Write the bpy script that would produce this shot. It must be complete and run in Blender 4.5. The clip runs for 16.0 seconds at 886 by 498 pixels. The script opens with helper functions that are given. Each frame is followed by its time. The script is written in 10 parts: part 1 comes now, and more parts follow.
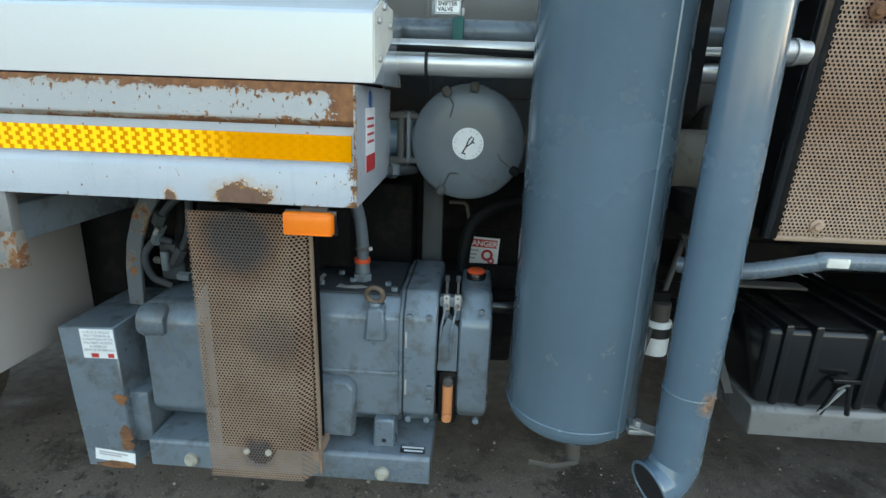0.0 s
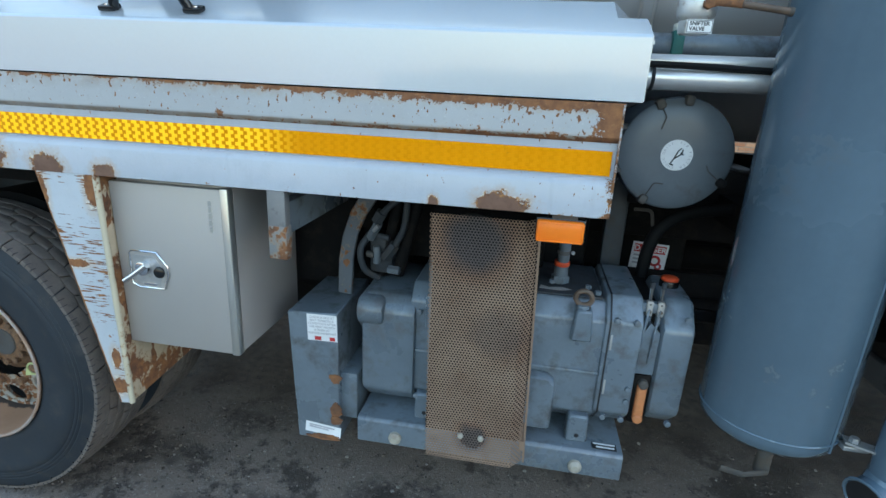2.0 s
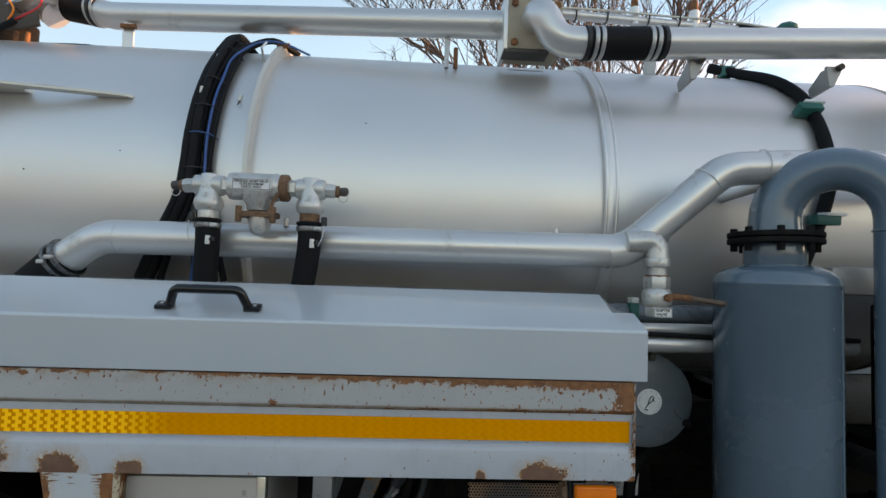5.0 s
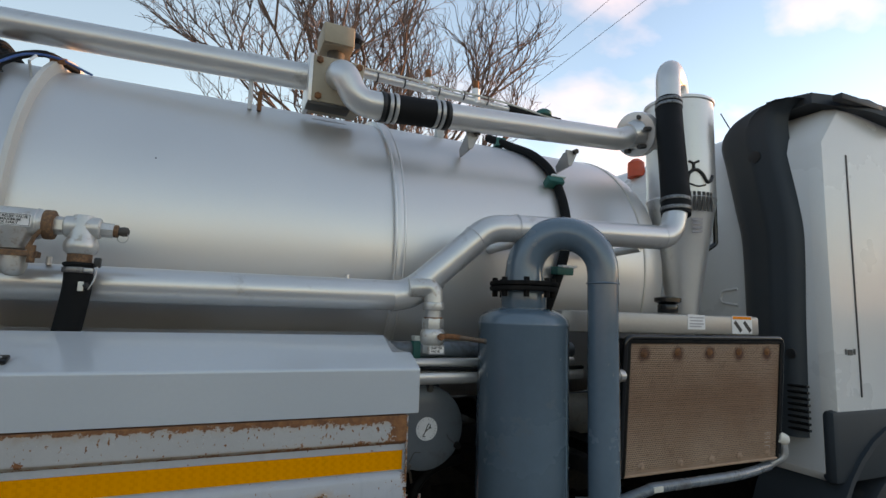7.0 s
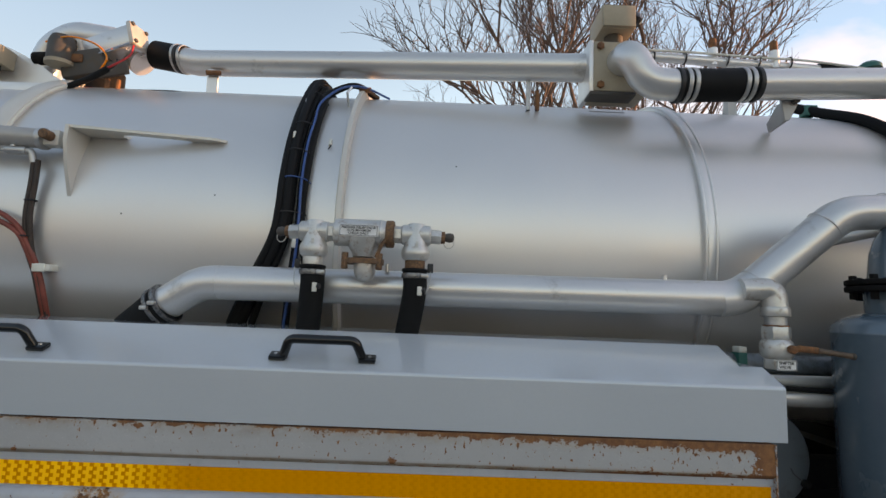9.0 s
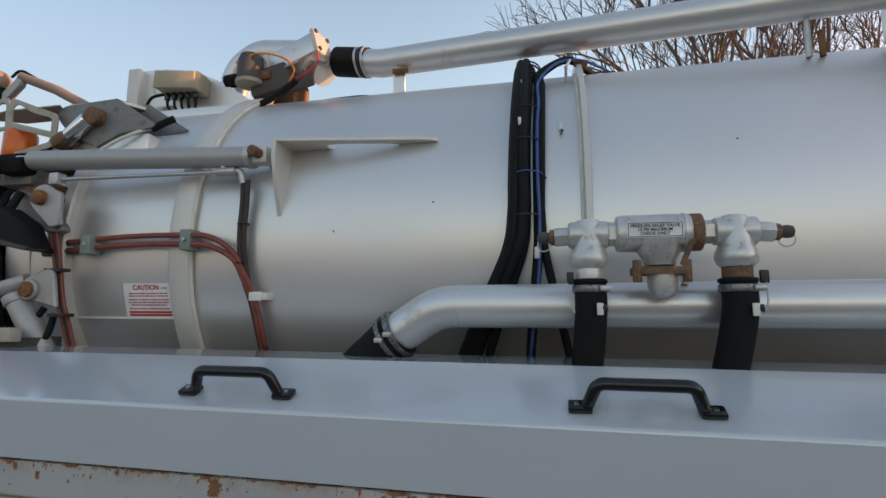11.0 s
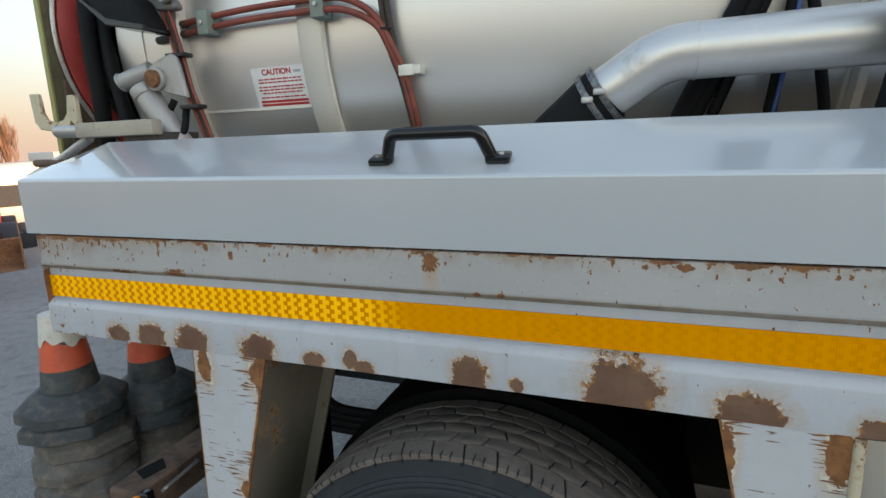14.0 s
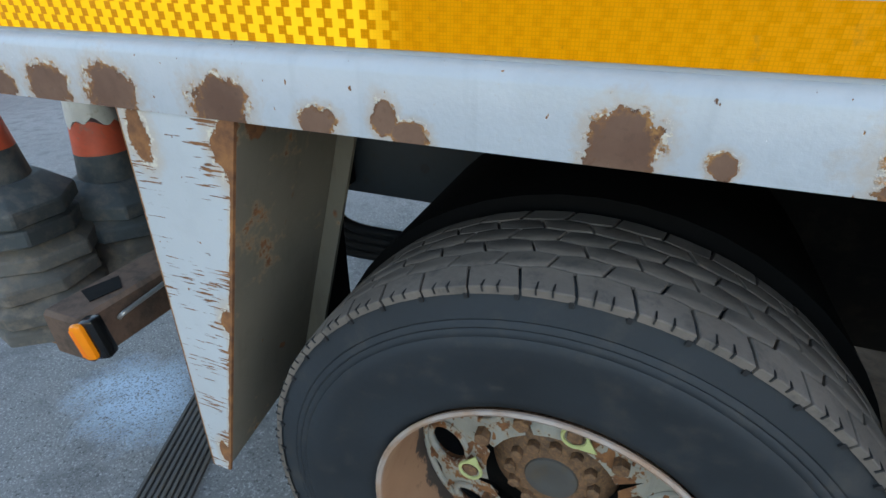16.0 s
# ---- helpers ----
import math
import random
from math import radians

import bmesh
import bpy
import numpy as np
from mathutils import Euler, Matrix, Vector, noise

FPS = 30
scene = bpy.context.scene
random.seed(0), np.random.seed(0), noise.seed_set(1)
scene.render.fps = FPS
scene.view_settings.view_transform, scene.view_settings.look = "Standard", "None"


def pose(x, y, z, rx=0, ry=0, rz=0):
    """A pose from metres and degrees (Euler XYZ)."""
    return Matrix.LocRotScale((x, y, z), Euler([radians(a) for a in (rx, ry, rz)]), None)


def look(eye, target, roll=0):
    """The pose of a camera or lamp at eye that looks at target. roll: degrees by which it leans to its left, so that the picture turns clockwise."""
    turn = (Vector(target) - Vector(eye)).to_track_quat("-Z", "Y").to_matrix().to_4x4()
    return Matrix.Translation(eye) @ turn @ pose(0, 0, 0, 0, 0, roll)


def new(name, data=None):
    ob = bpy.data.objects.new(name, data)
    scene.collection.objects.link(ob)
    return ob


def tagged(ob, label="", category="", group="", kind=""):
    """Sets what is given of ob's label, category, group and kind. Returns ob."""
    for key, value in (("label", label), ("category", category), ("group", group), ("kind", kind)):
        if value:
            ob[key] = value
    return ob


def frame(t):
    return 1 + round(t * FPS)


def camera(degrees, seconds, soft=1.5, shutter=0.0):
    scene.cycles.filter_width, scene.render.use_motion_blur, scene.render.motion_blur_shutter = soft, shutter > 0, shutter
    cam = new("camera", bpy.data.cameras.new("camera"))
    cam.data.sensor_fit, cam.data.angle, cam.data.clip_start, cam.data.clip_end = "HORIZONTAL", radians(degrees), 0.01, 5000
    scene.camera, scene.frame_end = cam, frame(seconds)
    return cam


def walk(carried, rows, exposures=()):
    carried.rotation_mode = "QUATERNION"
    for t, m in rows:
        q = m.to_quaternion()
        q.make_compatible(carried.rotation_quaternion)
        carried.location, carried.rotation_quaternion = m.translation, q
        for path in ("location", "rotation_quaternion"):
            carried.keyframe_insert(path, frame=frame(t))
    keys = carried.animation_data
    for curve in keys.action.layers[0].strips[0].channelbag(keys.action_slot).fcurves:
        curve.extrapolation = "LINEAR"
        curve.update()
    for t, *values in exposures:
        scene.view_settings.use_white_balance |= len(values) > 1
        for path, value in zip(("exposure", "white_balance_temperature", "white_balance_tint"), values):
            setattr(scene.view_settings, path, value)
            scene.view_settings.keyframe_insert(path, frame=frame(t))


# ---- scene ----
cam = camera(81.81, 16.0)
PATH = [
    (0, (0.2521, -1.1024, 1.4094), (0.1543, 0.8152, 0.8497), 2.12),
    (0.5, (0.1246, -1.0752, 1.3931), (0.0307, 0.8268, 0.7821), 2.77),
    (1, (0.0080, -1.0937, 1.3968), (-0.1380, 0.7972, 0.7618), 3.45),
    (1.5, (-0.0702, -1.1444, 1.4125), (-0.3143, 0.7321, 0.7653), 3.66),
    (2, (-0.1987, -1.2229, 1.4501), (-0.4974, 0.6603, 0.8465), 2.89),
    (2.5, (-0.3063, -1.2830, 1.4844), (-0.6288, 0.6139, 0.9386), 2.07),
    (3, (-0.3895, -1.3102, 1.5186), (-0.7188, 0.5988, 1.0213), 1.79),
    (3.5, (-0.4657, -1.2849, 1.5667), (-0.7674, 0.6605, 1.2143), 1.83),
    (4, (-0.5339, -1.2574, 1.6202), (-0.7322, 0.7260, 1.4564), 1.92),
    (4.5, (-0.5674, -1.2999, 1.6698), (-0.6269, 0.6992, 1.6595), 1.97),
    (5, (-0.6103, -1.3989, 1.7062), (-0.5168, 0.5957, 1.8197), 1.94),
    (5.2, (-0.6159, -1.4315, 1.7130), (-0.4615, 0.5563, 1.8709), 1.92),
    (5.6, (-0.6217, -1.4956, 1.7340), (-0.3087, 0.4665, 1.9627), 1.86),
    (6, (-0.5991, -1.5385, 1.7479), (-0.0913, 0.3786, 2.0067), 1.77),
    (6.4, (-0.5711, -1.5614, 1.7555), (0.1119, 0.3000, 2.0175), 1.73),
    (6.8, (-0.5610, -1.5658, 1.7578), (0.2273, 0.2550, 2.0093), 1.79),
    (7.3, (-0.6086, -1.5472, 1.7542), (0.1397, 0.2919, 1.9942), 2.14),
    (7.5, (-0.6467, -1.5350, 1.7544), (0.0685, 0.3176, 1.9919), 2.41),
    (8, (-0.7412, -1.5035, 1.7449), (-0.2305, 0.4157, 1.9810), 2.89),
    (8.5, (-0.8200, -1.4515, 1.7421), (-0.5711, 0.5191, 1.9761), 2.71),
    (9, (-0.8880, -1.3495, 1.7441), (-0.8696, 0.6362, 1.9823), 2.25),
    (9.2, (-0.9142, -1.3007, 1.7535), (-0.9727, 0.6825, 2.0056), 2.01),
    (9.6, (-0.9895, -1.2220, 1.7610), (-1.1812, 0.7524, 2.0163), 1.56),
    (10, (-1.0939, -1.1553, 1.7695), (-1.3591, 0.8112, 2.0194), 1.09),
    (10.4, (-1.2065, -1.0964, 1.7775), (-1.5233, 0.8632, 2.0220), 0.66),
    (10.8, (-1.3064, -1.0410, 1.7834), (-1.6904, 0.9061, 2.0310), 0.37),
    (11.3, (-1.3818, -0.9703, 1.7857), (-1.9256, 0.9344, 2.0623), 0.32),
    (11.5, (-1.3961, -0.9406, 1.7852), (-2.0275, 0.9339, 2.0808), 0.39),
    (12, (-1.4129, -0.8933, 1.7781), (-2.2206, 0.9217, 2.0088), 0.60),
    (12.5, (-1.4464, -0.8680, 1.7561), (-2.3003, 0.9396, 1.8138), -0.04),
    (13, (-1.5447, -0.8678, 1.7204), (-2.3510, 0.9601, 1.6268), -0.86),
    (13.5, (-1.6434, -0.8748, 1.6776), (-2.3757, 0.9709, 1.4382), -1.61),
    (14, (-1.7258, -0.8800, 1.6272), (-2.3910, 0.9652, 1.2364), -1.79),
    (14.5, (-1.7808, -0.8601, 1.5559), (-2.4026, 0.9638, 1.0204), -0.98),
    (15, (-1.8273, -0.7759, 1.4763), (-2.4268, 1.0049, 0.7911), -0.20),
    (15.5, (-1.8961, -0.6215, 1.4114), (-2.5437, 1.0779, 0.5791), 0.30),
    (16, (-1.9863, -0.5207, 1.3495), (-2.6102, 1.1144, 0.3813), 0.21),
]
walk(cam, [(t, look(eye, target, roll)) for t, eye, target, roll in PATH],
     # the film camera brightens for the shaded machinery and darkens towards the sky
     [(0, 3.82, 7850, 12), (1.0, 3.78, 7700, 12), (1.5, 3.74, 7350, 13), (2.0, 3.62, 6900, 13), (2.5, 3.47, 7150, 13), (3.5, 3.15, 7400, 15), (5, 2.60, 8400, 20), (7.5, 2.40, 8700, 23), (9, 2.46, 9000, 25), (11.5, 2.26, 8100, 22), (12.0, 2.14, 7700, 21),
      (12.5, 2.36, 8750, 22), (13.5, 2.91, 9250, 22), (14.5, 3.12, 8550, 20), (15.5, 3.42, 8450, 19), (16, 3.54, 7750, 18)])
# ---- end camera ----

# ---- light ----
SUN_ELEV, SUN_AZ = 5.0, 4.0          # degrees; the azimuth is measured from +x towards +y
world = bpy.data.worlds.new("sky")
scene.world = world
world.use_nodes = True


def build_world():
    nt = world.node_tree
    n, l = nt.nodes, nt.links
    n.clear()
    out = n.new("ShaderNodeOutputWorld")
    bg = n.new("ShaderNodeBackground")
    sky = n.new("ShaderNodeTexSky")
    sky.sky_type = "NISHITA"
    sky.sun_disc = False
    sky.sun_elevation = radians(SUN_ELEV)
    sky.sun_rotation = radians(90 - SUN_AZ)
    sky.air_density, sky.dust_density, sky.ozone_density = 1.0, 0.15, 1.6
    # thin streaks of high cloud
    co = n.new("ShaderNodeTexCoord")
    mp = n.new("ShaderNodeMapping")
    mp.inputs["Rotation"].default_value = (radians(20), radians(35), radians(25))
    mp.inputs["Scale"].default_value = (1.2, 5.0, 6.0)
    nz = n.new("ShaderNodeTexNoise")
    nz.inputs["Scale"].default_value = 1.3
    nz.inputs["Detail"].default_value = 5
    sep = n.new("ShaderNodeSeparateXYZ")
    rm = n.new("ShaderNodeMapRange")
    rm.inputs["From Min"].default_value, rm.inputs["From Max"].default_value = 0.46, 0.72
    rm.inputs["To Max"].default_value = 0.75
    mix = n.new("ShaderNodeMixRGB")
    mix.inputs["Color2"].default_value = (3.3, 2.55, 2.30, 1)
    # a warm veil of haze low over the horizon, all round
    hz = n.new("ShaderNodeMapRange")
    hz.interpolation_type = "SMOOTHSTEP"
    for key, v in zip(("From Min", "From Max", "To Min", "To Max"), (0.0, 0.19, 0.90, 0.0)):
        hz.inputs[key].default_value = v
    veil = n.new("ShaderNodeMixRGB")
    away = n.new("ShaderNodeMapRange")      # the haze glows less away from the sun
    away.inputs["From Min"].default_value, away.inputs["From Max"].default_value = -0.75, 0.15
    tint = n.new("ShaderNodeMixRGB")
    tint.inputs["Color1"].default_value = (0.52, 0.465, 0.455, 1)
    tint.inputs["Color2"].default_value = (1.40, 1.14, 1.02, 1)
    l.new(sep.outputs[0], away.inputs["Value"])
    l.new(away.outputs["Result"], tint.inputs["Fac"])
    l.new(tint.outputs["Color"], veil.inputs["Color2"])
    l.new(co.outputs["Generated"], mp.inputs["Vector"])
    l.new(mp.outputs["Vector"], nz.inputs["Vector"])
    l.new(nz.outputs["Fac"], rm.inputs["Value"])
    only = n.new("ShaderNodeMapRange")      # cloud only towards the low sun
    only.inputs["From Min"].default_value, only.inputs["From Max"].default_value = 0.25, 0.65
    cut = n.new("ShaderNodeMath")
    cut.operation = "MULTIPLY"
    l.new(sep.outputs[0], only.inputs["Value"])
    l.new(only.outputs["Result"], cut.inputs[0])
    l.new(rm.outputs["Result"], cut.inputs[1])
    l.new(cut.outputs[0], mix.inputs["Fac"])
    l.new(sky.outputs["Color"], mix.inputs["Color1"])
    l.new(co.outputs["Generated"], sep.inputs[0])
    l.new(sep.outputs[2], hz.inputs["Value"])
    l.new(hz.outputs["Result"], veil.inputs["Fac"])
    dim = n.new("ShaderNodeMixRGB")         # the sky opposite the low sun is deeper
    dim.blend_type = "MULTIPLY"
    dim.inputs["Color2"].default_value = (0.45, 0.50, 0.565, 1)
    back = n.new("ShaderNodeMapRange")
    for key, v in zip(("From Min", "From Max", "To Min", "To Max"), (-0.95, 0.0, 1.0, 0.0)):
        back.inputs[key].default_value = v
    l.new(sep.outputs[0], back.inputs["Value"])
    l.new(back.outputs["Result"], dim.inputs["Fac"])
    fore = n.new("ShaderNodeMapRange")      # and a little deeper high on the near side too
    fore.inputs["From Min"].default_value, fore.inputs["From Max"].default_value = 0.10, 0.60
    tone = n.new("ShaderNodeMixRGB")
    tone.blend_type = "MULTIPLY"
    tone.inputs["Color2"].default_value = (0.60, 0.66, 0.74, 1)
    l.new(sep.outputs[0], fore.inputs["Value"])
    l.new(fore.outputs["Result"], tone.inputs["Fac"])
    l.new(mix.outputs["Color"], tone.inputs["Color1"])
    l.new(tone.outputs["Color"], dim.inputs["Color1"])
    # pale blue half-way up on the side away from the sun
    mid = n.new("ShaderNodeMapRange")
    mid.interpolation_type = "SMOOTHSTEP"
    for key, v in zip(("From Min", "From Max", "To Min", "To Max"), (0.10, 0.50, 0.80, 0.0)):
        mid.inputs[key].default_value = v
    both = n.new("ShaderNodeMath")
    both.operation = "MULTIPLY"
    cool = n.new("ShaderNodeMixRGB")
    cool.inputs["Color2"].default_value = (0.395, 0.475, 0.60, 1)
    l.new(sep.outputs[2], mid.inputs["Value"])
    l.new(mid.outputs["Result"], both.inputs[0])
    l.new(back.outputs["Result"], both.inputs[1])
    l.new(both.outputs[0], cool.inputs["Fac"])
    l.new(dim.outputs["Color"], cool.inputs["Color1"])
    l.new(cool.outputs["Color"], veil.inputs["Color1"])
    # the glow of the low sun itself, warm and close to the horizon
    near = n.new("ShaderNodeMapRange")
    near.interpolation_type = "SMOOTHSTEP"
    for key, v in zip(("From Min", "From Max", "To Min", "To Max"), (0.80, 1.0, 0.0, 0.9)):
        near.inputs[key].default_value = v
    low = n.new("ShaderNodeMath")
    low.operation = "MULTIPLY"
    glow = n.new("ShaderNodeMixRGB")
    glow.inputs["Color2"].default_value = (4.6, 3.0, 1.9, 1)
    l.new(sep.outputs[0], near.inputs["Value"])
    l.new(near.outputs["Result"], low.inputs[0])
    l.new(hz.outputs["Result"], low.inputs[1])
    l.new(low.outputs[0], glow.inputs["Fac"])
    l.new(veil.outputs["Color"], glow.inputs["Color1"])
    l.new(glow.outputs["Color"], bg.inputs["Color"])
    bg.inputs["Strength"].default_value = SKY
    l.new(bg.outputs["Background"], out.inputs["Surface"])


SKY, SUN = 0.15, 1.3
build_world()
sun = new("sun", bpy.data.lights.new("sun", "SUN"))
sun.data.energy, sun.data.angle, sun.data.color = SUN, radians(0.6), (1.0, 0.60, 0.34)
_d = Vector((math.cos(radians(SUN_ELEV)) * math.cos(radians(SUN_AZ)), math.cos(radians(SUN_ELEV)) * math.sin(radians(SUN_AZ)), math.sin(radians(SUN_ELEV))))
sun.matrix_world = look(_d * 50, (0, 0, 0))

# ---- materials ----


class Nodes:
    """A small wrapper to write node trees in few lines."""

    def __init__(self, name):
        self.mat = bpy.data.materials.new(name)
        self.mat.use_nodes = True
        self.n, self.l = self.mat.node_tree.nodes, self.mat.node_tree.links
        self.bsdf = self.n["Principled BSDF"]
        self.geo = self.n.new("ShaderNodeNewGeometry")
        self.pos = self.geo.outputs["Position"]

    def put(self, sock, v):
        if isinstance(v, (int, float)):
            sock.default_value = v
        elif isinstance(v, tuple):
            sock.default_value = (*v, 1) if len(v) == 3 and len(sock.default_value) == 4 else v
        else:
            self.l.new(v, sock)

    def noise(self, scale, detail=4, rough=0.55, vec=None, stretch=None):
        t = self.n.new("ShaderNodeTexNoise")
        t.inputs["Scale"].default_value, t.inputs["Detail"].default_value, t.inputs["Roughness"].default_value = scale, detail, rough
        v = vec or self.pos
        if stretch:
            m = self.n.new("ShaderNodeMapping")
            m.inputs["Scale"].default_value = stretch
            self.l.new(v, m.inputs["Vector"])
            v = m.outputs["Vector"]
        self.l.new(v, t.inputs["Vector"])
        return t.outputs["Fac"]

    def ramp(self, v, a, b, lo=0.0, hi=1.0):
        r = self.n.new("ShaderNodeMapRange")
        self.put(r.inputs["Value"], v)
        for k, x in zip(("From Min", "From Max", "To Min", "To Max"), (a, b, lo, hi)):
            self.put(r.inputs[k], x)
        return r.outputs["Result"]

    def math(self, op, a, b=0.0):
        m = self.n.new("ShaderNodeMath")
        m.operation = op
        self.put(m.inputs[0], a)
        self.put(m.inputs[1], b)
        return m.outputs[0]

    def mix(self, f, a, b):
        m = self.n.new("ShaderNodeMixRGB")
        self.put(m.inputs["Fac"], f)
        self.put(m.inputs["Color1"], a)
        self.put(m.inputs["Color2"], b)
        return m.outputs["Color"]

    def mixf(self, f, a, b):
        m = self.n.new("ShaderNodeMix")
        self.put(m.inputs[0], f)
        self.put(m.inputs[2], a)
        self.put(m.inputs[3], b)
        return m.outputs[0]

    def xyz(self):
        s = self.n.new("ShaderNodeSeparateXYZ")
        self.l.new(self.pos, s.inputs[0])
        return s.outputs

    def bump(self, h, strength=0.3, dist=0.002):
        b = self.n.new("ShaderNodeBump")
        b.inputs["Strength"].default_value, b.inputs["Distance"].default_value = strength, dist
        self.l.new(h, b.inputs["Height"])
        self.l.new(b.outputs["Normal"], self.bsdf.inputs["Normal"])

    def done(self, color, rough=0.5, metal=0.0, coat=0.0):
        self.put(self.bsdf.inputs["Base Color"], color)
        self.put(self.bsdf.inputs["Roughness"], rough)
        self.put(self.bsdf.inputs["Metallic"], metal)
        if coat:
            self.bsdf.inputs["Coat Weight"].default_value = coat
            self.bsdf.inputs["Coat Roughness"].default_value = 0.12
        return self.mat


def scaled(c, f):
    return tuple(min(1.0, v * f) for v in c)


def surf(name, col, rough=0.5, metal=0.0, var=0.12, big=2.5, fine=70.0, bump=0.15, dist=0.001, dirt=None, dirt_amount=0.35, coat=0.0):
    """A painted, cast or moulded surface: broad tone changes, fine grain, patches of dirt."""
    k = Nodes(name)
    a, b = k.noise(big, 5), k.noise(fine, 3)
    c = k.mix(k.ramp(a, 0.3, 0.7), scaled(col, 1 - var), scaled(col, 1 + var))
    c = k.mix(k.ramp(b, 0.35, 0.75, 0.0, 0.25), c, scaled(col, 1 - 1.6 * var))
    r = k.ramp(a, 0.3, 0.7, max(0.03, rough - 0.07), min(1, rough + 0.08))
    if dirt:
        d = k.ramp(k.noise(big * 3.3, 8, 0.65), 0.62 - dirt_amount * 0.3, 0.78 - dirt_amount * 0.15, 0, 0.85)
        c, r = k.mix(d, c, dirt), k.mixf(d, r, 0.85)
    if bump:
        k.bump(b, bump, dist)
    return k.done(c, r, metal, coat)


RUST_A, RUST_B, RUST_C = (0.135, 0.058, 0.030), (0.33, 0.135, 0.048), (0.050, 0.028, 0.021)


def rust_colour(k):
    c = k.mix(k.ramp(k.noise(22, 6, 0.65), 0.35, 0.68), RUST_A, RUST_B)
    return k.mix(k.ramp(k.noise(60, 5, 0.6), 0.52, 0.75, 0, 0.8), c, RUST_C)


def rust_mat(name="rust"):
    k = Nodes(name)
    k.bump(k.noise(160, 5, 0.7), 0.6, 0.002)
    return k.done(rust_colour(k), 0.85)


def rusty_paint(name, col, rough, amount, metal=0.0, scale=14.0, edge=None, streak=None, patches=(), grime=0.0):
    """Paint with rust breaking through. edge: a function of the node helper that gives an extra share of rust by place.
    patches: bare places on the face towards -y, as x, z, half width and half height; their rims are ragged and flaked."""
    k = Nodes(name)
    f = k.math("ADD", k.math("MULTIPLY", k.noise(scale, 7, 0.68, stretch=streak), 0.75), k.math("MULTIPLY", k.noise(scale * 7, 4, 0.6), 0.25))
    t = amount
    if edge:
        f = k.math("ADD", f, edge(k))
    m = k.ramp(f, 0.70 - t, 0.725 - t)
    # small separate specks
    speck = k.noise(scale * 3.2, 2, 0.5, stretch=(1, 1, 0.55))
    if edge:
        speck = k.math("ADD", speck, k.math("MULTIPLY", edge(k), 0.75))
    m = k.math("MAXIMUM", m, k.ramp(speck, 0.765 - t, 0.785 - t))
    halo = k.ramp(f, 0.665 - t, 0.70 - t, 0, 0.35)
    paint = k.mix(k.ramp(k.noise(2.2, 5), 0.3, 0.7), scaled(col, 0.90), scaled(col, 1.07))
    paint = k.mix(k.ramp(k.noise(9, 6, 0.7), 0.5, 0.8, 0, 0.22 + grime), paint, scaled(col, 0.6))
    paint = k.mix(k.ramp(k.noise(30, 5, 0.6, stretch=(1, 1, 0.12)), 0.55, 0.75, 0, 0.10 + grime), paint, scaled(col, 0.55))
    paint = k.mix(halo, paint, (0.42, 0.27, 0.14))
    height = k.math("SUBTRACT", k.math("MULTIPLY", k.noise(150, 4), 0.4), m)
    if patches:
        x, y, z = k.xyz()
        near = None
        for cx, cz, rx, rz in patches:
            u = k.math("DIVIDE", k.math("SUBTRACT", x, cx), rx)
            w = k.math("DIVIDE", k.math("SUBTRACT", z, cz), rz)
            d = k.math("SQRT", k.math("ADD", k.math("MULTIPLY", u, u), k.math("MULTIPLY", w, w)))
            near = d if near is None else k.math("MINIMUM", near, d)
        rough_rim = k.math("ADD", k.math("MULTIPLY", k.math("SUBTRACT", k.noise(30, 7, 0.66), 0.5), 1.7), k.math("MULTIPLY", k.math("SUBTRACT", k.noise(150, 4, 0.6), 0.5), 0.55))
        near = k.math("ADD", near, rough_rim)
        bare = k.ramp(near, 1.0, 0.97)
        lift = k.ramp(z, 1.176, 1.190)
        flake = k.math("MULTIPLY", k.math("MULTIPLY", k.ramp(near, 1.22, 1.13), k.math("SUBTRACT", 1.0, bare)), k.math("MULTIPLY", lift, k.ramp(k.noise(75, 4), 0.47, 0.56)))
        stain = k.ramp(near, 1.65, 1.1, 0, 0.45)
        paint = k.mix(stain, paint, (0.46, 0.30, 0.17))
        paint = k.mix(flake, paint, k.mix(k.ramp(k.noise(110, 4, 0.6), 0.46, 0.54), (0.60, 0.53, 0.43), (0.42, 0.21, 0.085)))
        m = k.math("MAXIMUM", m, bare)
        height = k.math("ADD", k.math("SUBTRACT", height, k.math("MULTIPLY", bare, 1.2)), k.math("MULTIPLY", flake, 0.9))
    rust = rust_colour(k)
    if patches:
        inner = k.mix(k.ramp(k.noise(9, 6, 0.6), 0.34, 0.66), (0.128, 0.061, 0.038), (0.205, 0.110, 0.071))
        inner = k.mix(k.ramp(k.noise(80, 5, 0.65), 0.56, 0.74, 0, 0.55), inner, (0.10, 0.052, 0.034))
        rust = k.mix(k.ramp(near, 0.96, 0.80), rust, inner)
        rust = k.mix(k.math("MULTIPLY", k.ramp(near, 0.78, 0.95), k.ramp(k.noise(26, 4), 0.46, 0.60, 0, 0.85)), rust, k.mix(k.ramp(k.noise(48, 4), 0.40, 0.50), (0.070, 0.030, 0.019), (0.42, 0.190, 0.06)))
    c = k.mix(m, paint, rust)
    k.bump(height, 0.7, 0.0016)
    return k.done(c, k.mixf(m, rough, 0.88), k.mixf(m, metal, 0.0), 0)


def plain(name, col, rough=0.5, metal=0.0):
    k = Nodes(name)
    c = k.mix(k.ramp(k.noise(14, 5), 0.3, 0.7), scaled(col, 0.88), scaled(col, 1.08))
    return k.done(c, rough, metal)


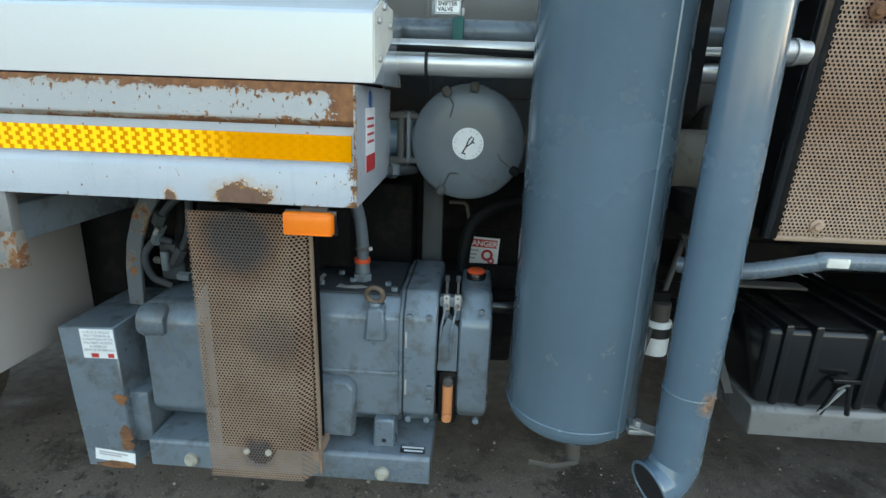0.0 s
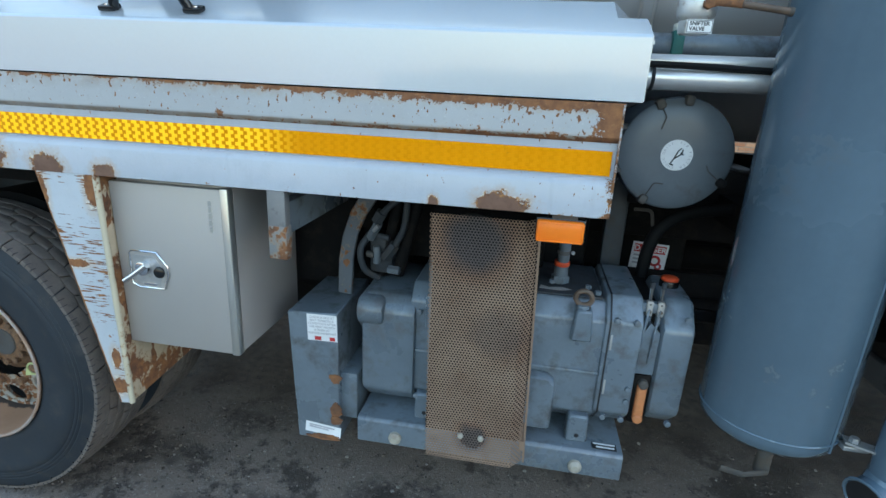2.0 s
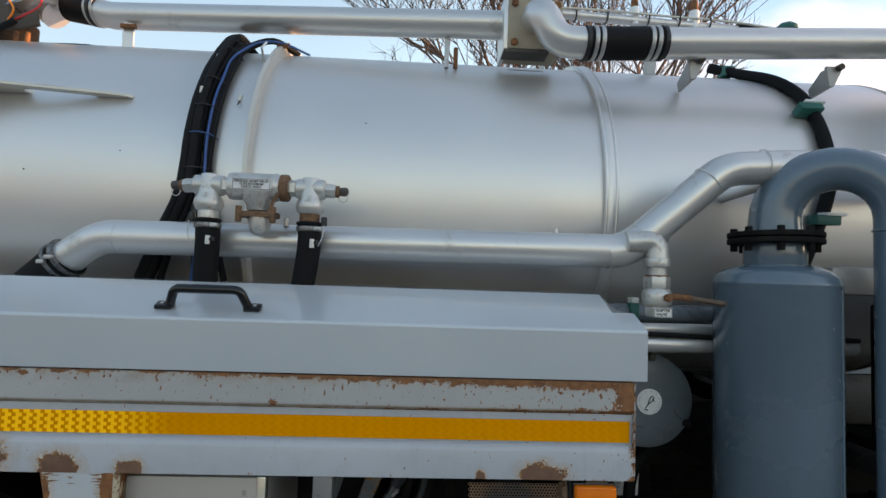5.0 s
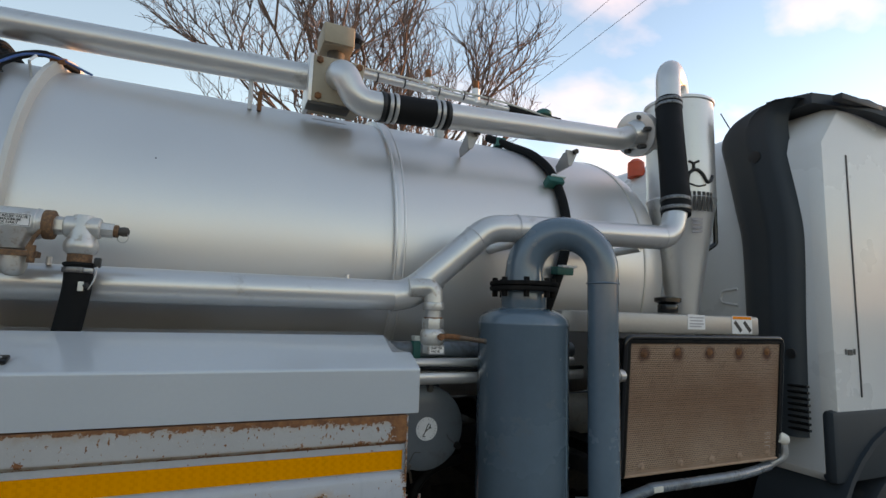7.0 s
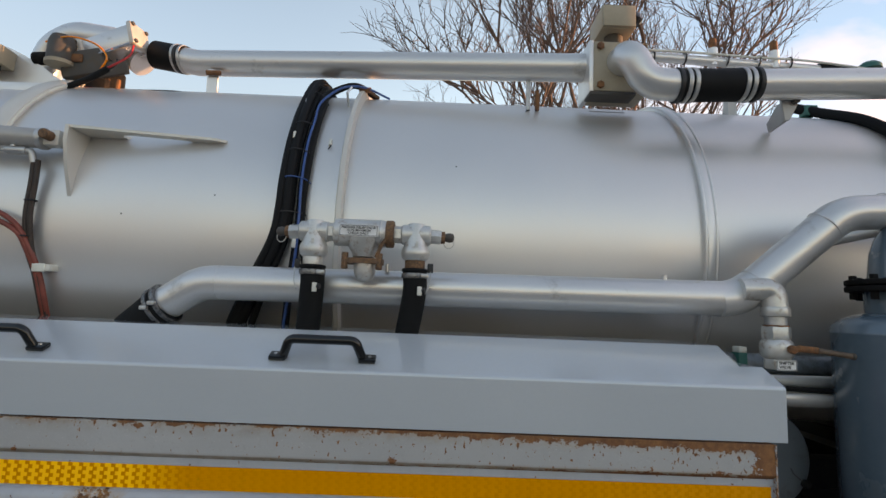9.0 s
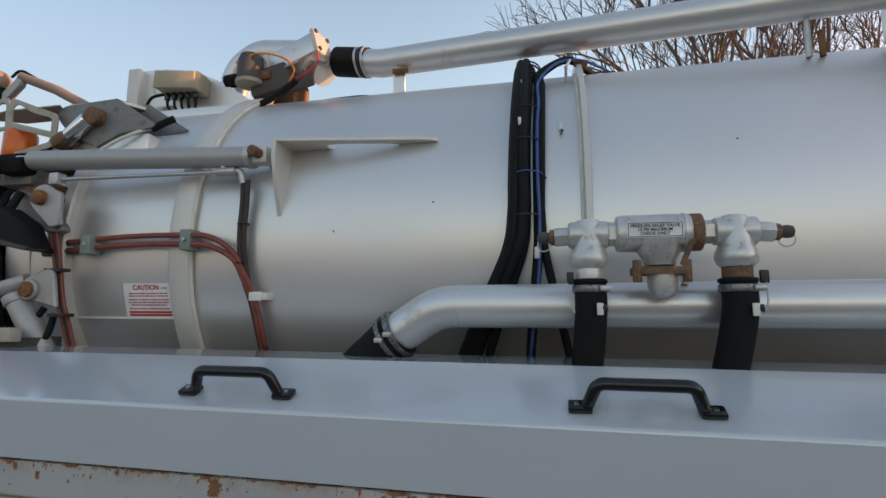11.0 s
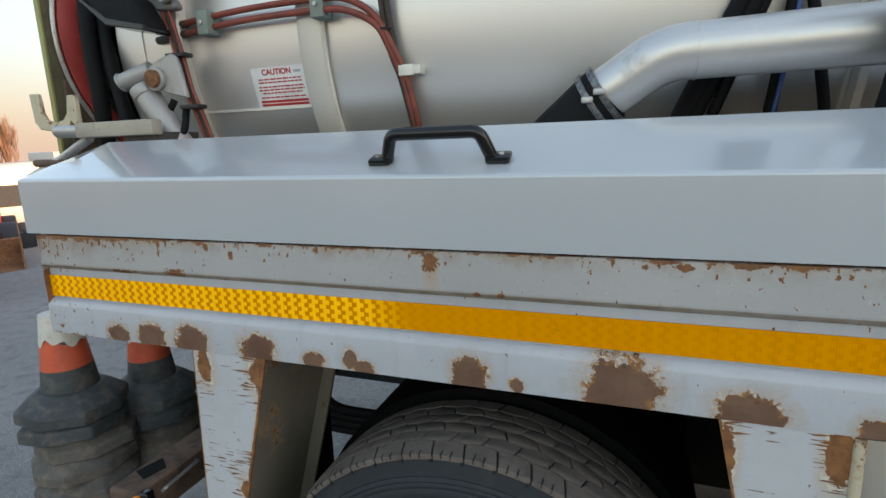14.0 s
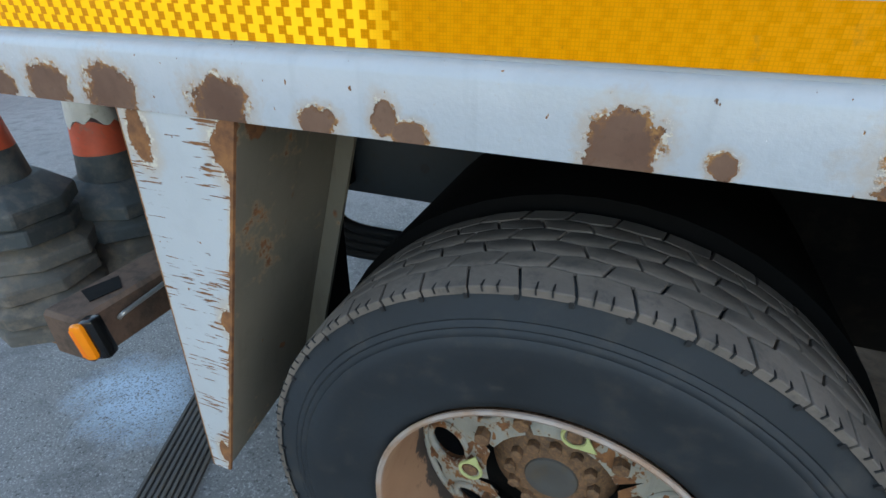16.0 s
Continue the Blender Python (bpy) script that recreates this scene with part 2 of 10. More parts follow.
def strip_mat():
    """Grey paint with rust creeping from the top edge and the front end, and chips scattered over the rest."""
    k = Nodes("strip_paint")
    x, y, z = k.xyz()
    col = (0.40, 0.40, 0.395)
    wob = k.math("SUBTRACT", k.noise(38, 7, 0.7, stretch=(0.6, 1, 1)), 0.5)
    fine = k.math("SUBTRACT", k.noise(170, 4, 0.6), 0.5)
    ragged = k.math("ADD", k.math("MULTIPLY", wob, 0.050), k.math("MULTIPLY", fine, 0.018))
    # distance below the top edge against a depth that grows towards the front
    depth = k.math("ADD", k.ramp(x, -1.5, -0.08, 0.0005, 0.020), k.ramp(x, -2.6, -3.15, 0.0, 0.010))
    top = k.math("SUBTRACT", k.math("SUBTRACT", 1.434, z), depth)
    end = k.math("SUBTRACT", k.math("SUBTRACT", -0.004, x), 0.040)
    foot = k.math("SUBTRACT", k.math("SUBTRACT", z, 1.354), k.ramp(x, -1.2, -0.1, -0.012, 0.004))
    reach = k.math("MINIMUM", k.math("MINIMUM", top, end), foot)
    m = k.ramp(k.math("ADD", reach, ragged), 0.0015, -0.0015)
    # chips: dense near the front and the rear end
    many = k.math("MAXIMUM", k.ramp(x, -1.9, -0.1, 0.0, 1.0), k.ramp(x, -2.35, -3.1, 0.05, 1.0))
    near_top = k.ramp(z, 1.392, 1.432, 0.0, 0.050)
    chip = k.math("ADD", k.noise(88, 3, 0.58, stretch=(1, 1, 0.62)), k.math("ADD", near_top, k.math("MULTIPLY", many, 0.070)))
    m = k.math("MAXIMUM", m, k.ramp(chip, 0.688, 0.700))
    near = None
    for cx, cz, rx, rz in PATCH_TOP:
        u = k.math("DIVIDE", k.math("SUBTRACT", x, cx), rx)
        w = k.math("DIVIDE", k.math("SUBTRACT", z, cz), rz)
        d = k.math("SQRT", k.math("ADD", k.math("MULTIPLY", u, u), k.math("MULTIPLY", w, w)))
        near = d if near is None else k.math("MINIMUM", near, d)
    near = k.math("ADD", k.math("ADD", near, k.math("MULTIPLY", wob, 2.4)), k.math("MULTIPLY", fine, 2.6))
    m = k.math("MAXIMUM", m, k.ramp(near, 1.0, 0.95))
    halo = k.math("MAXIMUM", k.ramp(k.math("ADD", reach, ragged), 0.012, 0.0, 0, 0.35), k.ramp(chip, 0.660, 0.690, 0, 0.45))
    paint = k.mix(k.ramp(k.noise(2.2, 5), 0.3, 0.7), scaled(col, 0.92), scaled(col, 1.06))
    paint = k.mix(k.ramp(k.noise(9, 6, 0.7), 0.5, 0.8, 0, 0.25), paint, scaled(col, 0.7))
    paint = k.mix(k.ramp(k.noise(55, 6, 0.7), 0.56, 0.72, 0, 0.30), paint, (0.27, 0.25, 0.22))
    paint = k.mix(k.ramp(k.noise(210, 3), 0.68, 0.72, 0, 0.6), paint, (0.62, 0.61, 0.59))
    drip = k.math("MULTIPLY", k.ramp(k.math("ABSOLUTE", k.math("ADD", x, 2.07)), 0.020, 0.006), k.ramp(z, 1.360, 1.400, 0.25, 0.6))
    paint = k.mix(k.math("MULTIPLY", k.ramp(z, 1.398, 1.432), k.ramp(k.noise(15, 6, 0.65), 0.42, 0.62, 0, 0.65)), paint, (0.27, 0.185, 0.12))
    rear = k.math("MULTIPLY", k.ramp(x, -2.70, -3.08, 0, 0.75), k.math("MULTIPLY", k.ramp(z, 1.372, 1.415, 0.15, 1.0), k.ramp(k.noise(11, 6, 0.65), 0.36, 0.60)))
    paint = k.mix(rear, paint, (0.24, 0.150, 0.095))
    paint = k.mix(drip, paint, (0.44, 0.27, 0.13))
    paint = k.mix(k.math("MULTIPLY", k.ramp(z, 1.364, 1.354), k.ramp(k.noise(18, 5), 0.3, 0.6, 0.25, 0.8)), paint, (0.19, 0.155, 0.115))
    paint = k.mix(halo, paint, (0.45, 0.32, 0.20))
    rust = k.mix(k.ramp(k.noise(28, 6, 0.65), 0.35, 0.68), (0.150, 0.060, 0.029), (0.31, 0.130, 0.050))
    rust = k.mix(k.ramp(k.noise(120, 4, 0.6), 0.55, 0.72, 0, 0.6), rust, (0.36, 0.17, 0.07))
    k.bump(k.math("SUBTRACT", k.math("MULTIPLY", k.noise(150, 4), 0.4), m), 0.7, 0.0014)
    return k.done(k.mix(m, paint, rust), k.mixf(m, 0.40, 0.88))


def leg_mat():
    """Pale grey paint with clusters of level rusty scratches and rust along the edges."""
    k = Nodes("leg_paint")
    x, y, z = k.xyz()
    col = (0.50, 0.525, 0.545)
    scratch = k.noise(1.0, 4, 0.55, stretch=(16, 16, 190))
    where = k.ramp(k.noise(6.0, 4, 0.6, stretch=(1, 1, 1.6)), 0.40, 0.66, 0.0, 0.20)
    m = k.ramp(k.math("ADD", scratch, where), 0.690, 0.712)
    m = k.math("MAXIMUM", m, k.ramp(k.noise(60, 3, 0.5), 0.70, 0.715))
    rim = k.math("ADD", k.math("MULTIPLY", k.math("SUBTRACT", k.noise(24, 7, 0.68), 0.5), 1.9), k.math("MULTIPLY", k.math("SUBTRACT", k.noise(130, 4, 0.6), 0.5), 0.6))
    near = None
    for cx, cz, rx, rz in PATCH_LEG:
        u = k.math("DIVIDE", k.math("SUBTRACT", x, cx), rx)
        w = k.math("DIVIDE", k.math("SUBTRACT", z, cz), rz)
        d = k.math("SQRT", k.math("ADD", k.math("MULTIPLY", u, u), k.math("MULTIPLY", w, w)))
        near = d if near is None else k.math("MINIMUM", near, d)
    # rust follows the slanting edges of the rear plate and the sides of the other
    for x0, z0, x1, z1, width in EDGE_LEG:
        along = k.math("MULTIPLY", k.math("SUBTRACT", z, z0), (x1 - x0) / (z1 - z0))
        off = k.math("ABSOLUTE", k.math("SUBTRACT", k.math("SUBTRACT", x, x0), along))
        near = k.math("MINIMUM", near, k.math("DIVIDE", off, width))
    near = k.math("ADD", near, rim)
    bare = k.ramp(near, 1.0, 0.96)
    stain = k.ramp(near, 2.0, 1.0, 0, 0.55)
    paint = k.mix(k.ramp(k.noise(2.2, 5), 0.3, 0.7), scaled(col, 0.90), scaled(col, 1.06))
    paint = k.mix(k.ramp(k.noise(11, 6, 0.7), 0.5, 0.8, 0, 0.3), paint, scaled(col, 0.68))
    paint = k.mix(stain, paint, (0.54, 0.35, 0.20))
    paint = k.mix(k.math("MULTIPLY", k.ramp(near, 1.3, 1.18), k.ramp(k.noise(70, 4), 0.47, 0.57)), paint, (0.66, 0.60, 0.50))
    m = k.math("MAXIMUM", m, bare)
    rust = k.mix(k.ramp(k.noise(30, 6, 0.65), 0.35, 0.68), (0.15, 0.060, 0.028), (0.36, 0.145, 0.050))
    k.bump(k.math("SUBTRACT", k.math("MULTIPLY", k.noise(150, 4), 0.4), m), 0.7, 0.0016)
    return k.done(k.mix(m, paint, rust), k.mixf(m, 0.42, 0.88))


def lower_edge(k):
    x, y, z = k.xyz()
    return k.math("ADD", k.ramp(z, 1.182, 1.171, 0.0, 0.09), k.math("ADD", k.ramp(x, -2.75, -3.12, 0.0, 0.085), k.math("ADD", k.ramp(x, -0.75, -0.02, 0.0, 0.045), k.math("MULTIPLY", k.ramp(x, -0.020, -0.004, 0.0, 0.14), k.ramp(y, 0.020, 0.010)))))


def leg_edge(k):
    x, y, z = k.xyz()
    return k.math("ADD", k.ramp(z, 0.62, 0.45, 0.0, 0.05), k.ramp(z, 1.11, 1.17, 0.0, 0.10))


# bare places along the lower edge, on the top strip and on the brackets
PATCH_LOW = [(-0.255, 1.179, 0.062, 0.035), (-0.425, 1.178, 0.014, 0.017), (-1.345, 1.177, 0.034, 0.031), (-1.525, 1.183, 0.050, 0.040), (-1.719, 1.198, 0.062, 0.059),
             (-1.905, 1.185, 0.014, 0.014), (-1.997, 1.191, 0.036, 0.040), (-2.226, 1.181, 0.026, 0.015), (-2.257, 1.198, 0.017, 0.024), (-2.346, 1.183, 0.028, 0.020),
             (-2.492, 1.189, 0.046, 0.038), (-2.683, 1.191, 0.048, 0.040), (-2.809, 1.191, 0.044, 0.033), (-2.921, 1.189, 0.034, 0.026)]
PATCH_TOP = [(-2.543, 1.406, 0.006, 0.010), (-2.724, 1.358, 0.010, 0.006), (-2.88, 1.352, 0.034, 0.007), (-1.63, 1.424, 0.014, 0.008), (-1.545, 1.430, 0.014, 0.005), (-1.69, 1.422, 0.005, 0.004), (-2.325, 1.426, 0.008, 0.006), (-2.612, 1.424, 0.007, 0.008), (-1.98, 1.356, 0.007, 0.006), (-2.07, 1.412, 0.015, 0.018), (-0.986, 1.362, 0.010, 0.010), (-1.935, 1.357, 0.007, 0.007), (-2.71, 1.358, 0.03, 0.010), (-0.03, 1.395, 0.03, 0.05)]
PATCH_LEG = [(-1.395, 1.13, 0.020, 0.05), (-1.555, 1.10, 0.016, 0.06), (-1.475, 0.905, 0.040, 0.012), (-1.400, 0.60, 0.016, 0.03), (-1.40, 0.50, 0.03, 0.03), (-2.655, 1.135, 0.022, 0.040), (-2.495, 1.125, 0.026, 0.050), (-2.57, 0.82, 0.016, 0.03), (-2.67, 0.46, 0.014, 0.03)]
EDGE_LEG = [(-1.567, 1.1715, -1.41, 0.44, 0.0045), (-1.376, 1.1715, -1.369, 0.444, 0.004), (-2.687, 1.1715, -2.717, 0.40, 0.003), (-2.477, 1.1715, -2.672, 0.40, 0.006)]
M_PANEL = rusty_paint("panel_paint", (0.45, 0.475, 0.505), 0.24, 0.030, scale=34, edge=lower_edge, patches=PATCH_LOW, grime=0.10)
M_STRIP = strip_mat()
M_LEG = leg_mat()
# grimy paint, darkened further for the shade on the rear side plate
M_LEGSIDE = rusty_paint("shaded_grimy_leg_paint", (0.145, 0.130, 0.100), 0.6, 0.085, scale=5, edge=leg_edge, grime=0.3)
M_LEGEDGE = rusty_paint("mottled_edge", (0.56, 0.49, 0.35), 0.55, 0.145, scale=9, grime=0.2)
M_LEGRUST = rusty_paint("rusted_leg_paint", (0.52, 0.41, 0.28), 0.7, 0.175, scale=7, edge=leg_edge, grime=0.25)
M_LID = surf("lid_paint", (0.51, 0.55, 0.575), 0.20, 0.15, 0.04, 1.2, 90, 0.03, 0.0004, coat=0.8)
M_TANK = surf("tank_silver", (0.72, 0.705, 0.685), 0.40, 0.68, 0.04, 1.1, 160, 0.02, 0.0003)
M_RING = surf("ring_silver", (0.64, 0.61, 0.555), 0.40, 0.20, 0.06, 3, 120, 0.05, 0.0004)
M_PIPE = surf("pipe_silver", (0.66, 0.65, 0.635), 0.34, 0.65, 0.06, 2, 120, 0.06, 0.0004, dirt=(0.34, 0.31, 0.27), dirt_amount=0.05)
M_CAST = surf("cast_silver", (0.60, 0.59, 0.56), 0.38, 0.6, 0.12, 12, 160, 0.3, 0.001, dirt=(0.30, 0.17, 0.09), dirt_amount=0.22)
M_GALV = surf("galvanised", (0.50, 0.50, 0.49), 0.42, 0.75, 0.15, 25, 90, 0.15, 0.0006, dirt=(0.35, 0.31, 0.26), dirt_amount=0.2)
M_CHROME = surf("chrome", (0.72, 0.72, 0.72), 0.14, 1.0, 0.05, 20, 90, 0.03, 0.0003)
M_FILTER = surf("filter_grey", (0.110, 0.130, 0.145), 0.36, 0.0, 0.12, 4, 60, 0.15, 0.0008, dirt=(0.09, 0.085, 0.08), dirt_amount=0.15)
M_STAIN = surf("stainless", (0.42, 0.39, 0.36), 0.46, 0.35, 0.06, 1.6, 200, 0.06, 0.0003)
M_STAINEDGE = surf("stainless_edge", (0.62, 0.60, 0.54), 0.3, 0.8, 0.05, 3, 200, 0.05, 0.0003)
M_PUMP = surf("pump_grey", (0.150, 0.186, 0.214), 0.30, 0.1, 0.20, 4, 60, 0.28, 0.0012, dirt=(0.070, 0.060, 0.052), dirt_amount=0.40, coat=0.35)


def vessel_mat():
    """Glossy blue-grey paint with faint runs, dusty patches and two rust stains at low knocks."""
    k = Nodes("vessel_grey")
    col = (0.100, 0.154, 0.196)
    a, b = k.noise(2.0, 5), k.noise(45, 3)
    c = k.mix(k.ramp(a, 0.3, 0.7), scaled(col, 0.88), scaled(col, 1.12))
    c = k.mix(k.ramp(b, 0.35, 0.75, 0.0, 0.25), c, scaled(col, 0.80))
    c = k.mix(k.ramp(k.noise(14, 5, 0.6, stretch=(1, 1, 0.10)), 0.55, 0.75, 0, 0.25), c, scaled(col, 0.72))
    d = k.ramp(k.noise(6.6, 8, 0.65), 0.60, 0.76, 0, 0.6)
    c = k.mix(d, c, (0.14, 0.135, 0.125))
    x, y, z = k.xyz()
    rough = k.mixf(d, k.ramp(a, 0.3, 0.7, 0.17, 0.30), 0.7)
    for px, py, pz, r in ((0.845, 0.0, 0.735, 0.036), (0.690, 0.115, 0.532, 0.024)):
        e = [k.math("SUBTRACT", v, p) for v, p in ((x, px), (y, py), (z, pz))]
        e = k.math("ADD", k.math("ADD", k.math("MULTIPLY", e[0], e[0]), k.math("MULTIPLY", e[1], e[1])), k.math("MULTIPLY", e[2], e[2]))
        e = k.math("ADD", k.math("SQRT", e), k.math("MULTIPLY", k.math("SUBTRACT", k.noise(50, 6, 0.7), 0.5), 0.06))
        stain = k.ramp(e, r, r * 0.45, 0, 0.95)
        c = k.mix(stain, c, k.mix(k.ramp(k.noise(90, 4), 0.4, 0.6), (0.13, 0.06, 0.03), (0.33, 0.19, 0.11)))
        rough = k.mixf(stain, rough, 0.85)
    k.bump(b, 0.12, 0.0006)
    return k.done(c, rough, 0.0, 0.6)


M_VESSEL = vessel_mat()
def guard_mat():
    """Rust-coloured perforated sheet, sooty where the hot hose end and the lower boss touch it."""
    k = Nodes("rusted_mesh")
    x, y, z = k.xyz()
    c = k.mix(k.ramp(k.noise(5, 6), 0.3, 0.7), (0.205, 0.125, 0.082), (0.315, 0.215, 0.150))
    c = k.mix(k.ramp(k.noise(16, 7, 0.65), 0.55, 0.75, 0, 0.6), c, (0.20, 0.10, 0.055))
    for cx, cz, r, dark in ((-0.318, 1.060, 0.108, 0.80), (-0.288, 0.47, 0.050, 0.75), (-0.24, 0.80, 0.09, 0.35)):
        dx, dz = k.math("SUBTRACT", x, cx), k.math("SUBTRACT", z, cz)
        d = k.math("SQRT", k.math("ADD", k.math("MULTIPLY", dx, dx), k.math("MULTIPLY", dz, dz)))
        d = k.math("ADD", d, k.math("MULTIPLY", k.math("SUBTRACT", k.noise(20, 5), 0.5), 0.05))
        c = k.mix(k.ramp(d, r * 1.35, r * 0.9, 0, 0.6 * dark), c, (0.20, 0.095, 0.05))
        c = k.mix(k.ramp(d, r, r * 0.55, 0, dark), c, (0.050, 0.050, 0.054))
    k.bump(k.noise(60, 4), 0.4, 0.001)
    return k.done(c, 0.78)


M_GUARD = guard_mat()


def grille_mat():
    """Perforated sheet turned brown, paler at the upper corners, with dark rust round the fixing bolts."""
    k = Nodes("rusted_grille")
    x, y, z = k.xyz()
    c = k.mix(k.ramp(k.noise(4, 6), 0.3, 0.7), (0.385, 0.245, 0.165), (0.49, 0.335, 0.240))
    mid = k.math("ADD", k.math("ABSOLUTE", k.math("SUBTRACT", z, 1.42)), k.math("MULTIPLY", k.noise(5, 6, 0.65), 0.25))
    c = k.mix(k.ramp(mid, 0.34, 0.14, 0, 0.75), c, (0.27, 0.140, 0.080))
    c = k.mix(k.ramp(k.noise(22, 6, 0.7), 0.55, 0.72, 0, 0.5), c, (0.20, 0.10, 0.06))
    for bx in (1.065, 1.255, 1.445, 1.635, 1.825):
        dx, dz = k.math("SUBTRACT", x, bx), k.math("SUBTRACT", z, 1.614)
        d = k.math("SQRT", k.math("ADD", k.math("MULTIPLY", dx, dx), k.math("MULTIPLY", dz, dz)))
        d = k.math("ADD", d, k.math("MULTIPLY", k.math("SUBTRACT", k.noise(45, 5), 0.5), 0.03))
        c = k.mix(k.ramp(d, 0.042, 0.020, 0, 0.9), c, (0.12, 0.042, 0.022))
    k.bump(k.noise(60, 4), 0.4, 0.001)
    return k.done(c, 0.75, 0.1)


M_GRILLE = grille_mat()
M_RUST = rust_mat()
M_RUSTDARK = surf("dark_rust", (0.15, 0.080, 0.045), 0.7, 0.1, 0.40, 40, 160, 0.6, 0.002, dirt=(0.34, 0.17, 0.075), dirt_amount=0.55)
M_STEELBAR = surf("grey_steel", (0.40, 0.375, 0.345), 0.4, 0.35, 0.1, 4, 90, 0.1, 0.0006)
M_WHITEFLAKE = surf("flaked_paint", (0.62, 0.60, 0.57), 0.7, 0, 0.2, 60, 200, 0.8, 0.003, dirt=(0.33, 0.16, 0.07), dirt_amount=0.45)
M_RUBBER = surf("rubber_hose", (0.006, 0.0065, 0.007), 0.68, 0, 0.2, 8, 120, 0.2, 0.0008)
M_RUBBER.node_tree.nodes["Principled BSDF"].inputs["Specular IOR Level"].default_value = 0.22
M_BLACK = surf("black_plastic", (0.007, 0.0075, 0.008), 0.18, 0, 0.15, 8, 150, 0.06, 0.0004)
# two near-blacks: deep shade under the tank is put into these colours
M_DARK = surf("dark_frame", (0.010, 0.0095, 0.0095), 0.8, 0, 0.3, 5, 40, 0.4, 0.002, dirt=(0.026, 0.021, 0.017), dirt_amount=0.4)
M_SHADE = surf("shade_black", (0.0045, 0.0045, 0.0048), 0.9, 0, 0.2, 8, 60, 0.2, 0.001)
M_DIRTY = surf("grimy_steel", (0.075, 0.07, 0.065), 0.7, 0, 0.3, 5, 40, 0.4, 0.002, dirt=(0.10, 0.075, 0.05), dirt_amount=0.45)
for _m, _v in ((M_DARK, 0.15), (M_SHADE, 0.1)):
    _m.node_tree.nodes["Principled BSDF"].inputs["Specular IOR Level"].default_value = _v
M_LID.node_tree.nodes["Principled BSDF"].inputs["Coat Roughness"].default_value = 0.045
M_TYRE = surf("tyre_rubber", (0.0135, 0.019, 0.0245), 0.66, 0, 0.25, 5, 90, 0.25, 0.001, dirt=(0.050, 0.046, 0.043), dirt_amount=0.32)
M_TREAD = surf("worn_tread", (0.142, 0.116, 0.098), 0.85, 0, 0.22, 9, 120, 0.4, 0.0015, dirt=(0.06, 0.055, 0.05), dirt_amount=0.3)
M_WHEEL = rusty_paint("wheel_paint", (0.33, 0.315, 0.275), 0.45, 0.195, scale=14, grime=0.5)
M_ORANGE = plain("orange_lens", (1.0, 0.205, 0.012), 0.22)
M_AMBER = plain("amber_lens", (0.95, 0.25, 0.006), 0.22)
M_ORANGEPAINT = surf("orange_oxide", (0.62, 0.22, 0.08), 0.6, 0, 0.2, 15, 80, 0.3, 0.001)
M_WHITE = plain("white_label", (0.78, 0.78, 0.77), 0.5)
M_CREAM = plain("cream_label", (0.70, 0.68, 0.60), 0.5)
M_RED = plain("red_print", (0.55, 0.03, 0.03), 0.5)
M_INK = plain("black_print", (0.015, 0.015, 0.016), 0.5)
M_FADED = plain("faded_print", (0.42, 0.40, 0.42), 0.5)
M_GREEN = plain("green_clamp", (0.005, 0.12, 0.10), 0.5)
M_GREENGREY = plain("hose_clamp_block", (0.20, 0.25, 0.22), 0.6)
M_BLUE = plain("blue_line", (0.018, 0.085, 0.27), 0.4)
M_UNDER = surf("chassis_blue_grey", (0.030, 0.036, 0.042), 0.6, 0, 0.25, 6, 60, 0.3, 0.001, dirt=(0.05, 0.042, 0.034), dirt_amount=0.35)
M_HOSERED = surf("red_hose", (0.25, 0.052, 0.034), 0.5, 0, 0.3, 18, 120, 0.2, 0.0006)
M_HOSEBROWN = surf("brown_hose", (0.038, 0.024, 0.018), 0.62, 0, 0.3, 18, 120, 0.2, 0.0006)
M_REELRED = surf("reel_red", (0.48, 0.060, 0.052), 0.45, 0, 0.2, 6, 90, 0.2, 0.0008)
M_CONERED = surf("cone_red", (0.68, 0.105, 0.048), 0.55, 0, 0.2, 9, 80, 0.25, 0.001, dirt=(0.25, 0.18, 0.14), dirt_amount=0.15)
M_CONEWHITE = surf("cone_sleeve", (0.66, 0.63, 0.56), 0.5, 0, 0.12, 14, 90, 0.2, 0.001, dirt=(0.42, 0.35, 0.22), dirt_amount=0.25)
M_CONEBASE = surf("cone_rubber", (0.05, 0.062, 0.066), 0.7, 0, 0.3, 7, 60, 0.5, 0.002, dirt=(0.15, 0.13, 0.11), dirt_amount=0.5)
M_CONEMUD = surf("muddy_rubber", (0.11, 0.105, 0.095), 0.85, 0, 0.3, 7, 60, 0.5, 0.002, dirt=(0.22, 0.17, 0.13), dirt_amount=0.5)
M_CAB = surf("cab_white", (0.66, 0.66, 0.64), 0.28, 0, 0.04, 1.5, 90, 0.03, 0.0004, coat=0.3)
M_FAIR = surf("fairing_grey", (0.023, 0.032, 0.039), 0.60, 0, 0.12, 3, 120, 0.25, 0.0008)
M_HINGE = surf("hinge_grey", (0.21, 0.205, 0.20), 0.5, 0.3, 0.15, 6, 80, 0.2, 0.0008, dirt=(0.06, 0.05, 0.045), dirt_amount=0.25)
M_TAN = surf("tan_paint", (0.40, 0.36, 0.29), 0.5, 0, 0.12, 7, 80, 0.2, 0.0008, dirt=(0.22, 0.13, 0.07), dirt_amount=0.25)
M_JBOX = surf("junction_box", (0.38, 0.315, 0.225), 0.55, 0, 0.12, 8, 90, 0.2, 0.0008)
# end-cap colour warmed to carry the low sun on it
M_SUNCAP = plain("sunlit_end_cap", (0.62, 0.55, 0.47), 0.4, 0.3)
